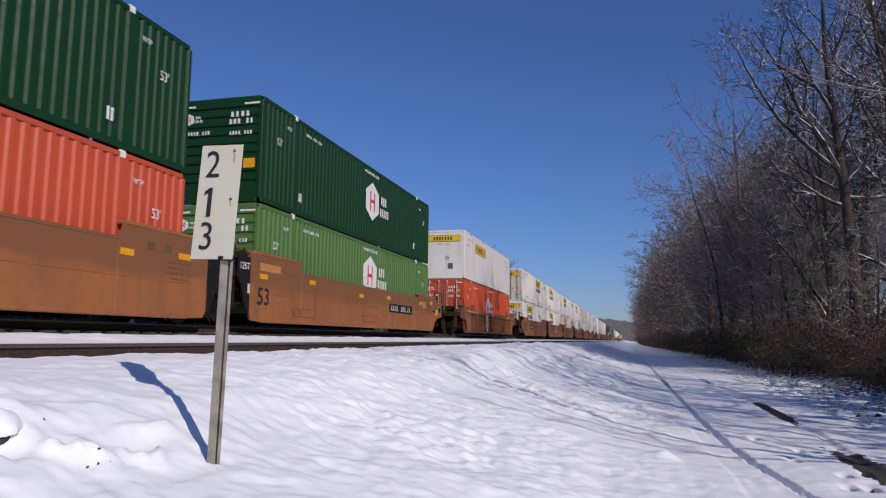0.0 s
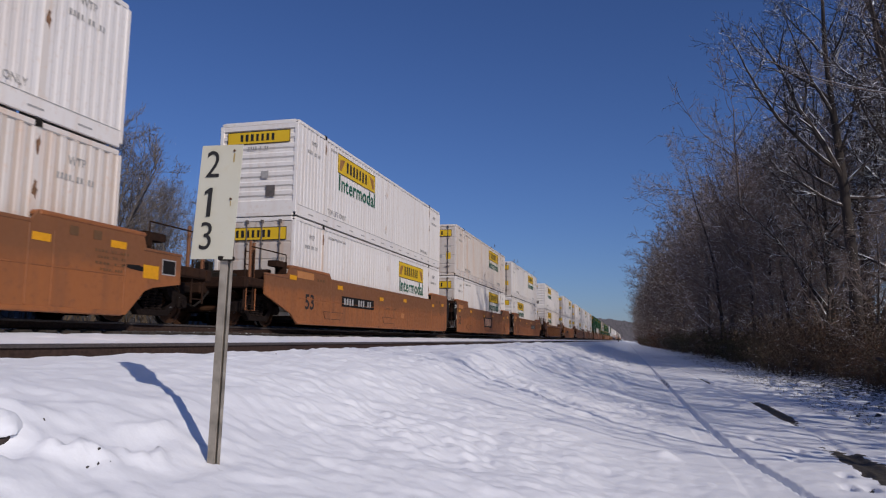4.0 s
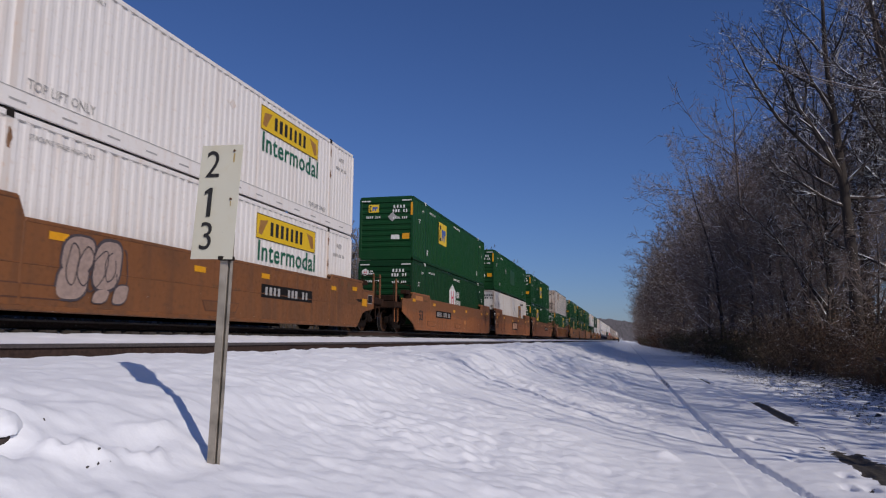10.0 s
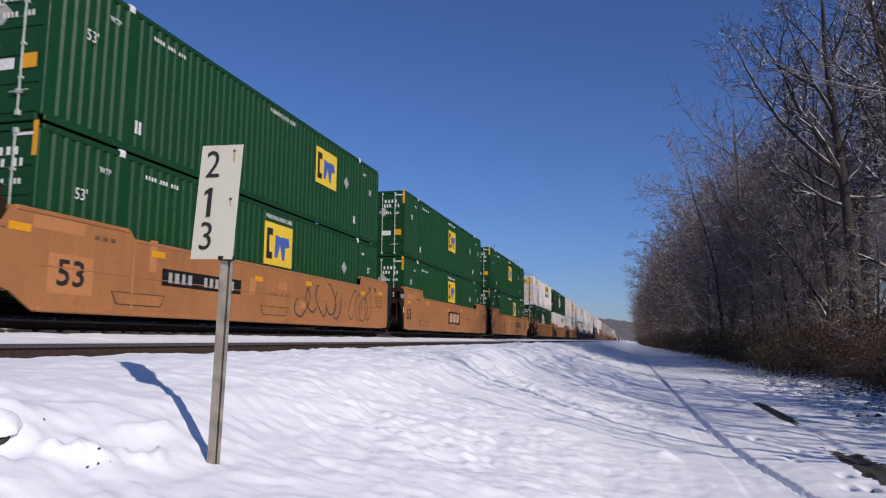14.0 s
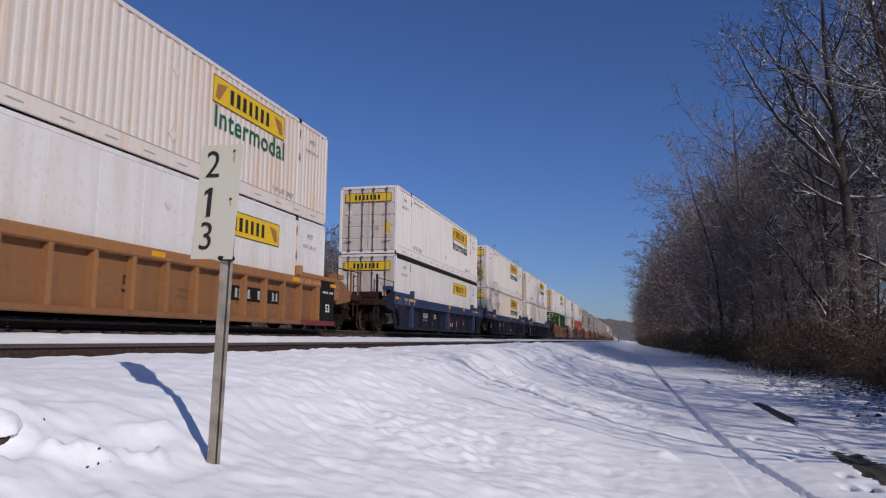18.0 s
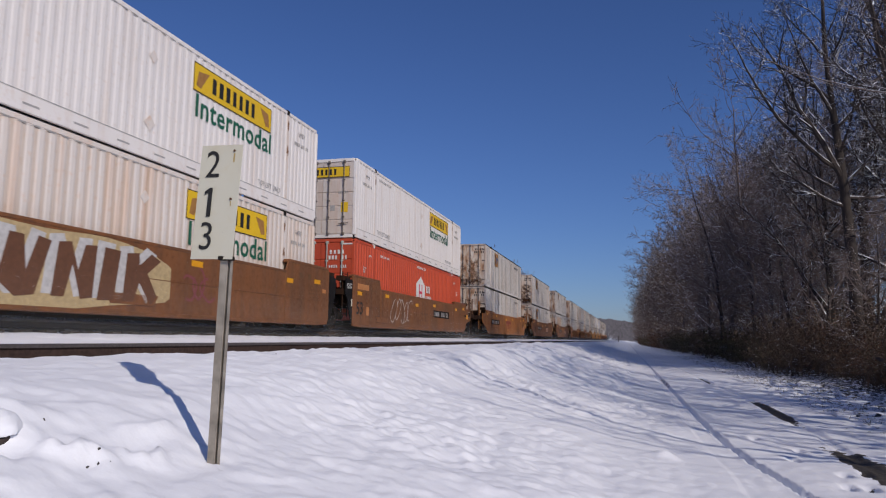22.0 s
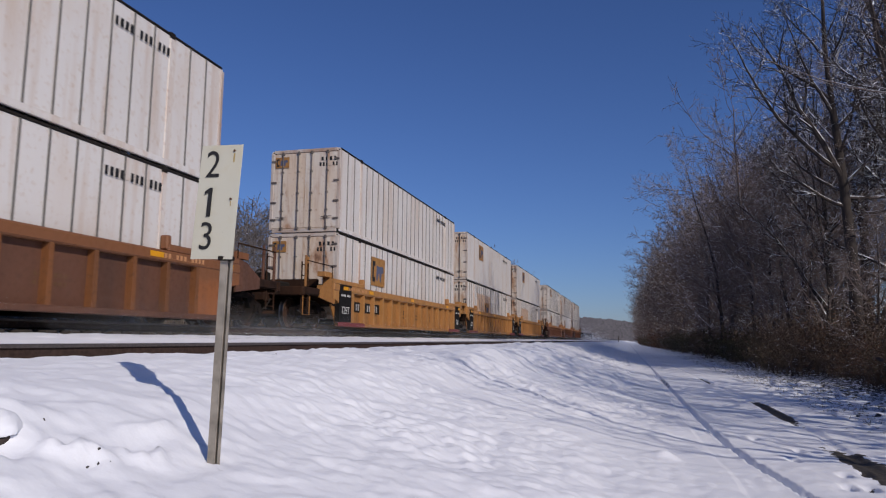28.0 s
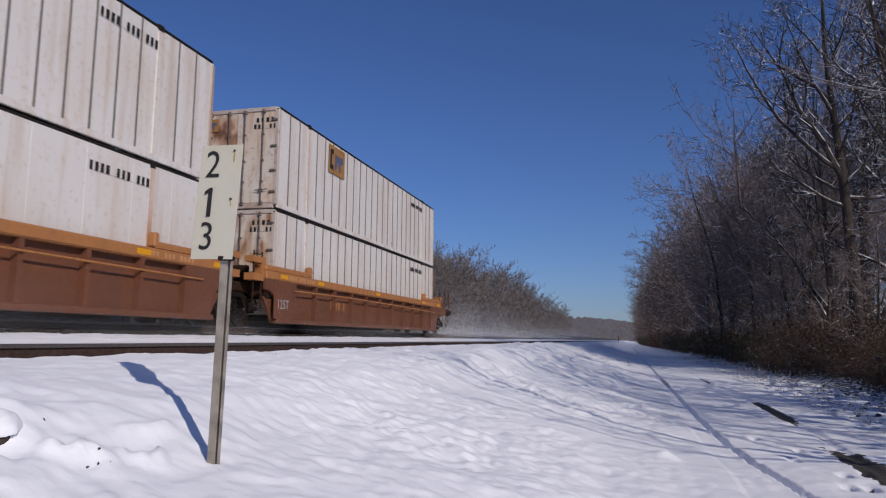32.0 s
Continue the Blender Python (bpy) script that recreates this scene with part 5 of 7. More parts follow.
def add_emblem(root, kind, y, z, w, x=CW, place=on_side):
    """The owners' marks as plain shapes: yellow bar panel, amber square, or a hexagon with white word shapes."""
    p = lambda dy, dz, lift=0.0: place(x + lift, y + dy, z + dz) if place is on_side else place(x + dy, y - lift, z + dz)
    if kind == "bar":       # wide yellow panel with dark bars
        h = w * 0.187
        pan = part("logo_panel", panel_mesh(w, h, M_YELLOW), root, "yellow panel with black bars", p(0, 0))
        part("lettering", bars_mesh(w * 0.58, h * 0.56, 7, M_BLACK, 0.2, 5), pan, "black block bars", pose(-w * 0.02, 0, 0.004))
        e, f, g = w / 2, h / 2, 0.02
        if place is on_side:
            for sg in (-1, 1):
                part("emblem", shape_mesh(("barscroll", round(w, 2), sg), [[(sg * w * 0.47, -h * 0.30), (sg * w * 0.42, -h * 0.34), (sg * w * 0.33, h * 0.32), (sg * w * 0.45, h * 0.22)][::sg]], M_GOLD, 0.003), pan, "", pose(0, 0, 0.004))

        def ring():
            s = Solid()
            s.v += [(-e, -f, 0.004), (e, -f, 0.004), (e, f, 0.004), (-e, f, 0.004), (-e + g, -f + g, 0.004), (e - g, -f + g, 0.004), (e - g, f - g, 0.004), (-e + g, f - g, 0.004)]
            for i in range(4):
                j = (i + 1) % 4
                s.face([i, j, 4 + j, 4 + i])
            return s
        part("border", shared(("barborder", round(w, 2)), "border", ring, M_BLACK), pan, "", pose(0, 0, 0.002))
    elif kind in ("square", "oldsquare"):   # amber square with dark and blue shapes
        h = w * 0.72
        pan = part("logo_panel", panel_mesh(w, h, M_AMBER if kind == "square" else M_GOLD), root, "amber square emblem" if kind == "square" else "faded brown-gold square emblem", p(0, 0))
        a, b = -w * 0.42, h * 0.36
        s = [[(a, -b), (a + w * 0.20, -b), (a + w * 0.20, -b * 0.55), (a + w * 0.09, -b * 0.55), (a + w * 0.09, b * 0.55), (a + w * 0.20, b * 0.55), (a + w * 0.20, b), (a, b)]]
        part("emblem", shape_mesh(("sqdark", round(w, 2)), s, M_BLACK, 0.003), pan, "", pose(0, 0, 0.004))
        s = [[(-w * 0.14, -h * 0.30), (-w * 0.04, -h * 0.30), (w * 0.05, h * 0.02), (w * 0.14, -h * 0.34), (w * 0.22, -h * 0.34), (w * 0.24, -h * 0.04), (w * 0.40, h * 0.02), (w * 0.36, h * 0.22), (w * 0.16, h * 0.22), (w * 0.05, h * 0.20), (-w * 0.12, h * 0.24)]]
        part("emblem", shape_mesh(("sqblue", round(w, 2)), s, M_BLUE if kind == "square" else plain("faded_blue_print", (0.07, 0.08, 0.13), 0.7), 0.003), pan, "", pose(0, 0, 0.004))
    elif kind in ("hex", "fadedhex"):
        c = M_TEXTWHITE if kind == "hex" else M_CREAM
        g = M_TEXTWHITE if kind == "hex" else plain("faded_pink_print", (0.62, 0.34, 0.30), 0.7)
        red = M_REDLOGO if kind == "hex" else g
        pan = part("logo_panel", shape_mesh(("hex", round(w, 2)), [hex_outline(0, 0, w)], c), root, "white hexagon emblem", p(0, 0))
        q = w * 0.36
        b = w * .14
        s = [[(-q, -w * .5), (-q + b, -w * .5), (-q + b, -w * .08), (q - b, -w * .08), (q - b, -w * .5), (q, -w * .5), (q, w * .5), (q - b, w * .5), (q - b, w * .08), (-q + b, w * .08), (-q + b, w * .5), (-q, w * .5)]]
        part("emblem", shape_mesh(("hexmark", round(w, 2)), s, red, 0.003), pan, "", pose(0, 0, 0.004))
        part("lettering", bars_mesh(w * 0.95, w * 0.46, 3, g, 0.3, 3), root, "blocky word shape", p(w * 1.72, w * 0.28))
        part("lettering", bars_mesh(w * 1.45, w * 0.44, 5, g, 0.3, 5), root, "blocky word shape", p(w * 1.82, -w * 0.36))


def side_text(root, words, y, z, size, mat, wide=0.85):
    part("lettering", text_mesh(words, size, mat, wide), root, "", on_side(CW + 0.001, y, z))


def side_bars(root, y, z, w, h, n, mat, seed=0):
    part("lettering", bars_mesh(w, h, n, mat, 0.3, seed), root, "", on_side(CW - 0.003, y, z))


def diamond(root, y, z, r, mat, lift=0.0):
    part("placard", shape_mesh(("diamond", r), [[(0, -r), (r, 0), (0, r), (-r, 0)]], mat), root, "hazard placard diamond", on_side(CW + lift, y, z))


def end_diamond(root, x, z, r, mat):
    part("placard", shape_mesh(("diamond", r), [[(0, -r), (r, 0), (0, r), (-r, 0)]], mat), root, "hazard placard diamond", on_end(x, 0.008, z))


def container(code, near, extras=(), logo=None):
    """A 53-foot box. near: D when its doors face the oncoming view, R when its blind end does."""
    body, posts, doormat, bar, sheet = STYLES[code]
    root = tagged(new("shipping_container"), WORDS[code], "container", "containers on the train")
    jb = code in ("J", "C", "JR")
    z0 = 0.34 if jb else 0.16
    groove = M_GROOVE if code == "C" else M_GROOVE_PALE if sheet == "fine" else body
    if sheet in ("fine", "wave"):
        wall, inset = shared(("sheet", sheet, z0), "side_wall", side_sheet(0.235 if sheet == "fine" else 0.275, 0.011 if sheet == "fine" else 0.034, z0, CH - 0.10), [body, groove]), 0.008
    elif sheet == "ribs":
        wall, inset = shared("plates_ribs", "side_wall", side_plates(0.61), body), 0.026
    else:
        wall, inset = shared("plates_" + sheet, "side_wall", side_plates(1.22), body), 0.010
    part("side_wall", wall, root, "", pose(CW - inset, 0, 0))
    part("side_wall", wall, root, "", pose(inset - CW, CL, 0, 0, 0, 180))
    if sheet == "ribs":
        step = (CL - 0.2) / 26
        me = shared(("post", sheet), "side_post", lambda: Solid().cbox(-0.014, 0.004, -0.023, 0.023, 0.12, CH - 0.06, 0.003), M_RIBGREY)
        for i in range(1, 26):
            part("side_post", me, root, "", pose(CW - 0.014, 0.1 + i * step, 0))
    # rails, posts, castings
    top = shared(("toprail", jb, sheet), "top_rail", lambda: Solid().cbox(-0.035, 0.035, 0.08, CL - 0.08, CH - (0.06 if sheet in ("ribs", "seams") else 0.11), CH - 0.005, 0.012), M_DARKFRAME if sheet in ("ribs", "seams") else posts)
    low = shared(("lowrail", z0), "bottom_rail", lambda: Solid().cbox(-0.03, 0.03, 0.08, CL - 0.08, 0.02, z0, 0.012), body)
    for sg in (1, -1):
        part("top_rail", top, root, "", pose(sg * (CW - 0.036), 0, 0))
    part("bottom_rail", low, root, "", pose(CW - 0.031, 0, 0))
    if jb:
        def slots():
            s = Solid().box(-0.002, 0.002, 0.1, CL - 0.1, 0.176, 0.190)
            for i in range(14):
                s.box(-0.002, 0.002, 0.83 + i * 1.09, 1.17 + i * 1.09, -0.018, 0.018)
            return s
        part("rail_seam", shared("railmarks", "rail_seam", slots, M_TEXTGREY), root, "thin dark seam and slots", pose(CW + 0.001, 0, 0.16))

        part("roof_bow_strip", bars_mesh(CL - 0.5, 0.024, 52, M_TEXTGREY, 0.2, 9), root, "", on_side(CW - 0.001, CL / 2, CH - 0.115))
    post = shared("cornerpost", "corner_post", lambda: Solid().cbox(-0.06, 0.06, -0.055, 0.055, 0.10, CH - 0.10, 0.012), posts)
    for x, y in ((CW - 0.058, 0.055), (CW - 0.058, CL - 0.055), (0.058 - CW, 0.055)):
        part("corner_post", post, root, "", pose(x, y, 0))
    lp = shared(("liftpost", sheet), "lift_post", lambda: Solid().cbox(-0.02, 0.02, -0.08, 0.08, 0.10, CH - 0.10, 0.010), M_RUSTPOST if code in ("E", "S") else M_CREAM if code in ("J", "JR", "C", "W") else body)
    white_cast = shared("liftcast", "lift_casting", lambda: Solid().cbox(-0.03, 0.03, -0.085, 0.085, -0.075, 0.075, 0.010), M_TEXTWHITE if code in ("H", "G", "L", "O") else M_DARKFRAME)
    for y in LIFT:
        part("lift_post", lp, root, "", pose(CW - 0.022, y, 0))
        part("lift_casting", white_cast, root, "", pose(CW - 0.028, y, CH - 0.045))
    if jb or code == "W":
        for k, (y, z) in enumerate(((LIFT[0], CH - 0.42), (LIFT[1], CH - 0.42), (LIFT[1], CH - 1.15))):
            r = random.Random(k)
            o = [(0.05 * math.cos(a) * r.uniform(0.5, 1.3), 0.20 * math.sin(a) * r.uniform(0.4, 1.2)) for a in (j * math.pi / 7 for j in range(14))]
            part("rust_stain", shape_mesh(("ruststain", k), [o], M_STAIN, 0.002), root, "brown rust stain", on_side(CW - 0.001, y + 0.02, z))
    part("roof", shared("roof", "roof", lambda: Solid().box(-CW + 0.04, CW - 0.04, 0.04, CL - 0.04, CH - 0.05, CH - 0.018), body), root)
    # ends
    hdr = shared("header", "end_header", lambda: Solid().cbox(-CW + 0.11, CW - 0.11, 0.0, 0.09, -0.06, 0.06, 0.012), posts)
    part("end_header", hdr, root, "", pose(0, 0, CH - 0.066))
    part("end_sill", hdr, root, "", pose(0, 0, 0.06))
    leaf, rod, handle = door_meshes(sheet, doormat, bar)
    if sheet == "fine" or sheet == "wave":
        blind = shared(("blind", sheet, code == "G" and near == "D"), "end_wall", end_waves(0.30 if sheet == "fine" else 0.26, 0.035, 0.0, code != "G" or near == "R"), body)
    else:
        blind = shared("blind_flat", "end_wall", lambda: Solid().cbox(-CW + 0.09, CW - 0.09, 0.012, 0.05, 0.10, CH - 0.08, 0.01), body)
    if near == "D":
        for k, sg in enumerate((-1, 1)):
            flip = pose(sg * 0.607, 0, 0) @ Matrix.Diagonal((sg, 1, 1, 1))
            d = part("door", leaf, root, "", flip)
            for i, bx in enumerate((-0.36, 0.22)):
                part("locking_bar", rod, d, "", pose(bx, 0, 0))
            part("door_handle", handle, d, "", pose(0.42, 0, 0))
        part("end_wall", mirror_mesh(blind), root)
    else:
        part("end_wall", blind, root)
        d = part("door_end", shared(("fardoor",), "door_end", lambda: Solid().cbox(-CW + 0.1, CW - 0.1, CL - 0.05, CL - 0.012, 0.12, CH - 0.1, 0.01), doormat), root)
    # marks by owner
    front_y = CL if near == "D" else 0.0
    sg = -1 if near == "D" else 1
    if jb or code == "W":
        ly = front_y + sg * (4.75 if code != "W" else 4.7)
        w = 3.55 if code != "W" else 3.3
        add_emblem(root, "bar", ly, 2.285 if code != "W" else 2.16, w)
        if code != "W":
            side_text(root, "Intermodal", ly + 0.08, 1.62, 0.75, M_DEEPGREEN if logo == "dark" else M_TEXTGREEN, 1.0)
            side_text(root, "TOP LIFT ONLY", 3.0, 0.50, 0.24, M_TEXTGREY, 0.9)
            side_text(root, "TOP LIFT ONLY", CL - 2.9, 0.50, 0.20, M_TEXTGREY, 0.9)
            side_text(root, "STACKING THREE HIGH ONLY", 3.1, 2.58, 0.125, M_TEXTGREY)
        side_text(root, "WTP", 1.15, 2.40, 0.22, M_TEXTGREY)
        side_text(root, "WTP", CL - 1.1, 2.40, 0.22, M_TEXTGREY)
        side_bars(root, 1.15, 2.10, 0.9, 0.10, 10, M_TEXTGREY)
        side_bars(root, CL - 1.1, 2.10, 0.9, 0.10, 10, M_TEXTGREY)
        diamond(root, front_y + sg * 7.9, 0.75, 0.17, M_CREAM)
        diamond(root, front_y + sg * 7.9, 2.15, 0.14, M_CREAM)
        small = logo == "small"
        add_emblem(root, "bar", -0.012 if near == "D" else 0.0, 2.56 if small else 2.40, 0.95 if small else 2.08, 0.0, on_end)
        if small:
            part("lettering", text_mesh("Intermodal", 0.20, M_TEXTGREEN, 1.0), root, "", on_end(0.0, 0.0, 2.36))
        if near == "D":
            part("decal", panel_mesh(0.26, 0.36, M_YELLOW), root, "yellow warning sticker", on_end(0.86, 0.008, 1.10))
            part("decal", panel_mesh(0.18, 0.20, M_TEXTGREY), root, "", on_end(0.40, 0.008, 1.08))
            part("lettering", bars_mesh(0.4, 0.09, 6, M_TEXTGREY), root, "", on_end(0.80, 0.008, 1.65))
            end_diamond(root, -0.85, 1.75, 0.16, M_TEXTWHITE)
        else:
            part("lettering", bars_mesh(0.7, 0.09, 9, M_TEXTGREY), root, "", on_end(0.0, 0.0, 2.08))
            part("decal", panel_mesh(0.30, 0.34, M_BARSTEEL), root, "dark data plate", on_end(0.45, 0.0, 0.75))
            part("decal", panel_mesh(0.24, 0.22, M_TEXTGREY), root, "grey data plate", on_end(0.25, 0.0, 1.25))
    elif code in ("E", "S"):
        if logo is not None:
            add_emblem(root, "oldsquare", *logo, CW + 0.004)
        part("lettering", bars_mesh(0.62, 0.13, 4, M_BLACK), root, "", on_end(0.86, 0.008, 2.52))
        part("lettering", bars_mesh(0.72, 0.13, 6, M_BLACK), root, "", on_end(0.86, 0.008, 2.33))
        add_emblem(root, "oldsquare", -0.012, 2.45, 0.52, -0.86, on_end)
        part("lettering", bars_mesh(1.7, 0.17, 12, M_BLACK, 0.35, 2), root, "", on_side(CW + 0.003, CL - 2.9, 2.45))
        diamond(root, 9.4, 1.9, 0.17, M_CREAM, 0.003)
        for z in (0.45, 1.05, 1.75, 2.5):
            for sx in (-1, 1):
                part("hinge", shared("ehinge", "hinge", lambda: Solid().cbox(-0.10, 0.10, -0.02, 0.02, -0.035, 0.035, 0.008), M_BARSTEEL), root, "", pose(sx * 1.16, -0.004, z))
    else:
        if code in ("H", "L", "O", "N"):
            hx, hz = logo if logo else (7.2, 1.55)
            add_emblem(root, "hex" if code != "N" else "fadedhex", hx, hz, 0.73, CW + 0.001)
        else:
            if logo is not None:
                add_emblem(root, "square", *logo, CW + 0.001)
            diamond(root, 5.0 if near == "R" else CL - 3.2, 1.75, 0.22, M_TEXTGREY)
            part("stripe", panel_mesh(0.10, 0.6, M_REFLECT), root, "yellow corner stripe", on_end(1.22, -0.002, 2.3) if near == "R" else on_end(1.22, -0.002, 2.62))
            end_diamond(root, 0.30, 1.95, 0.22, M_TEXTGREY)
            add_emblem(root, "square", -0.012, 2.35, 0.5, -0.6, on_end)
        if logo is not None or code in ("H", "L", "O", "N"):
            side_text(root, "WARNING HIGH CUBE", 8.3, 2.62, 0.17, M_TEXTWHITE)
        side_text(root, "53'", 1.0, 1.85, 0.30, M_TEXTWHITE)
        side_text(root, "53'", CL - 0.9, 1.85, 0.30, M_TEXTWHITE)
        side_text(root, "WTP", 1.55, 2.40, 0.16, M_TEXTWHITE)
        side_text(root, "WTP", CL - 1.5, 2.40, 0.16, M_TEXTWHITE)
        side_bars(root, 3.2, 2.55, 1.1, 0.085, 12, M_TEXTWHITE, 4)
        side_bars(root, 2.35, 0.55, 0.22, 0.26, 2, M_TEXTWHITE)
        side_bars(root, CL - 2.4, 0.6, 0.22, 0.26, 2, M_TEXTWHITE)
        if code in ("H", "L", "O"):
            add_emblem(root, "hex", -0.006, 2.35, 0.17, -0.95, on_end)
        part("lettering", bars_mesh(0.62, 0.14, 4, M_TEXTWHITE), root, "", on_end(0.62, -0.004, 2.42))
        part("lettering", bars_mesh(0.75, 0.14, 6, M_TEXTWHITE), root, "", on_end(0.66, -0.004, 2.22))
        part("lettering", bars_mesh(0.7, 0.10, 8, M_TEXTWHITE), root, "", on_end(-0.62, -0.004, 1.95))
        part("lettering", bars_mesh(0.7, 0.10, 8, M_TEXTWHITE), root, "", on_end(0.66, -0.004, 1.9))
        part("decal", panel_mesh(0.34, 0.26, M_REFLECT), root, "orange warning sticker", on_end(0.95, -0.002, 1.05))
        part("decal", panel_mesh(0.40, 0.20, M_TEXTWHITE), root, "white data sticker", on_end(0.45, -0.002, 1.02))
        for x in (-1.0, 1.0):
            part("stripe", panel_mesh(0.45, 0.05, M_TEXTWHITE), root, "", on_end(x * 0.98, -0.002, 2.70))
    for fn in extras:
        fn(root)
    return root


def peach(y0, y1, z0, z1):
    def add(root):
        part("bare_patch", panel_mesh(y1 - y0, z1 - z0, M_PEACH, 0.003), root, "peach-coloured bare primer patch", on_side(CW - 0.024, (y0 + y1) / 2, (z0 + z1) / 2))
    return add


def whitewash(y0, y1, z0, z1):
    def add(root):
        part("repainted_patch", panel_mesh(y1 - y0, z1 - z0, M_PLATE, 0.003), root, "repainted paler patch", on_side(CW - 0.0215, (y0 + y1) / 2, (z0 + z1) / 2))
    return add


def dark_rail(root):
    # near-black strip over the top rail: shade under the upper box, as colour
    part("dirty_rail", shared("shaderail", "dirty_rail", lambda: Solid().cbox(-0.02, 0.006, 0.06, CL - 0.06, CH - 0.17, CH - 0.004, 0.004), M_DARKFRAME), root, "top rail darkened by painted shade from the upper container", pose(CW, 0, 0))


def rust_end(blots):
    """Brown rust runs on the door end; blots: x, middle height, half width, half height."""
    def add(root):
        for k, (x, z, w, h) in enumerate(blots):
            part("rust_stain", panel_mesh(2 * w, 2 * h, M_RUSTRUN if k % 2 == 0 else M_RUSTWASH, 0.002), root, "ragged brown rust run", on_end(x, -0.004 - 0.0025 * k, z))
    return add


def navy_sign(root):
    pan = part("sign_panel", panel_mesh(1.7, 0.72, M_NAVY), root, "navy panel with white bars", on_side(CW, 3.9, 1.62))
    part("lettering", bars_mesh(1.3, 0.36, 5, M_TEXTWHITE), pan, "", pose(0, 0, 0.004))
    side_bars(root, 3.9, 1.1, 1.6, 0.10, 14, M_TEXTGREY)


def painted_over(root):
    part("overpaint", panel_mesh(2.2, 1.15, plain("overpaint_green", (0.012, 0.060, 0.026), 0.5)), root, "darker green painted-over square", on_side(CW, 8.2, 1.5))


def scribble(root, y, z, w, h, seed, mat, loops=5, thick=0.022, x=CW + 0.004):
    """A loose spray-painted line."""
    r = random.Random(seed)
    s = Solid()
    for i in range(loops):
        cy, cz = y - w / 2 + w * (i + 0.5) / loops, z + r.uniform(-0.1, 0.1) * h
        ry, rz = w / loops * r.uniform(0.4, 0.75), h * r.uniform(0.3, 0.5)
        a0, span, tilt = r.uniform(0, 6), r.uniform(4.2, 6.6), r.uniform(-0.5, 0.5)
        pts = []
        for k in range(19):
            a = a0 + span * k / 18
            q = ry * math.cos(a) * (1 + 0.25 * math.sin(2 * a + i))
            pts.append((x, cy + q + tilt * rz * math.sin(a), cz + rz * math.sin(a)))
        b = len(s.v)
        for j, q in enumerate(pts):
            n = pts[min(j + 1, 18)]
            m = pts[max(j - 1, 0)]
            d = Vector((0, n[1] - m[1], n[2] - m[2])).normalized()
            o = Vector((0, -d.z, d.y)) * thick
            s.v += [(x, q[1] + o.y, q[2] + o.z), (x, q[1] - o.y, q[2] - o.z)]
        for j in range(18):
            s.face([b + 2 * j, b + 2 * j + 1, b + 2 * j + 3, b + 2 * j + 2])
    part("graffiti", s.mesh("graffiti", mat), root, "spray-painted scrawl")


def scrawl(y, z, w, h, seed):
    return lambda root: scribble(root, y, z, w, h, seed, M_BLACK, 7, 0.016)


# ================= the train's cars =================
W_GRIME = paint("grime_blackened_paint", (0.022, 0.011, 0.007), (0.006, 0.005, 0.005), 0.6, 0.7, 0.85, patch=0.5, patchcol=(0.05, 0.022, 0.010), spec=0.1)
W_FRESH = paint("fresh_orange_patch", (0.36, 0.15, 0.05), (0.2, 0.08, 0.03), 0.3, 0.3, 0.5)
M_BADGE = plain("dark_badge_film", (0.013, 0.011, 0.013), 0.6, spec=0.25)
M_SOOT = plain("sooty_black_paint", (0.010, 0.009, 0.009), 0.8, 0, 0.5, 6, 0.15)
M_FADED = plain("faded_white_stencil", (0.36, 0.33, 0.31), 0.7, 0, 0.5, 9)
M_OLDRED = plain("old_red_paint", (0.17, 0.034, 0.022), 0.75)
M_FADERED = plain("faded_red_lettering", (0.30, 0.030, 0.035), 0.7)
M_BUFF = plain("buff_badge_film", (0.42, 0.24, 0.16), 0.6)
WX = 1.525     # half width over the side plates
WHEEL_R = 0.457


def wheelset_mesh():
    s = Solid()
    for sg in (1, -1):
        x = 0.7535 * sg
        prof = [(0.10, 0.0), (0.10, 0.10), (0.03, 0.13), (0.02, 0.36), (0.062, 0.375), (0.065, WHEEL_R - 0.012), (0.055, WHEEL_R), (-0.035, WHEEL_R + 0.004), (-0.05, WHEEL_R + 0.028), (-0.068, WHEEL_R + 0.026), (-0.070, 0.375), (-0.03, 0.35), (-0.03, 0.13), (-0.10, 0.10)]
        prof = [(sg * a, b) for a, b in prof]
        mats = [0, 0, 0, 0, 0, 1, 1, 1, 1, 0, 0, 0, 0]
        s.lathe_x(prof if sg < 0 else prof, 20, mats, (x, 0, 0))
        for k in range(8):
            a = k * math.pi / 4
            s.box(x + sg * 0.028, x + sg * 0.045, 0.25 * math.cos(a) - 0.035, 0.25 * math.cos(a) + 0.035, 0.25 * math.sin(a) - 0.035, 0.25 * math.sin(a) + 0.035)
    s.tube([(-1.08, 0, 0), (1.08, 0, 0)], 0.085, 12)
    return s.mesh("wheelset", [M_WHEEL, M_TREAD])


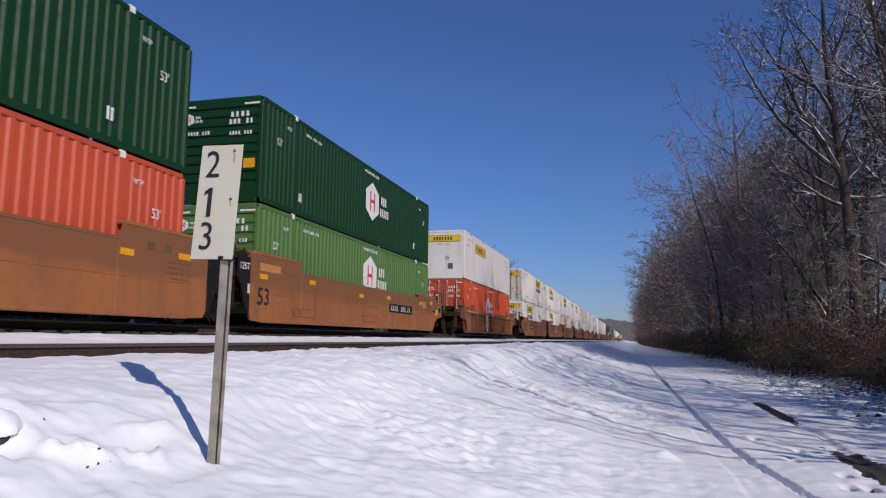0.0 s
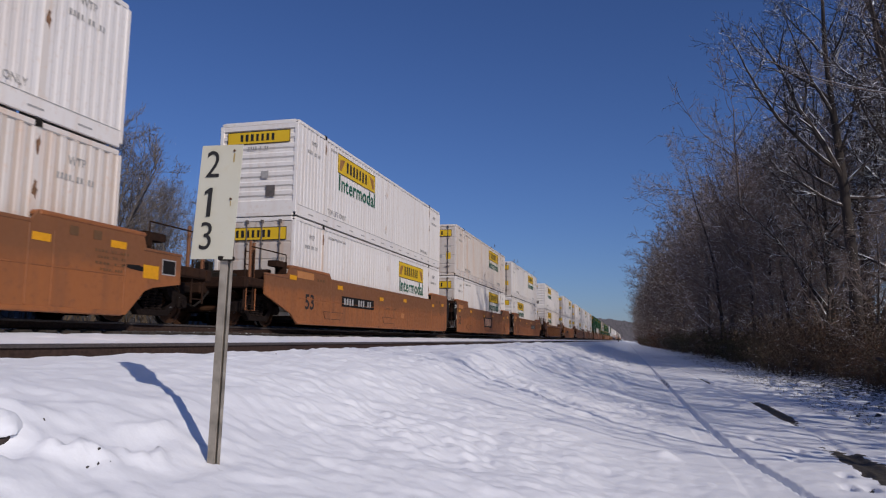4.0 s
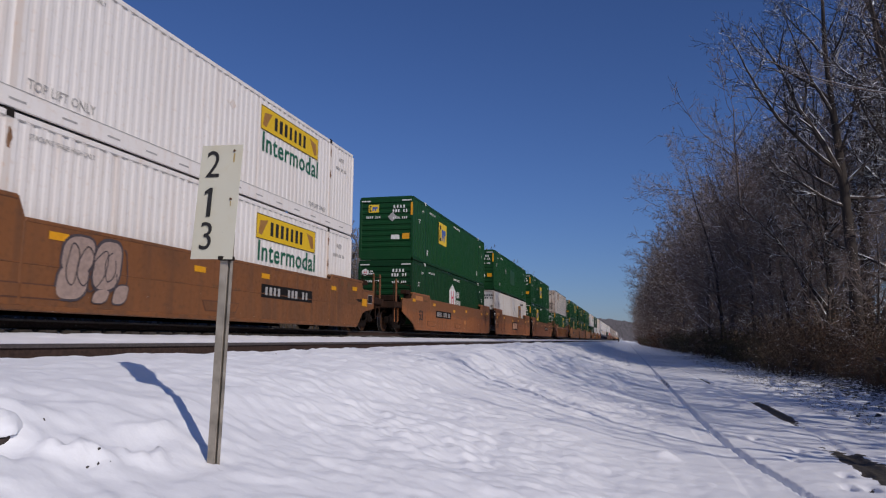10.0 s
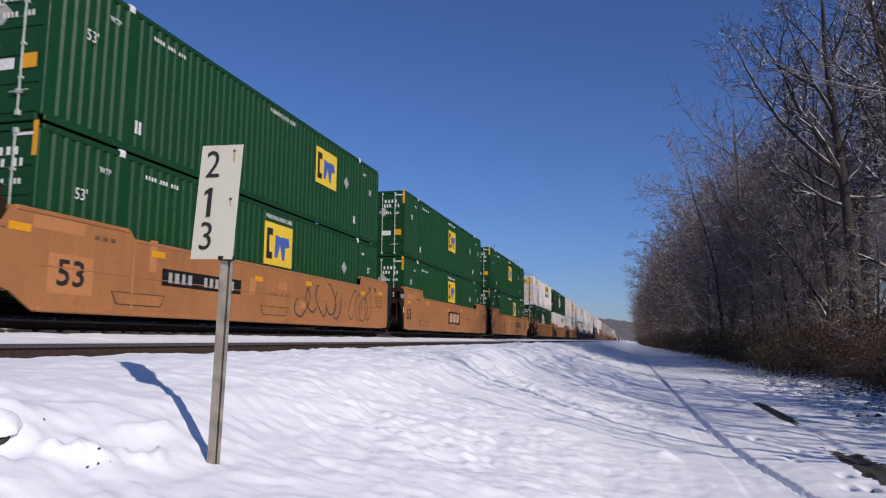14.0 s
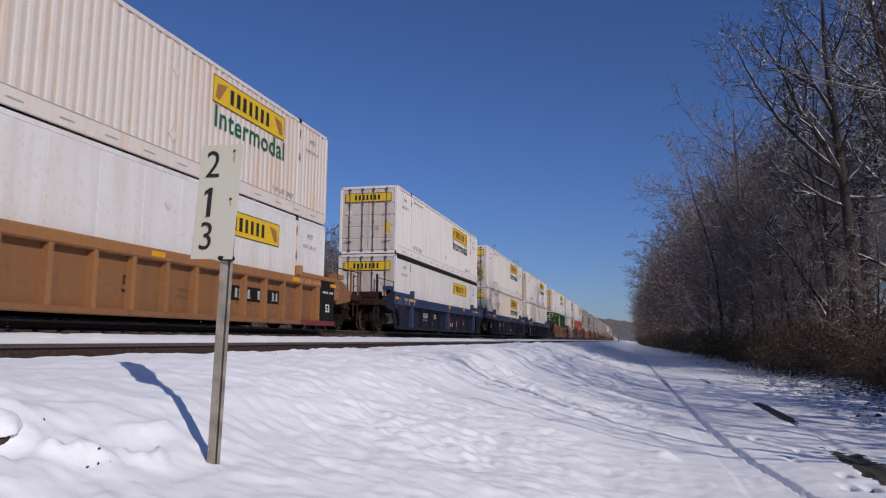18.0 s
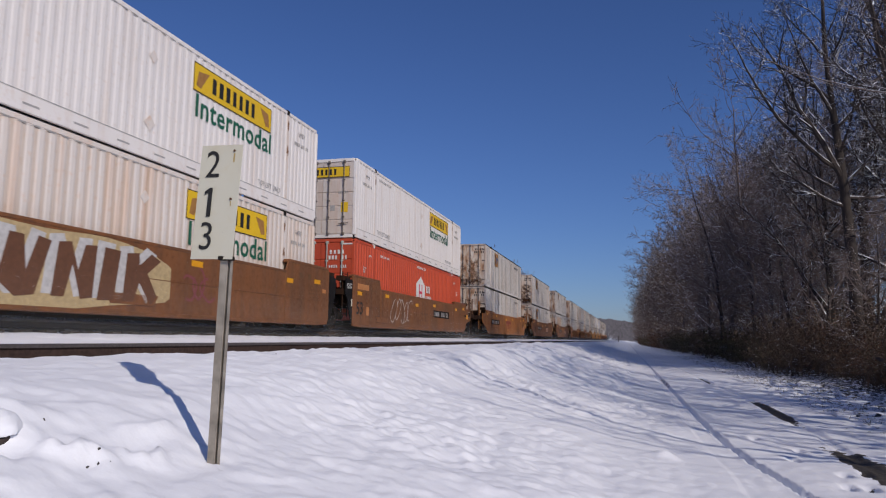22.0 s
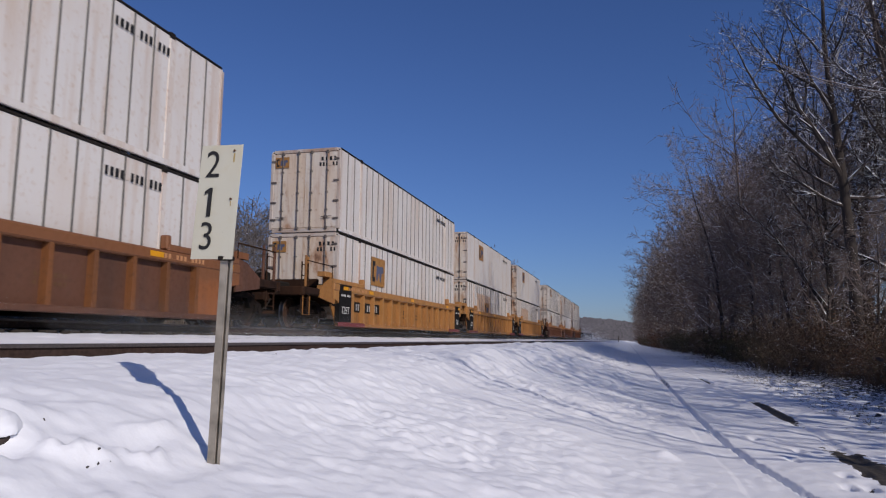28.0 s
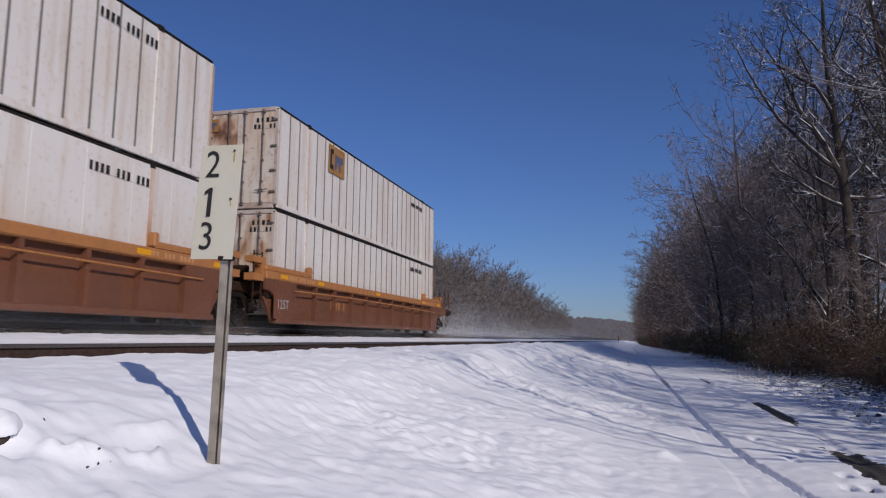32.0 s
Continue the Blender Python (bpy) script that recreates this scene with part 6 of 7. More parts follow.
def truck_meshes():
    frame_side = Solid()
    frame_side.prism([(-0.72, 0.40), (-0.46, 0.16), (0.46, 0.16), (0.72, 0.40), (0.60, 0.48), (0.36, 0.28), (-0.36, 0.28), (-0.60, 0.48)], -0.07, 0.07)
    frame_side.prism([(-1.12, 0.36), (-0.72, 0.40), (-0.60, 0.48), (-0.46, 0.62), (-0.40, 0.74), (0.40, 0.74), (0.46, 0.62), (0.60, 0.48), (0.72, 0.40), (1.12, 0.36), (1.14, 0.60), (0.80, 0.70), (0.42, 0.86), (-0.42, 0.86), (-0.80, 0.70), (-1.14, 0.60)], -0.07, 0.07)
    for y in (-0.86, 0.86):
        frame_side.cbox(0.05, 0.16, y - 0.13, y + 0.13, 0.34, 0.60, 0.03)
        frame_side.tube([(0.15, y, 0.457), (0.19, y, 0.457)], 0.10, 12)
    coil = []
    for i in range(6):
        coil += [(0.27 + i * 0.065, 0.062), (0.29 + i * 0.065, 0.088), (0.31 + i * 0.065, 0.088), (0.33 + i * 0.065, 0.062)]
    spring = Solid()
    for z, r in coil:
        spring.v += [(r * math.cos(k * math.pi / 4), r * math.sin(k * math.pi / 4), z) for k in range(8)]
    for i in range(len(coil) - 1):
        for k in range(8):
            k2 = (k + 1) % 8
            spring.face([i * 8 + k, i * 8 + k2, i * 8 + 8 + k2, i * 8 + 8 + k])
    bolster = Solid().cbox(-1.02, 1.02, -0.24, 0.24, 0.56, 0.80, 0.05).cbox(-0.35, 0.35, -0.32, 0.32, 0.70, 0.92, 0.06)
    for y in (-0.45, 0.45):
        bolster.cbox(-0.70, 0.70, y - 0.05, y + 0.05, 0.34, 0.44, 0.02)
    return bolster.mesh("truck", M_TRUCK), frame_side.mesh("side_frame", M_TRUCK), spring.mesh("spring", M_TRUCK)


WHEELSET = wheelset_mesh()
TRUCK_BOLSTER, TRUCK_SIDE, TRUCK_SPRING = truck_meshes()
WHEELS = []


def add_truck(car, y):
    t = part("truck", TRUCK_BOLSTER, car, "grimy cast-steel truck", pose(0, y, 0))
    for sg in (1, -1):
        part("side_frame", TRUCK_SIDE, t, "", pose(sg * 1.0, 0, 0, 0, 0, 0 if sg > 0 else 180))
        for dy in ((-0.22, 0.0, 0.22) if sg > 0 else ()):
            part("spring", TRUCK_SPRING, t, "", pose(sg * 1.0, dy, 0))
    for dy in (-0.86, 0.86):
        w = part("wheelset", WHEELSET, t, "brown steel wheels with polished treads")
        w.matrix_parent_inverse = Matrix.Translation((0, dy, WHEEL_R))
        WHEELS.append(w)


def smooth_side(mat, first=True, last=True, low=0.0):
    """Side plate with raised ends: drawn out over the trucks at the car's own ends, square where two wells share a truck."""
    h, m = 1.88 - low, 1.55 - 0.4 * low
    near = [(-0.60, h - 0.16), (-0.75, 1.46), (-2.0, 1.36), (-2.0, 0.84), (-1.75, 0.76), (-0.55, 0.40), (-0.10, 0.12)] if first else [(-0.55, h), (-0.66, h - 0.10), (-0.66, 0.30), (-0.56, 0.14), (-0.10, 0.12)]
    far = [(CL + 0.10, 0.12), (CL + 0.60, 0.60), (CL + 0.85, 0.68), (CL + 1.70, 0.80), (CL + 1.70, 1.38), (CL + 0.58, 1.44), (CL + 0.48, h - 0.16)] if last else [(CL + 0.10, 0.12), (CL + 0.56, 0.14), (CL + 0.66, 0.30), (CL + 0.66, h - 0.10), (CL + 0.55, h)]
    o = near + far + [(CL - 2.05, h - (0.16 if last else 0)), (CL - 2.20, m), (2.20, m), (2.05, h - (0.16 if first else 0))]
    return (shared(("smooth_side", first, last, low), "side_plate", lambda: Solid().prism(o, -0.05, 0.0), mat), shared("smooth_sill", "bottom_sill", lambda: Solid().cbox(-0.14, 0.015, 0.0, CL, 0.10, 0.20, 0.02), mat),
            shared(("smooth_chord", low), "top_chord", lambda: Solid().cbox(-0.16, 0.012, 2.2, CL - 2.2, m - 0.06, m + 0.02, 0.02), mat), shared("smooth_cap", "end_cap", lambda: Solid().cbox(-0.22, 0.02, -0.55, 2.05, -0.08, 0.02, 0.03), mat),
            shared("smooth_seam", "weld_seam", lambda: Solid().cbox(-0.02, 0.012, -0.03, 0.03, 0.2, 1.5 - 0.4 * low, 0.006), mat))


def ribbed_side(mat, chord):
    def make():
        s = Solid()
        s.prism([(-0.60, 0.75), (-0.35, 0.45), (-0.15, 0.12), (CL + 0.15, 0.12), (CL + 0.35, 0.45), (CL + 0.60, 0.75), (CL + 0.60, 1.42), (-0.60, 1.42)], -0.215, -0.17)
        s.cbox(-0.20, 0.0, -0.10, CL + 0.10, 0.10, 0.22, 0.02)
        return s
    arch = [(-0.75, 1.24), (-0.75, 0.98), (-0.50, 0.94), (-0.25, 0.82), (-0.05, 0.60), (0.06, 0.34), (0.10, 0.12), (0.90, 0.12), (0.90, 1.24)]
    return shared("ribbed_side", "side_plate", make, mat), shared("arch_panel", "end_panel", lambda: Solid().prism(arch, -0.10, -0.02), mat if chord in (W_BLUE, W_TAN) else chord), shared("top_chord", "top_chord", lambda: Solid().cbox(-0.21, 0.005, -0.75, CL + 0.75, 1.10 if chord is W_BLUE else 1.24, 1.47, 0.03), chord), shared("guide", "container_guide", lambda: Solid().cbox(-0.24, -0.02, -0.75, 2.0, 1.46, 1.62, 0.03).cbox(-0.22, -0.03, 1.9, 2.05, 1.5, 1.80, 0.03), chord)


def car_bars(parent, x, y, z, w, h, n, mat, seed=0):
    part("lettering", bars_mesh(w, h, n, mat, 0.3, seed), parent, "", on_side(x, y, z))


def add_plate(parent, x, y, z, w=3.0, h=0.34):
    pan = part("number_panel", panel_mesh(w, h, M_SOOT), parent, "black panel with white bars", on_side(x, y, z))
    for a, b, c in ((-0.30, 0.30 * w, 4), (0.19, 0.44 * w, 6)):
        part("lettering", bars_mesh(b, h * 0.62, c, M_TEXTGREY, 0.28, c), pan, "", pose(a * w, 0, 0.004))


def red_shapes(parent, x, y, z=0.82):
    """Faded red slanted slabs."""
    for k in (-0.72, 0.0, 0.72):
        q = [(k - .24, -.30), (k + .04, -.30), (k + .12, .08), (k + .34, .12), (k + .36, .30), (k - .32, .30), (k - .34, .12), (k - .14, .08)]
        part("badge", shape_mesh(("redslab", k), [q], M_OLDRED, 0.003), parent, "faded red slab shape", on_side(x, y, z))


def add_badge(parent, x, y, z, w=2.5, h=0.66):
    """Dark badge with three slanted buff slabs and thin stripes between them."""
    pan = part("badge", panel_mesh(w, h, M_BADGE), parent, "near-black badge with buff shapes", on_side(x, y, z))
    for k in (-0.29, 0.0, 0.29):
        a = k * w
        q = [(a - w * .13, -h * .34), (a + w * .09, -h * .34), (a + w * .13, h * .36), (a - w * .09, h * .36)]
        part("emblem", shape_mesh(("slab", w, k), [q], M_BUFF, 0.003), pan, "faded buff slab shape", pose(0, 0, 0.004))
    for i in range(3):
        part("emblem", panel_mesh(w * 0.80, 0.014, M_BUFF, 0.003), pan, "", pose(0, -h * 0.06 - i * h * 0.06, 0.003))


def well(car, y, style, first, last, opts):
    """One container well, with its container's near end at y; first and last: it ends the car."""
    kind, mat, chord = style
    me = shared("wellfloor", "well_floor", lambda: Solid().box(-1.30, 1.30, 0.2, CL - 0.2, 0.26, 0.34).cbox(-1.4, 1.4, -0.5, 0.2, 0.75, 0.95, 0.03).cbox(-1.4, 1.4, CL - 0.2, CL + 0.5, 0.75, 0.95, 0.03), M_DARKFRAME)
    w = part("well", me, car, "", pose(0, y, 0))
    if kind == "smooth":
        drop = 0.10 if mat is W_BRIGHT else 0.0
        side = smooth_side(mat, first, last, drop)
        away = smooth_side(mat, last, first, drop)
        for sg in (1, -1):
            m = pose(WX, 0, 0) if sg > 0 else pose(-WX, CL, 0, 0, 0, 180)
            part("side_plate", (side if sg > 0 else away)[0], w, "", m)
            part("top_chord", side[2], w, "", m)
        part("bottom_sill", side[1], w, "", pose(WX, 0, 0))
        part("weld_seam", shared("long_seam", "weld_seam", lambda: Solid().cbox(-0.02, 0.009, -0.05, CL + 0.05, 0.835, 0.860, 0.005), mat), w, "", pose(WX, 0, 0))
        for yy, own in ((0.0, first), (CL - 1.5, last)):
            part("end_cap", side[3], w, "", pose(WX, yy, 1.88 - drop - (0.16 if own else 0.0)))
        if last:
            part("data_panel", panel_mesh(0.44, 0.32, M_TEXTGREY), w, "pale-edged black data panel", on_side(WX + 0.002, CL + 1.30, 1.12))
            part("data_panel", panel_mesh(0.39, 0.27, M_SOOT), w, "black data panel", on_side(WX + 0.005, CL + 1.30, 1.12))
            part("decal", panel_mesh(0.46, 0.26, M_REFLECT), w, "yellow sticker", on_side(WX + 0.002, CL + 0.75, 0.98))
            part("end_rail", shared("endrail", "end_rail", lambda: Solid().cbox(-0.06, 0.02, CL + 0.50, CL + 1.72, 1.38, 1.44, 0.015), mat), w, "", pose(WX, 0, 0))
            part("torn_gap", shape_mesh("torngap", [[(-0.42, 0.02), (-0.2, 0.05), (0.1, 0.06), (0.40, -0.02), (0.15, -0.05), (-0.15, -0.03)]], M_SOOT, 0.003), w, "dark torn slot", on_side(WX + 0.002, CL + 0.30, 1.02))
            for yy in (CL - 1.7, CL + 0.02):
                part("weld_seam", shared("end_seam", "weld_seam", lambda: Solid().cbox(-0.02, 0.010, -0.02, 0.02, 0.22, 1.42, 0.005), mat), w, "", pose(WX, yy, 0))
        if first:
            part("end_rail", shared("nearrail", "end_rail", lambda: Solid().cbox(-0.06, 0.02, -2.02, -0.70, 1.34, 1.40, 0.015), mat), w, "", pose(WX, 0, 0))
        for yy in (2.2, CL - 2.2):
            part("weld_seam", side[4], w, "", pose(WX, yy, 0))
        x = WX + 0.004
        if not opts.get("plain_end"):
            part("lettering", text_mesh("53", 0.62, M_BLACK, 1.08), w, "", on_side(x, 0.66 if first else 0.02, 0.74))
        if opts.get("sticker"):
            part("lettering", text_mesh("53", 0.46, M_BLACK, 0.95), w, "", on_side(x, CL - 0.88, 0.84))
            part("data_panel", panel_mesh(0.30, 0.26, M_BUFF), w, "faded buff data sticker", on_side(x, CL - 0.12, 0.72))
        for yy, zz, ww, hh in (((0.66 if first else 0.02, 0.74, 1.0, 0.66), (0.35, 1.54, 1.1, 0.22), (2.75, 1.30, 0.22, 0.62), (6.6, 1.0, 0.3, 0.4), (8.2, 1.1, 0.5, 0.2)) if opts.get("patched") else ((0.35, 1.52, 1.1, 0.2),)):
            part("paint_patch", panel_mesh(ww, hh, W_FRESH, 0.002), w, "fresh orange touch-up patch", on_side(WX + 0.001, yy, zz))
        if opts.get("plate", 4.55):
            add_plate(w, x, opts.get("plate", 4.55), 0.92)
        if opts.get("red"):
            red_shapes(w, x, opts["red"])
        if not first:
            part("joint_panel", shared("jointpanel", "joint_panel", lambda: Solid().prism([(-0.67, 0.20), (-0.67, 1.70), (-1.22, 1.70), (-1.26, 1.20), (-1.04, 0.95), (-0.86, 0.50)], -0.04, 0.0), M_SOOT), w, "black joint panel over the shared truck", pose(WX, 0, 0))
            part("lettering", text_mesh("125T", 0.24, M_TEXTWHITE, 0.95), w, "", on_side(WX + 0.003, -0.95, 1.46))
            part("decal", panel_mesh(0.10, 0.24, M_SIGN), w, "pale inspection sticker", on_side(WX + 0.001, -0.73, 0.92))
        if not last:
            part("joint_panel", shared("farjoint", "joint_panel", lambda: Solid().prism([(CL + 0.67, 0.20), (CL + 0.86, 0.40), (CL + 1.08, 0.90), (CL + 1.20, 1.20), (CL + 1.20, 1.62), (CL + 0.67, 1.70)], -0.04, 0.0), M_SOOT), w, "black joint panel over the shared truck", pose(WX, 0, 0))
        if opts.get("badge"):
            add_badge(w, x, opts["badge"], 0.82)
        for yy, zz in ((-0.45, 1.40) if first else (0.0, 1.28), (2.9, 1.35), (6.9, 1.20), (9.8, 1.30), (CL - 2.0, 1.30), (CL - 0.2, 1.40)):
            part("reflector", panel_mesh(0.42, 0.13, M_REFLECT), w, "amber reflector strip", on_side(x, yy, zz))
        for yy, zz, ww, nn in ((11.6 if opts.get("badge") else 8.0, 0.86, 1.2, 9), (1.4, 1.45, 0.6, 3)):
            car_bars(w, x, yy, zz, ww, 0.07, nn, M_TEXTBROWN, int(yy * 10))
        # stencilled notices at the far end, and small ones under its cap
        for k, (zz, ww) in enumerate(((1.24, 0.9), (1.13, 0.75), (1.02, 0.85), (0.91, 0.6))):
            car_bars(w, x, CL - 0.35, zz, ww, 0.045, 11 - k, M_TEXTBROWN, k)
        for yy in (CL - 1.3, CL - 0.75):
            part("stencil", panel_mesh(0.20, 0.16, M_TEXTBROWN, 0.003), w, "dark stencilled square", on_side(x, yy, 1.50))
        rp = random.Random(int(y * 7) + int(opts.get("plate", 4.75) * 10))
        for _ in range(opts.get("patches", 1)):
            yy, zz = rp.choice((rp.uniform(-0.5, 2.2), rp.uniform(6.5, 13.5), rp.uniform(14, 16.5))), rp.uniform(0.4, 1.4)
            part("paint_patch", panel_mesh(rp.choice((0.25, 0.4, 0.6)), rp.choice((0.12, 0.2, 0.3)), W_FRESH, 0.002), w, "fresh orange touch-up patch", on_side(WX + 0.001, yy, zz))
        for yy in (2.4, 7.8):
            part("access_hatch", shared("hatch_rim", "access_hatch", lambda: Solid().prism([(-0.64, -0.12), (0.64, -0.12), (0.78, 0.12), (-0.78, 0.12)], -0.01, 0.004), W_DARK), w, "", pose(WX + 0.002, yy, 0.42))
            part("hatch_cover", shared("hatch", "hatch_cover", lambda: Solid().prism([(-0.61, -0.10), (0.61, -0.10), (0.74, 0.10), (-0.74, 0.10)], -0.01, 0.008), mat), w, "", pose(WX + 0.004, yy, 0.42))
    else:
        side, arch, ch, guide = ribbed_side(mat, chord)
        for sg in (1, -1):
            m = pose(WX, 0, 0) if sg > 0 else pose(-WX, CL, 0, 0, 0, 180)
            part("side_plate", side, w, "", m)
            if sg > 0:
                part("top_chord", ch, w, "", m)
                part("container_guide", guide, w, "", m)
        part("end_panel", arch, w, "", pose(WX, 0, 0))
        part("end_panel", arch, w, "", Matrix.Translation((WX, CL, 0)) @ Matrix.Diagonal((1, -1, 1, 1)))
        part("container_guide", guide, w, "", Matrix.Translation((WX, CL, 0)) @ Matrix.Diagonal((1, -1, 1, 1)))
        n = opts.get("ribs", 14)
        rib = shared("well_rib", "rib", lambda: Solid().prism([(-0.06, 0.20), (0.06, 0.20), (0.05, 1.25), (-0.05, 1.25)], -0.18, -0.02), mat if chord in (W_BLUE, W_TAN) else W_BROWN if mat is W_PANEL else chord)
        blue = chord is W_BLUE
        start = 1.74 if blue else 0.95
        for i in range(n):
            part("rib", rib, w, "", pose(WX, start + (CL - 2 * start) * i / (n - 1), 0))
        if blue:
            for yy in (start, CL / 2, CL - start) if first else ():
                part("wide_rib", shared("wide_rib", "wide_rib", lambda: Solid().prism([(-0.20, 0.16), (0.14, 0.16), (0.14, 1.12), (-0.14, 1.12), (-0.14, 0.34)], -0.16, -0.012), chord), w, "wide dark blue rib", pose(WX, yy, 0))
            for yy in (-0.13, 0.68, 1.15, 1.9, CL / 2 - 0.05, CL - 1.9, CL - 0.9, CL - 0.2):
                part("chord_tick", panel_mesh(0.05, 0.27, M_TEXTGREY, 0.003), w, "white upright tick", on_side(WX + 0.006, yy, 1.28))
            part("pipe_rail", Solid().tube([(WX - 0.10, 0.2, 1.02), (WX - 0.10, CL - 0.2, 1.02)], 0.022, 6).mesh("pipe_rail", mat), w)
            for zz, ww, hh, nn, m in ((0.72, 0.62, 0.20, 5, M_FADERED), (0.47, 1.18, 0.19, 10, M_BUFF)):
                car_bars(w, WX - 0.165, 8.36 + ww / 2, zz, ww, hh, nn, m, nn)
        x = WX + 0.008
        for yy in ((-0.5, 1.5, 8.2, 11.4, CL - 1.4) if blue else (0.2, 2.6, 7.7, CL - 2.4, CL + 0.2)):
            part("reflector", panel_mesh(0.42, 0.11, M_REFLECT), w, "amber reflector strip", on_side(x, yy, 1.36))
        xs = WX - 0.167
        for yy in (1.3, CL - 1.6):
            car_bars(w, WX + 0.006, yy, 1.36, 1.7, 0.10, 13, W_RIB, 7)
        if opts.get("black_ends"):
            for yy in (0.2, CL - 0.2):
                part("data_panel", panel_mesh(1.0, 1.22, M_SOOT, 0.175), w, "black panel with white stencils", on_side(xs, yy, 0.86))
                part("lettering", text_mesh("53" if yy > 5 else "125T", 0.34, M_TEXTWHITE, 0.95), w, "", on_side(WX + 0.009, yy, 0.62))
                car_bars(w, WX + 0.009, yy, 1.12, 0.8, 0.07, 8, M_TEXTWHITE)
                part("red_stripe", panel_mesh(2.4, 0.14, plain("maroon_sill_paint", (0.12, 0.018, 0.02), 0.65)), w, "dark red sill stripe", on_side(WX + 0.001, yy + (0.6 if yy < 5 else -0.6), 0.17))
        else:
            if not first:
                part("data_panel", panel_mesh(1.0, 1.0, M_SOOT if mat is not W_RED else W_RED), w, "black panel with a faded stencil", on_side(WX - 0.018, 0.2, 0.72))
                part("lettering", text_mesh("125T", 0.36, M_TEXTGREY, 0.9), w, "", on_side(WX - 0.012, 0.22, 0.60))
        if mat is W_RED:
            car_bars(w, xs + 0.002, 4.6, 0.76, 1.9, 0.27, 9, W_TAN, 4)
        elif opts.get("plate", 5.0):
            add_plate(w, xs, opts.get("plate", 5.0), 0.80, 2.6, 0.36)
        part("lettering", text_mesh("53", 0.46, opts.get("num", M_BLACK), 0.9), w, "", on_side(xs + 0.003, opts.get("n53", 7.1), 0.52 if blue else 0.70))
        for yy, nn in ((4.1, 7), (11.8, 6)) if blue else ((3.3, 7), (9.0, 8), (11.3, 7)):
            car_bars(w, xs + 0.001, yy, 0.72, 0.75, 0.07, nn, M_TEXTBROWN if mat is not W_BLACK else M_TEXTGREY, nn)
            car_bars(w, xs + 0.001, yy, 0.58, 0.75, 0.07, nn, M_TEXTBROWN if mat is not W_BLACK else M_TEXTGREY, nn + 1)
        if opts.get("red"):
            red_shapes(w, xs + 0.003, opts["red"], 0.78)
        if opts.get("pipe"):
            part("brake_pipe", Solid().tube([(WX + 0.012, 0.8, 1.02), (WX + 0.012, 5.0, 1.06), (WX + 0.012, 10.0, 1.04), (WX + 0.012, CL - 0.4, 0.98)], 0.022, 6).mesh("brake_pipe", chord), w)
    # ends
    for end, s, outer in ((0.0, -1, first), (CL, 1, last)):
        turn = pose(0, end, 0) if s < 0 else pose(0, end, 0, 0, 0, 180)
        bulk = shared(("bulkhead", kind), "bulkhead", lambda: Solid().cbox(-1.42, 1.42, -0.62, -0.48, 0.80, 1.45, 0.03).cbox(-0.9, 0.9, -0.70, -0.55, 1.35, 1.62, 0.03), W_GRIME)
        part("bulkhead", bulk, w, "", turn)
        part("corner_bracket", shared("cornerbracket", "corner_bracket", lambda: Solid().prism([(-1.28, 1.18), (-0.66, 1.18), (-0.66, 1.80), (-1.28, 1.80), (-1.28, 1.64), (-0.86, 1.64), (-0.86, 1.36), (-1.28, 1.36)], -0.13, 0.13), W_GRIME if kind == "smooth" else chord), w, "", turn @ pose(1.30 if s < 0 else -1.30, 0, 0))
        if outer:
            part("end_platform", shared("end_deck", "end_platform", lambda: Solid().cbox(-1.28, 1.28, -2.72, -0.5, 1.08, 1.20, 0.02), W_GRIME), w, "", turn)
            part("draft_sill", shared("draft_sill", "draft_sill", lambda: Solid().cbox(-0.38, 0.38, -3.15, -0.5, 0.78, 1.10, 0.04), W_GRIME), w, "", turn)
            for lx in (-1.38, 1.38):
                part("side_sill", shared("side_sill", "side_sill", lambda: Solid().cbox(-0.10, 0.10, -2.72, -0.6, 1.0, 1.22, 0.03), W_GRIME), w, "", turn @ pose(lx, 0, 0))
            part("end_sill", shared("end_sill", "end_sill", lambda: Solid().cbox(-1.48, 1.48, -2.92, -2.72, 0.95, 1.22, 0.03), W_GRIME), w, "", turn)
            part("air_tank", shared("air_tank", "air_tank", lambda: Solid().cbox(-0.45, 0.45, -2.5, -0.8, 0.70, 1.08, 0.10), W_GRIME), w, "", turn @ pose(-0.85 if s < 0 else 0.85, 0, 0))
            part("air_hose", shared("air_hose", "air_hose", lambda: Solid().tube([(0.45, -2.9, 0.85), (0.48, -3.2, 0.62), (0.46, -3.5, 0.45), (0.36, -3.62, 0.50)], 0.028, 6), M_DARKFRAME), w, "", turn)
            part("handrail", shared("handrail", "handrail", lambda: Solid().tube([(0, -2.62, 1.2), (0, -2.62, 2.0), (0, -0.75, 2.0), (0, -0.75, 1.5)], 0.018, 6), W_GRIME), w, "", turn @ pose(1.44 if s < 0 else -1.44, 0, 0))
            if kind != "smooth":
                part("side_bracket", shared("bracket", "side_bracket", lambda: Solid().prism([(-1.75, 0.95), (-0.62, 0.80), (-0.62, 1.62), (-1.1, 1.55), (-1.75, 1.22)], -0.05, 0.0), mat), w, "", turn @ pose(1.50 if s < 0 else -1.45, 0, 0))
            part("coupler", shared("coupler", "coupler", lambda: Solid().cbox(-0.09, 0.09, -3.62, -2.9, 0.80, 0.98, 0.03).cbox(-0.17, 0.17, -3.64, -3.42, 0.70, 1.06, 0.05), M_TRUCK), w, "", turn)
            lad = shared("ladder", "ladder", lambda: ladder_solid(), W_GRIME)
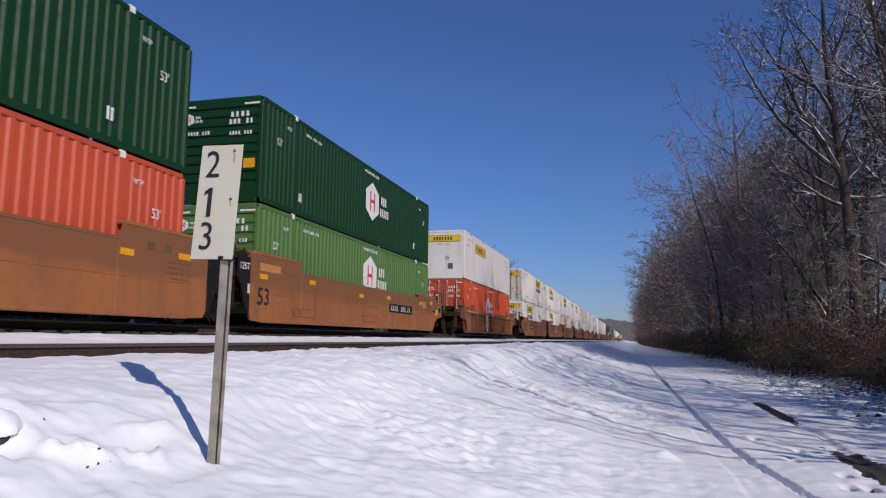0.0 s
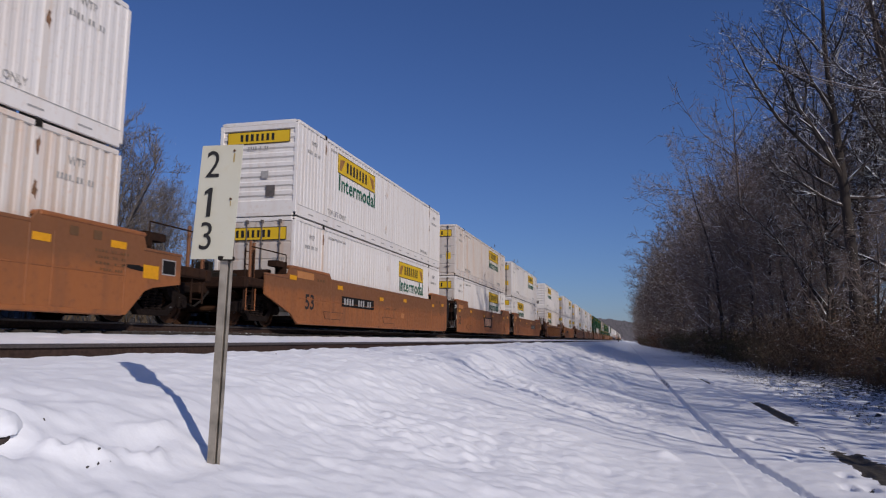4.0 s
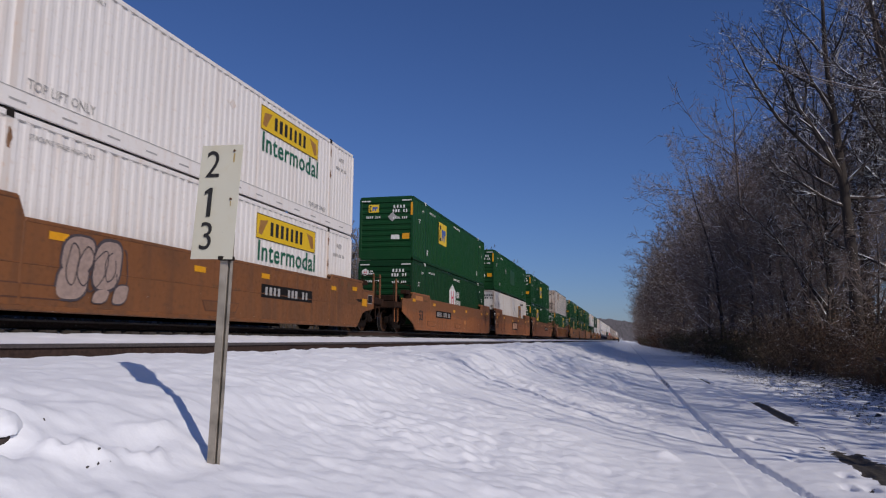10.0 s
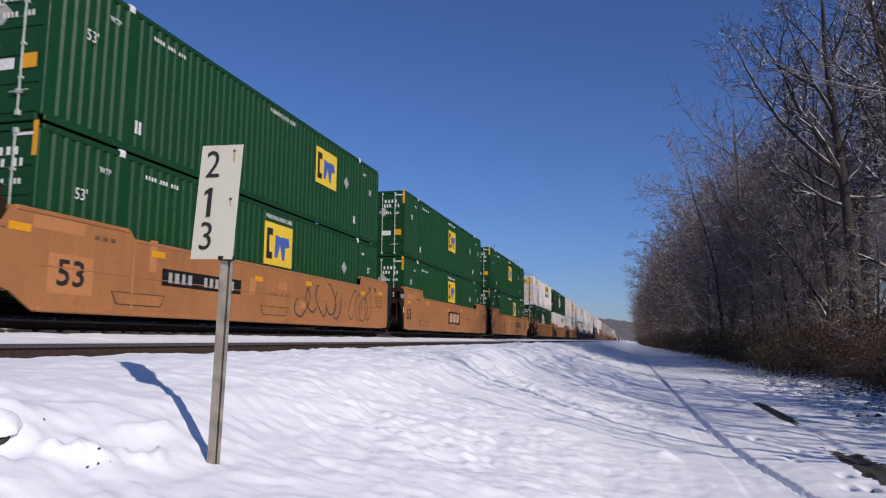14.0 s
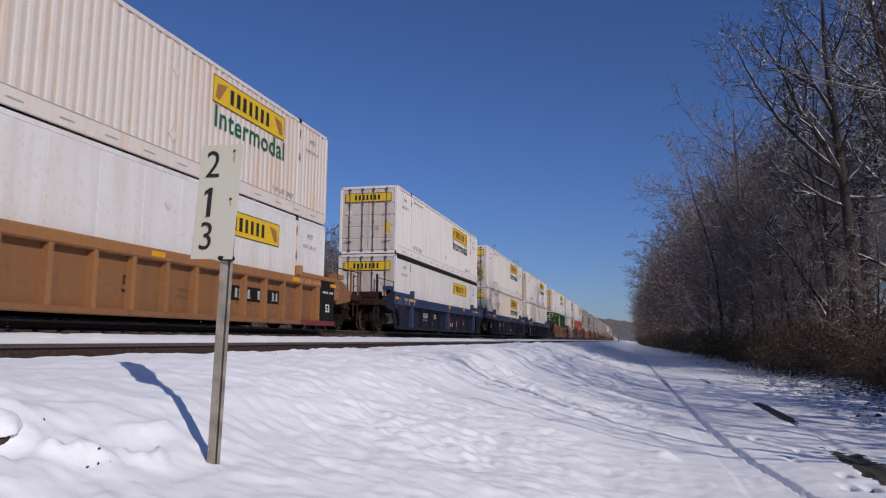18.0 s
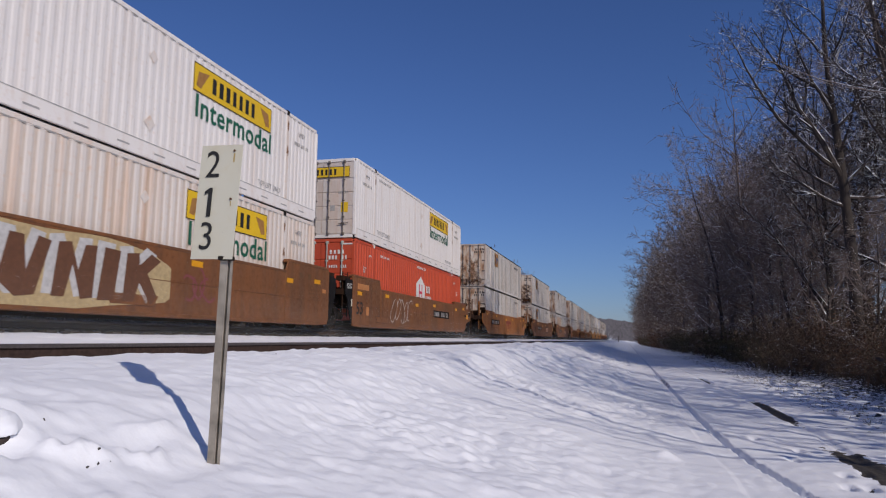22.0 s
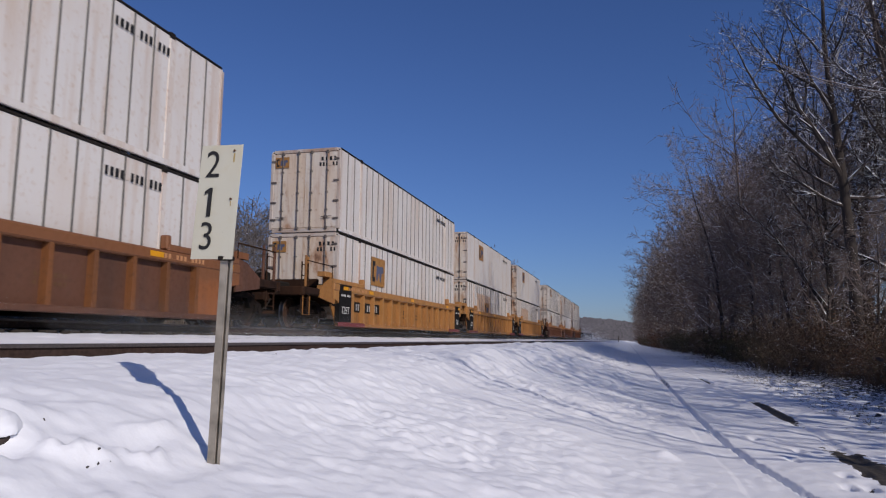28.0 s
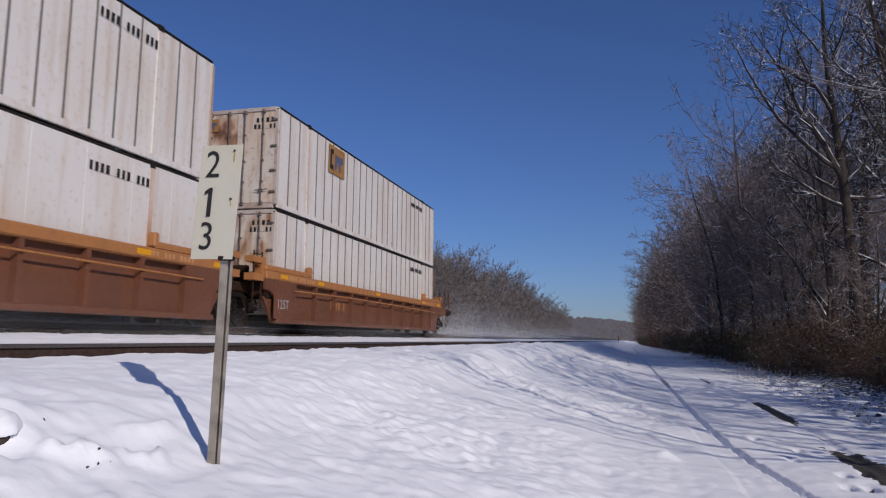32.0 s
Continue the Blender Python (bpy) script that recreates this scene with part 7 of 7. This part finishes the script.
            part("ladder", lad, w, "", turn @ pose(1.36 if s < 0 else -1.36, -2.55, 0))
            part("brake_stand", shared("brakestand", "brake_stand", lambda: Solid().cbox(-0.25, 0.25, -0.08, 0.08, 1.2, 1.75, 0.04).tube([(0.24 * math.cos(k * math.pi / 6), -0.13, 1.6 + 0.24 * math.sin(k * math.pi / 6)) for k in range(13)], 0.018, 5).box(-0.24, 0.24, -0.14, -0.12, 1.59, 1.61).box(-0.01, 0.01, -0.14, -0.12, 1.36, 1.84).cbox(-0.5, 0.5, 0.2, 0.9, 1.2, 1.5, 0.05), M_DARKFRAME), w, "dark brake gear", turn @ pose(-0.5, -1.7, 0))
            part("sill_step", shared("sillstep", "sill_step", lambda: Solid().tube([(0, -0.22, 0.95), (0, -0.22, 0.40), (0, 0.22, 0.40), (0, 0.22, 0.95)], 0.016, 6), mat), w, "", turn @ pose(1.40, -2.5, 0))
            for gx in (1.30, 1.42):
                part("grab_post", shared("grabpost", "grab_post", lambda: Solid().cbox(-0.03, 0.03, -0.04, 0.04, 1.1, 2.15, 0.012), mat), w, "", turn @ pose(gx if s < 0 else -gx, -2.62 if gx > 1.35 else -2.25, 0))
        else:
            part("end_saddle", shared("saddle", "end_saddle", lambda: Solid().cbox(-1.0, 1.0, -1.45, -0.5, 0.86, 1.14, 0.05).cbox(-0.45, 0.45, -1.7, -1.2, 0.72, 1.0, 0.05), W_GRIME), w, "", turn)
            if s < 0:
                part("ladder", shared("ladder", "ladder", lambda: ladder_solid(), W_GRIME), w, "", turn @ pose(1.36, -0.95, 0))
            part("hose_box", shared("hosebox", "hose_box", lambda: Solid().cbox(-1.25, -0.4, -1.0, -0.62, 1.05, 1.5, 0.04).tube([(0.5, -0.7, 1.4), (0.55, -1.2, 1.0), (0.6, -1.6, 1.3)], 0.03, 6), M_DARKFRAME), w, "", turn)
    if opts.get("paint_job"):
        opts["paint_job"](w)
    return w


def ladder_solid():
    s = Solid()
    for y in (-0.21, 0.21):
        s.cbox(-0.016, 0.016, y - 0.022, y + 0.022, 0.45, 1.95, 0.006)
    for i in range(5):
        s.tube([(0, -0.2, 0.55 + 0.33 * i), (0, 0.2, 0.55 + 0.33 * i)], 0.013, 6)
    return s


def silver_blocks(w):
    """Large silver and brown spray-painted block letters on a buff cloud."""
    silver, brown, buff = plain("silver_spray", (0.40, 0.39, 0.38), 0.5), plain("brown_spray", (0.10, 0.042, 0.02), 0.6), plain("buff_spray", (0.36, 0.27, 0.14), 0.6)
    x, c0 = WX + 0.006, 5.6
    cloud = [(3.4 * math.cos(a) * (1 + 0.05 * math.sin(9 * a)), 0.60 * math.sin(a) * (1.1 + 0.08 * math.sin(7 * a))) for a in (k * math.pi / 24 for k in range(48))]
    part("graffiti", shape_mesh("cloud", [[(max(-3.3, min(3.3, a * 1.15)), b) for a, b in cloud]], buff, 0.002), w, "buff spray-paint ground", on_side(x, c0, 0.84))
    forms = ([(-.5, -.5), (.25, -.52), (.5, -.2), (.45, .3), (.1, .5), (-.5, .48)], [(-.45, -.5), (-.1, -.5), (.0, -.2), (.3, -.55), (.5, -.4), (.25, .0), (.45, .3), (.2, .5), (-.45, .48)],
             [(-.4, .5), (-.5, -.3), (-.1, -.55), (.3, -.5), (.5, .45), (.2, .5), (.05, -.1), (-.1, .48)], [(-.5, -.5), (-.2, -.5), (-.1, .1), (.2, -.52), (.5, -.48), (.45, .5), (.15, .48), (.05, .0), (-.2, .5), (-.5, .46)],
             [(-.3, -.52), (.3, -.5), (.35, .48), (-.25, .5)], [(-.45, -.5), (-.15, -.5), (-.05, -.1), (.35, -.55), (.5, -.35), (.15, .1), (.5, .4), (.2, .52), (-.1, .25), (-.15, .5), (-.48, .46)])
    for i, (c, wd) in enumerate(((-2.55, 1.15), (-1.4, 1.0), (-0.35, 1.0), (0.72, 1.0), (1.5, 0.75), (2.4, 1.1))):
        for m, dx, dy, k, lift, what in ((silver, -0.16, 0.07, 1.0, 0.003, "silver spray-painted block shape"), (brown, 0.0, 0.0, 0.92, 0.007, "brown spray-painted block shape")):
            o = [(c + dx + a * wd * k + 0.10 * b, b * 1.02 * k + dy) for a, b in forms[i]]
            if sum(p[0] * q[1] - q[0] * p[1] for p, q in zip(o, o[1:] + o[:1])) < 0:
                o = o[::-1]
            part("graffiti", shape_mesh(("letter", i, k), [o], m, 0.003), w, what, on_side(x + lift, c0, 0.84))
    scribble(w, 9.9, 0.8, 1.1, 0.8, 8, plain("plum_spray", (0.16, 0.04, 0.05), 0.6), 3, 0.03, x)


def bubbles(w, y, z, forms, fill, line, what):
    """Rounded spray-painted shapes, each with an outline of its own."""
    x = WX + 0.006
    for i, (c, dz, wd, hh) in enumerate(forms):
        for k, m, lift in ((1.0, line, 0.003 * i), (0.88, fill, 0.0045 + 0.003 * i)):
            o = [(c + wd * k * math.copysign(abs(math.cos(a)) ** 0.7, math.cos(a)) + 0.08 * math.sin(a), dz + hh * k * math.copysign(abs(math.sin(a)) ** 0.7, math.sin(a))) for a in (j * math.pi / 10 + 0.1 for j in range(20))]
            part("graffiti", shape_mesh(("bubble", c, dz, k), [o], m, 0.003), w, what, on_side(x + lift, y, z))


def dark_blocks(w):
    bubbles(w, 10.9, 0.85, ((-1.55, 0, 0.42, .42), (-0.85, .04, 0.40, .36), (-0.15, 0, 0.40, .44), (0.5, .05, 0.38, .38), (1.15, 0, 0.42, .40), (1.75, .03, 0.28, .34)), plain("black_spray", (0.03, 0.024, 0.024), 0.6), plain("pale_spray", (0.30, 0.25, 0.22), 0.6), "black bubble shape with a pale outline")


def pale_bubbles(y):
    def add(w):
        bubbles(w, y, 0.88, ((-0.35, .22, 0.40, .36), (-0.45, -.25, 0.38, .34), (0.35, .10, 0.38, .50), (0.22, -.46, 0.20, .14), (0.72, -.40, 0.20, .20)), plain("pinkish_grey_spray", (0.26, 0.19, 0.16), 0.6), plain("thin_dark_spray", (0.05, 0.04, 0.045), 0.6), "pinkish-grey bubble shape with a dark outline")
        scribble(w, y + 0.12, 0.90, 1.5, 0.85, int(y * 10), plain("thin_dark_spray", (0.05, 0.04, 0.045), 0.6), 5, 0.012, WX + 0.024)
    return add


def white_blocks(w):
    s = [[(k - .22, -.22), (k + .16, -.22), (k + .22, .22), (k - .16, .22)] for k in (-0.48, 0.0, 0.48)]
    for i, q in enumerate(s):
        part("badge", shape_mesh(("white_block", i), [q], M_FADED), w, "faded white block shape", on_side(WX - 0.165, 12.0, 0.86))


def tag(y, wd, seed, col=(0.03, 0.03, 0.035), loops=5, thick=0.022):
    m = plain("spray_paint_%d" % seed, col, 0.6)
    return lambda w: scribble(w, y, 0.82, wd, 1.0, seed, m, loops, thick, WX + 0.006)


def two_tags(w):
    tag(10.7, 3.2, 21, (0.06, 0.04, 0.035), 5, 0.03)(w)
    tag(14.0, 1.9, 27, (0.06, 0.04, 0.035), 4, 0.022)(w)


def red_chevron(w):
    for key, q, m in (("a", [(0, 0), (0.22, 0), (0.62, 0.38), (0.22, 0.76), (0, 0.76), (0.40, 0.38)], M_OLDRED), ("b", [(0.34, 0), (0.42, 0), (0.80, 0.38), (0.42, 0.76), (0.34, 0.76), (0.72, 0.38)], M_TEXTBROWN),
                      ("c", [(0.98, 0), (1.22, 0), (0.92, 0.38), (1.40, 0.76), (1.14, 0.76), (0.76, 0.38)], M_OLDRED)):
        part("badge", shape_mesh(("chevron", key), [q], m), w, "faded red chevron shape", on_side(WX + 0.004, 10.35, 0.52))


# each car: style, and the places of its wells' containers along the train
S_OR, S_BR, S_SA, S_BT = ("smooth", W_ORANGE, W_ORANGE), ("smooth", W_BROWN, W_BROWN), ("smooth", W_SALMON, W_SALMON), ("smooth", W_BRIGHT, W_BRIGHT)
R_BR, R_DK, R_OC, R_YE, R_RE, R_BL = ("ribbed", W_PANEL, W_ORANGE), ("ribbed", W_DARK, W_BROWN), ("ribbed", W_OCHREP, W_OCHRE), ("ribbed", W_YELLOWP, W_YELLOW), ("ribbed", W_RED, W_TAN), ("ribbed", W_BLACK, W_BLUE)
CARS = [
    (S_OR, "orange-brown smooth-sided well car", [(-2.98, {}), (16.36, {"plate": 11.4})]),
    (R_BR, "brown ribbed well car", [(40.26, {"ribs": 16, "paint_job": tag(5.7, 0.7, 5, (0.6, 0.6, 0.58), 3, 0.02)})]),
    (S_OR, "orange-brown smooth-sided well car", [(63.59, {}), (83.2, {"badge": 8.15, "plate": 0}), (102.66, {"plate": 11.2})]),
    (S_OR, "orange-brown smooth-sided well car", [(126.1, {}), (145.8, {"badge": 8.1, "plate": 0}), (165.4, {"plate": 11.2})]),
    (R_DK, "dark brown ribbed well car", [(188.9, {"ribs": 14, "n53": 13.4, "plate": 2.9, "paint_job": white_blocks})]),
    (S_BT, "bright orange smooth-sided well car", [(212.5, {"paint_job": red_chevron, "plate": 3.75, "sticker": True})]),
    (S_BR, "brown smooth-sided well car", [(236.2, {"plate": 4.5, "paint_job": pale_bubbles(9.9)}), (255.55, {"paint_job": pale_bubbles(3.95), "red": 9.34, "plate": 0}), (275.05, {"paint_job": pale_bubbles(3.7), "plate": 11.1})]),
    (S_OR, "orange-brown smooth-sided well car", [(298.4, {"plate": 4.7}), (318.1, {"badge": 8.0, "plate": 0}), (337.7, {"plate": 11.05})]),
    (R_BR, "brown ribbed well car", [(361.2, {"ribs": 19, "plate": 0, "n53": 14.5})]),
    (S_SA, "pale orange smooth-sided well car", [(384.3, {"patched": True, "paint_job": two_tags}), (403.9, {"badge": 8.1, "plate": 0}), (423.4, {"plate": 11.2})]),
    (R_OC, "ochre ribbed well car", [(446.9, {"ribs": 15, "black_ends": True}), (466.3, {"ribs": 15, "black_ends": True, "plate": 0, "red": 9.6}), (485.8, {"ribs": 15, "black_ends": True, "plate": 12.0})]),
    (R_BL, "blue and black ribbed well car", [(509.1, {"ribs": 9, "num": M_BUFF, "n53": 10.25}), (528.7, {"ribs": 9, "num": M_BUFF, "n53": 10.25}), (548.2, {"ribs": 9, "num": M_BUFF, "n53": 10.25})]),
    (S_BR, "brown smooth-sided well car", [(571.7, {"paint_job": dark_blocks}), (590.95, {"paint_job": silver_blocks, "plate": 0}), (610.4, {"plate": 11.15, "paint_job": tag(4.8, 2.6, 33, (0.4, 0.36, 0.33), 5, 0.018)})]),
    (S_BT, "bright orange smooth-sided well car", [(633.86, {"plate": 2.5, "red": 8.0, "plain_end": True, "sticker": True})]),
    (S_BR, "brown smooth-sided well car", [(657.25, {"plate": 4.45, "badge": 10.9})]),
    (S_BR, "brown smooth-sided well car", [(680.55, {"plate": 4.3, "badge": 11.0, "patched": True})]),
    (R_BR, "brown ribbed well car", [(704.2, {"ribs": 15}), (724.0, {"ribs": 15}), (743.78, {"ribs": 15, "plate": 4.6})]),
    (R_YE, "yellow-brown ribbed well car", [(767.1, {"ribs": 15, "black_ends": True, "plate": 2.65}), (786.5, {"ribs": 15, "black_ends": True, "plate": 0, "red": 9.8}), (805.9, {"ribs": 15, "black_ends": True, "plate": 11.6})]),
    (R_RE, "red-brown ribbed well car with tan top chords", [(829.0, {"ribs": 11, "n53": 2.5, "num": M_TEXTBROWN, "pipe": True}), (848.35, {"ribs": 11, "n53": 2.5, "num": M_TEXTBROWN, "pipe": True}), (867.7, {"ribs": 11, "n53": 2.5, "num": M_TEXTBROWN, "pipe": True})]),
]
# the boxes: place, upper (style, end), lower (style, end), with marks of their own
LOADS = [
    (-2.98, ("H", "D"), ("O", "D")), (16.36, ("H", "R", (), (8.4, 1.6)), ("L", "R", (), (8.3, 1.7))), (40.26, ("W", "R"), ("O", "D", (), (7.2, 1.5))), (63.59, ("J", "D"), ("J", "R")), (83.2, ("J", "R"), ("J", "R", (), "small")),
    (102.66, ("J", "R"), ("C", "R", (), "small")), (126.1, ("J", "R"), ("J", "D")), (145.8, ("C", "D"), ("J", "D")), (165.4, ("J", "D"), ("J", "R")), (188.9, ("J", "R", (), "small"), ("C", "R", (), "small")), (212.5, ("J", "D"), ("J", "D")),
    (236.2, ("J", "D"), ("J", "D", (navy_sign,))), (255.55, ("JR", "D"), ("J", "D")), (275.05, ("J", "D"), ("J", "D")),
    (298.4, ("G", "R", (), (5.2, 1.85, 1.55)), ("H", "R", (), (7.4, 1.62))), (318.1, ("G", "R", (painted_over,)), ("S", "R", (), (12.1, 1.75, 1.5))), (337.7, ("G", "R", (), (7.95, 1.55, 1.58)), ("G", "R", (), (5.05, 1.95, 1.55))),
    (361.2, ("E", "D", (rust_end(((0.05, 1.2, 0.12, 0.8), (0.6, 0.9, 0.5, 0.6))),), (3.95, 2.28, 1.28)), ("G", "D", (), (11.05, 1.93, 1.68))), (384.3, ("G", "D", (), (11.3, 1.85, 1.6)), ("G", "D", (), (8.3, 1.9, 1.6))), (403.9, ("G", "D", (), (8.4, 1.75, 1.55)), ("G", "D", (), (8.4, 1.9, 1.55))),
    (423.4, ("G", "D", (), (8.4, 1.75, 1.55)), ("G", "D", (), (10.6, 1.9, 1.55))), (446.9, ("J", "D"), ("H", "D", (), (7.2, 1.6))), (466.3, ("H", "D", (), (7.1, 1.55)), ("W", "D")), (485.8, ("C", "D"), ("W", "D")),
    (509.1, ("J", "D", (), "dark"), ("W", "D", (dark_rail,))), (528.7, ("J", "D", (rust_end(((0.62, 1.2, 0.14, 0.65), (0.65, 1.1, 0.45, 0.8))),)), ("C", "D")), (548.2, ("J", "D", (rust_end(((-0.4, 1.2, 0.12, 0.5), (0.5, 1.0, 0.4, 0.7))),)), ("N", "D", (), (3.6, 1.6))), (571.7, ("JR", "D"), ("G", "D", (), (7.9, 1.75, 1.7))), (590.95, ("J", "D"), ("C", "D")), (610.4, ("J", "D"), ("O", "D", (), (8.2, 1.5))),
    (633.86, ("E", "D", (rust_end(((-0.72, 1.2, 0.30, 1.15), (-0.6, 0.9, 0.6, 0.8), (0.0, 0.28, 1.2, 0.26), (0.45, 1.0, 0.5, 0.9))),), (4.1, 2.2, 1.3)), ("E", "D", (whitewash(3.4, 6.6, 0.5, 1.9),))), (657.25, ("E", "D", (rust_end(((0.78, 1.05, 0.40, 1.0), (0.6, 1.0, 0.6, 0.9), (0.0, 0.25, 1.2, 0.24), (-0.5, 1.2, 0.5, 1.0))),), (4.1, 2.2, 1.3)), ("E", "D", (), (4.1, 2.05, 1.4))),
    (680.55, ("E", "D", (rust_end(((0.1, 1.3, 0.3, 0.9), (-0.5, 0.9, 0.5, 0.8))),), (4.1, 2.27, 1.25)), ("E", "D", (peach(2.5, 7.2, 0.9, 2.45),))), (704.2, ("E", "D", (), (4.1, 2.2, 1.2)), ("E", "D", (peach(2.6, 4.0, 0.5, 2.2), whitewash(4.0, 7.0, 0.5, 1.9)))),
    (724.0, ("E", "D", (peach(2.0, 6.2, 0.5, 2.3),), (4.1, 1.9, 1.2)), ("E", "D", (), (3.4, 2.0, 1.2))), (743.78, ("E", "D", (), (3.0, 2.2, 1.2)), ("E", "D", (), (3.4, 2.0, 1.2))),
    (767.1, ("E", "D"), ("E", "D", (), (3.9, 1.9, 1.5))), (786.5, ("S", "D", (), (4.1, 2.05, 1.35)), ("E", "D", (peach(3.0, 7.4, 0.45, 2.3),), (6.0, 1.3, 1.4))), (805.9, ("S", "D", (), (3.9, 2.1, 1.3)), ("E", "D", (peach(2.6, 6.8, 0.45, 2.2),))),
    (829.0, ("E", "D", (scrawl(12.0, 0.75, 3.2, 1.2, 6),), (4.2, 2.2, 1.3)), ("E", "D", (), (4.4, 1.75, 1.6))), (848.35, ("E", "D", (), (4.0, 2.2, 1.25)), ("S", "D", (), (3.9, 1.75, 1.5))), (867.7, ("E", "D", (), (4.05, 2.28, 1.3)), ("E", "D")),
]

MOVERS = []      # (thing, its place along the train, height)
for style, words, wells in CARS:
    y0 = wells[0][0]
    car = tagged(new("well_car"), words + " under stacked containers", "rail car", "cars of the train")
    car.matrix_basis = pose(TRAIN_X, y0, 0)
    for i, (y, opts) in enumerate(wells):
        well(car, y - y0, style, i == 0, i == len(wells) - 1, opts)
        add_truck(car, y - y0 - (1.50 if i == 0 else 1.63))
    add_truck(car, wells[-1][0] - y0 + CL + 1.50)
    MOVERS.append((car, y0, 0.0))
for y, up, low in LOADS:
    for spec, z in ((low, 0.345), (up, 0.375 + CH)):
        box = container(spec[0], spec[1], *spec[2:])
        MOVERS.append((box, y, z))


def blown_snow():
    """Fine snow whirled up along the train, thicker towards its end, and hanging behind it: single flakes."""
    rn = np.random.RandomState(12)
    n = 60000
    y = 885 * rn.rand(n) ** 0.40
    x = rn.normal(0.6, 1.35, n)
    z = -0.17 + rn.exponential(0.34, n)
    m = 170000
    y = np.concatenate([y, 884 + rn.exponential(45, m)])
    x = np.concatenate([x, rn.normal(0.0, 1.8, m)])
    z = np.concatenate([z, -0.17 + rn.exponential(0.75, m)])
    c = np.stack([x, y, z], -1)
    k = len(c)
    size = np.where(np.arange(k) < n, 0.0032, 0.0095).reshape(k, 1, 1) * rn.uniform(0.6, 1.3, (k, 1, 1))
    v = (c[:, None, :] + rn.normal(0, 1, (k, 3, 3)) * size).astype(np.float32)
    me = bpy.data.meshes.new("blown_snow")
    me.vertices.add(3 * k)
    me.vertices.foreach_set("co", v.reshape(-1))
    me.loops.add(3 * k)
    me.loops.foreach_set("vertex_index", np.arange(3 * k, dtype=np.int32))
    me.polygons.add(k)
    me.polygons.foreach_set("loop_start", np.arange(0, 3 * k, 3, dtype=np.int32))
    me.update()
    me.validate()
    flake, fn, _ = nodes_of("snow_flake")
    fn["Principled BSDF"].inputs["Base Color"].default_value = (0.86, 0.88, 0.92, 1)
    fn["Principled BSDF"].inputs["Roughness"].default_value = 0.8
    me.materials.append(flake)
    return tagged(new("blown_snow", me), "fine white snow whirled up along the train", "blown snow", kind="stuff")


MOVERS.append((blown_snow(), 0.0, 0.0))


def haze_material():
    """Powder too fine to see as flakes: a thin white veil that fades out towards the edges of its puff."""
    m, n, l = nodes_of("powder_snow_veil")
    n.remove(n["Principled BSDF"])
    tc = n.new("ShaderNodeTexCoord")
    sp = n.new("ShaderNodeSeparateXYZ")
    l.new(tc.outputs["Generated"], sp.inputs[0])

    def calc(op, a, b):
        k = n.new("ShaderNodeMath")
        k.operation = op
        for sock, v in zip(k.inputs, (a, b)):
            if hasattr(v, "is_output"):
                l.new(v, sock)
            else:
                sock.default_value = v
        return k.outputs[0]
    ends = calc("MULTIPLY", calc("MULTIPLY", sp.outputs[1], calc("SUBTRACT", 1.0, sp.outputs[1])), 4.0)
    low = calc("POWER", calc("SUBTRACT", 1.0, sp.outputs[2]), 1.4)
    wisp = ramp(n, l, noise_tex(n, l, 0.9, 5, (1, 0.5, 1.2)), 0.36, 0.64, 0.25, 1.0)
    fac = calc("MULTIPLY", calc("MULTIPLY", calc("MULTIPLY", ends, low), wisp), 0.065)
    clear, white, mix = n.new("ShaderNodeBsdfTransparent"), n.new("ShaderNodeBsdfDiffuse"), n.new("ShaderNodeMixShader")
    white.inputs[0].default_value = (0.85, 0.87, 0.9, 1)
    l.new(fac, mix.inputs[0])
    l.new(clear.outputs[0], mix.inputs[1])
    l.new(white.outputs[0], mix.inputs[2])
    l.new(mix.outputs[0], n["Material Output"].inputs[0])
    return m


def snow_puffs():
    """Low puffs of powder beside the last third of the train and in its wake."""
    veil = haze_material()
    shapes = [lumpy_dome(1.0, 1.0, -0.6, 20.0 + i, veil, "snow_puff") for i in range(3)]
    r = random.Random(31)
    y, spots = 560.0, []
    while y < 940:
        wake = y > 884
        spots.append((r.uniform(-0.6, 1.2) if wake else r.uniform(1.7, 2.3), y, r.uniform(1.4, 2.2) if wake else r.uniform(0.5, 0.8), r.uniform(5, 9), r.uniform(1.0, 1.9) if wake else r.uniform(0.45, 0.8)))
        y += r.uniform(5, 8) if wake else r.uniform(7, 14)
    for i, (x, y, rx, ry, rz) in enumerate(spots):
        ob = tagged(new("snow_puff", shapes[i % 3]), "faint puff of powder snow whirled up by the train", "blown snow", "puffs of blown snow", "stuff")
        ob.scale = (rx, ry, rz)
        PUFFS.append((ob, x, y, rz * 0.45 - 0.2))


PUFFS = []
snow_puffs()


# ================= what moves =================
def run(t):
    """How far the train has come by t seconds: about 27 m/s, slowing a little."""
    return 26.96 * t - 0.012 * t * t


def motions():
    times = [2.0 * i for i in range(17)]
    for thing, y, z in MOVERS:
        walk(thing, [(t, pose(TRAIN_X, y - run(t), z)) for t in times])
    for thing, x, y, z in PUFFS:
        walk(thing, [(t, pose(TRAIN_X + x, y - run(t), z)) for t in times])
    # the wheels roll as fast as their keys, one for every thirtieth of a second, allow
    steps = 32 * FPS
    walk(WHEELS[0], [(i / FPS, Matrix.Rotation(radians(85.0) * i, 4, "X")) for i in range(steps + 1)])
    lead = WHEELS[0].animation_data
    for w in WHEELS[1:]:
        w.rotation_mode = "QUATERNION"
        d = w.animation_data_create()
        d.action = lead.action
        d.action_slot = lead.action_slot


motions()
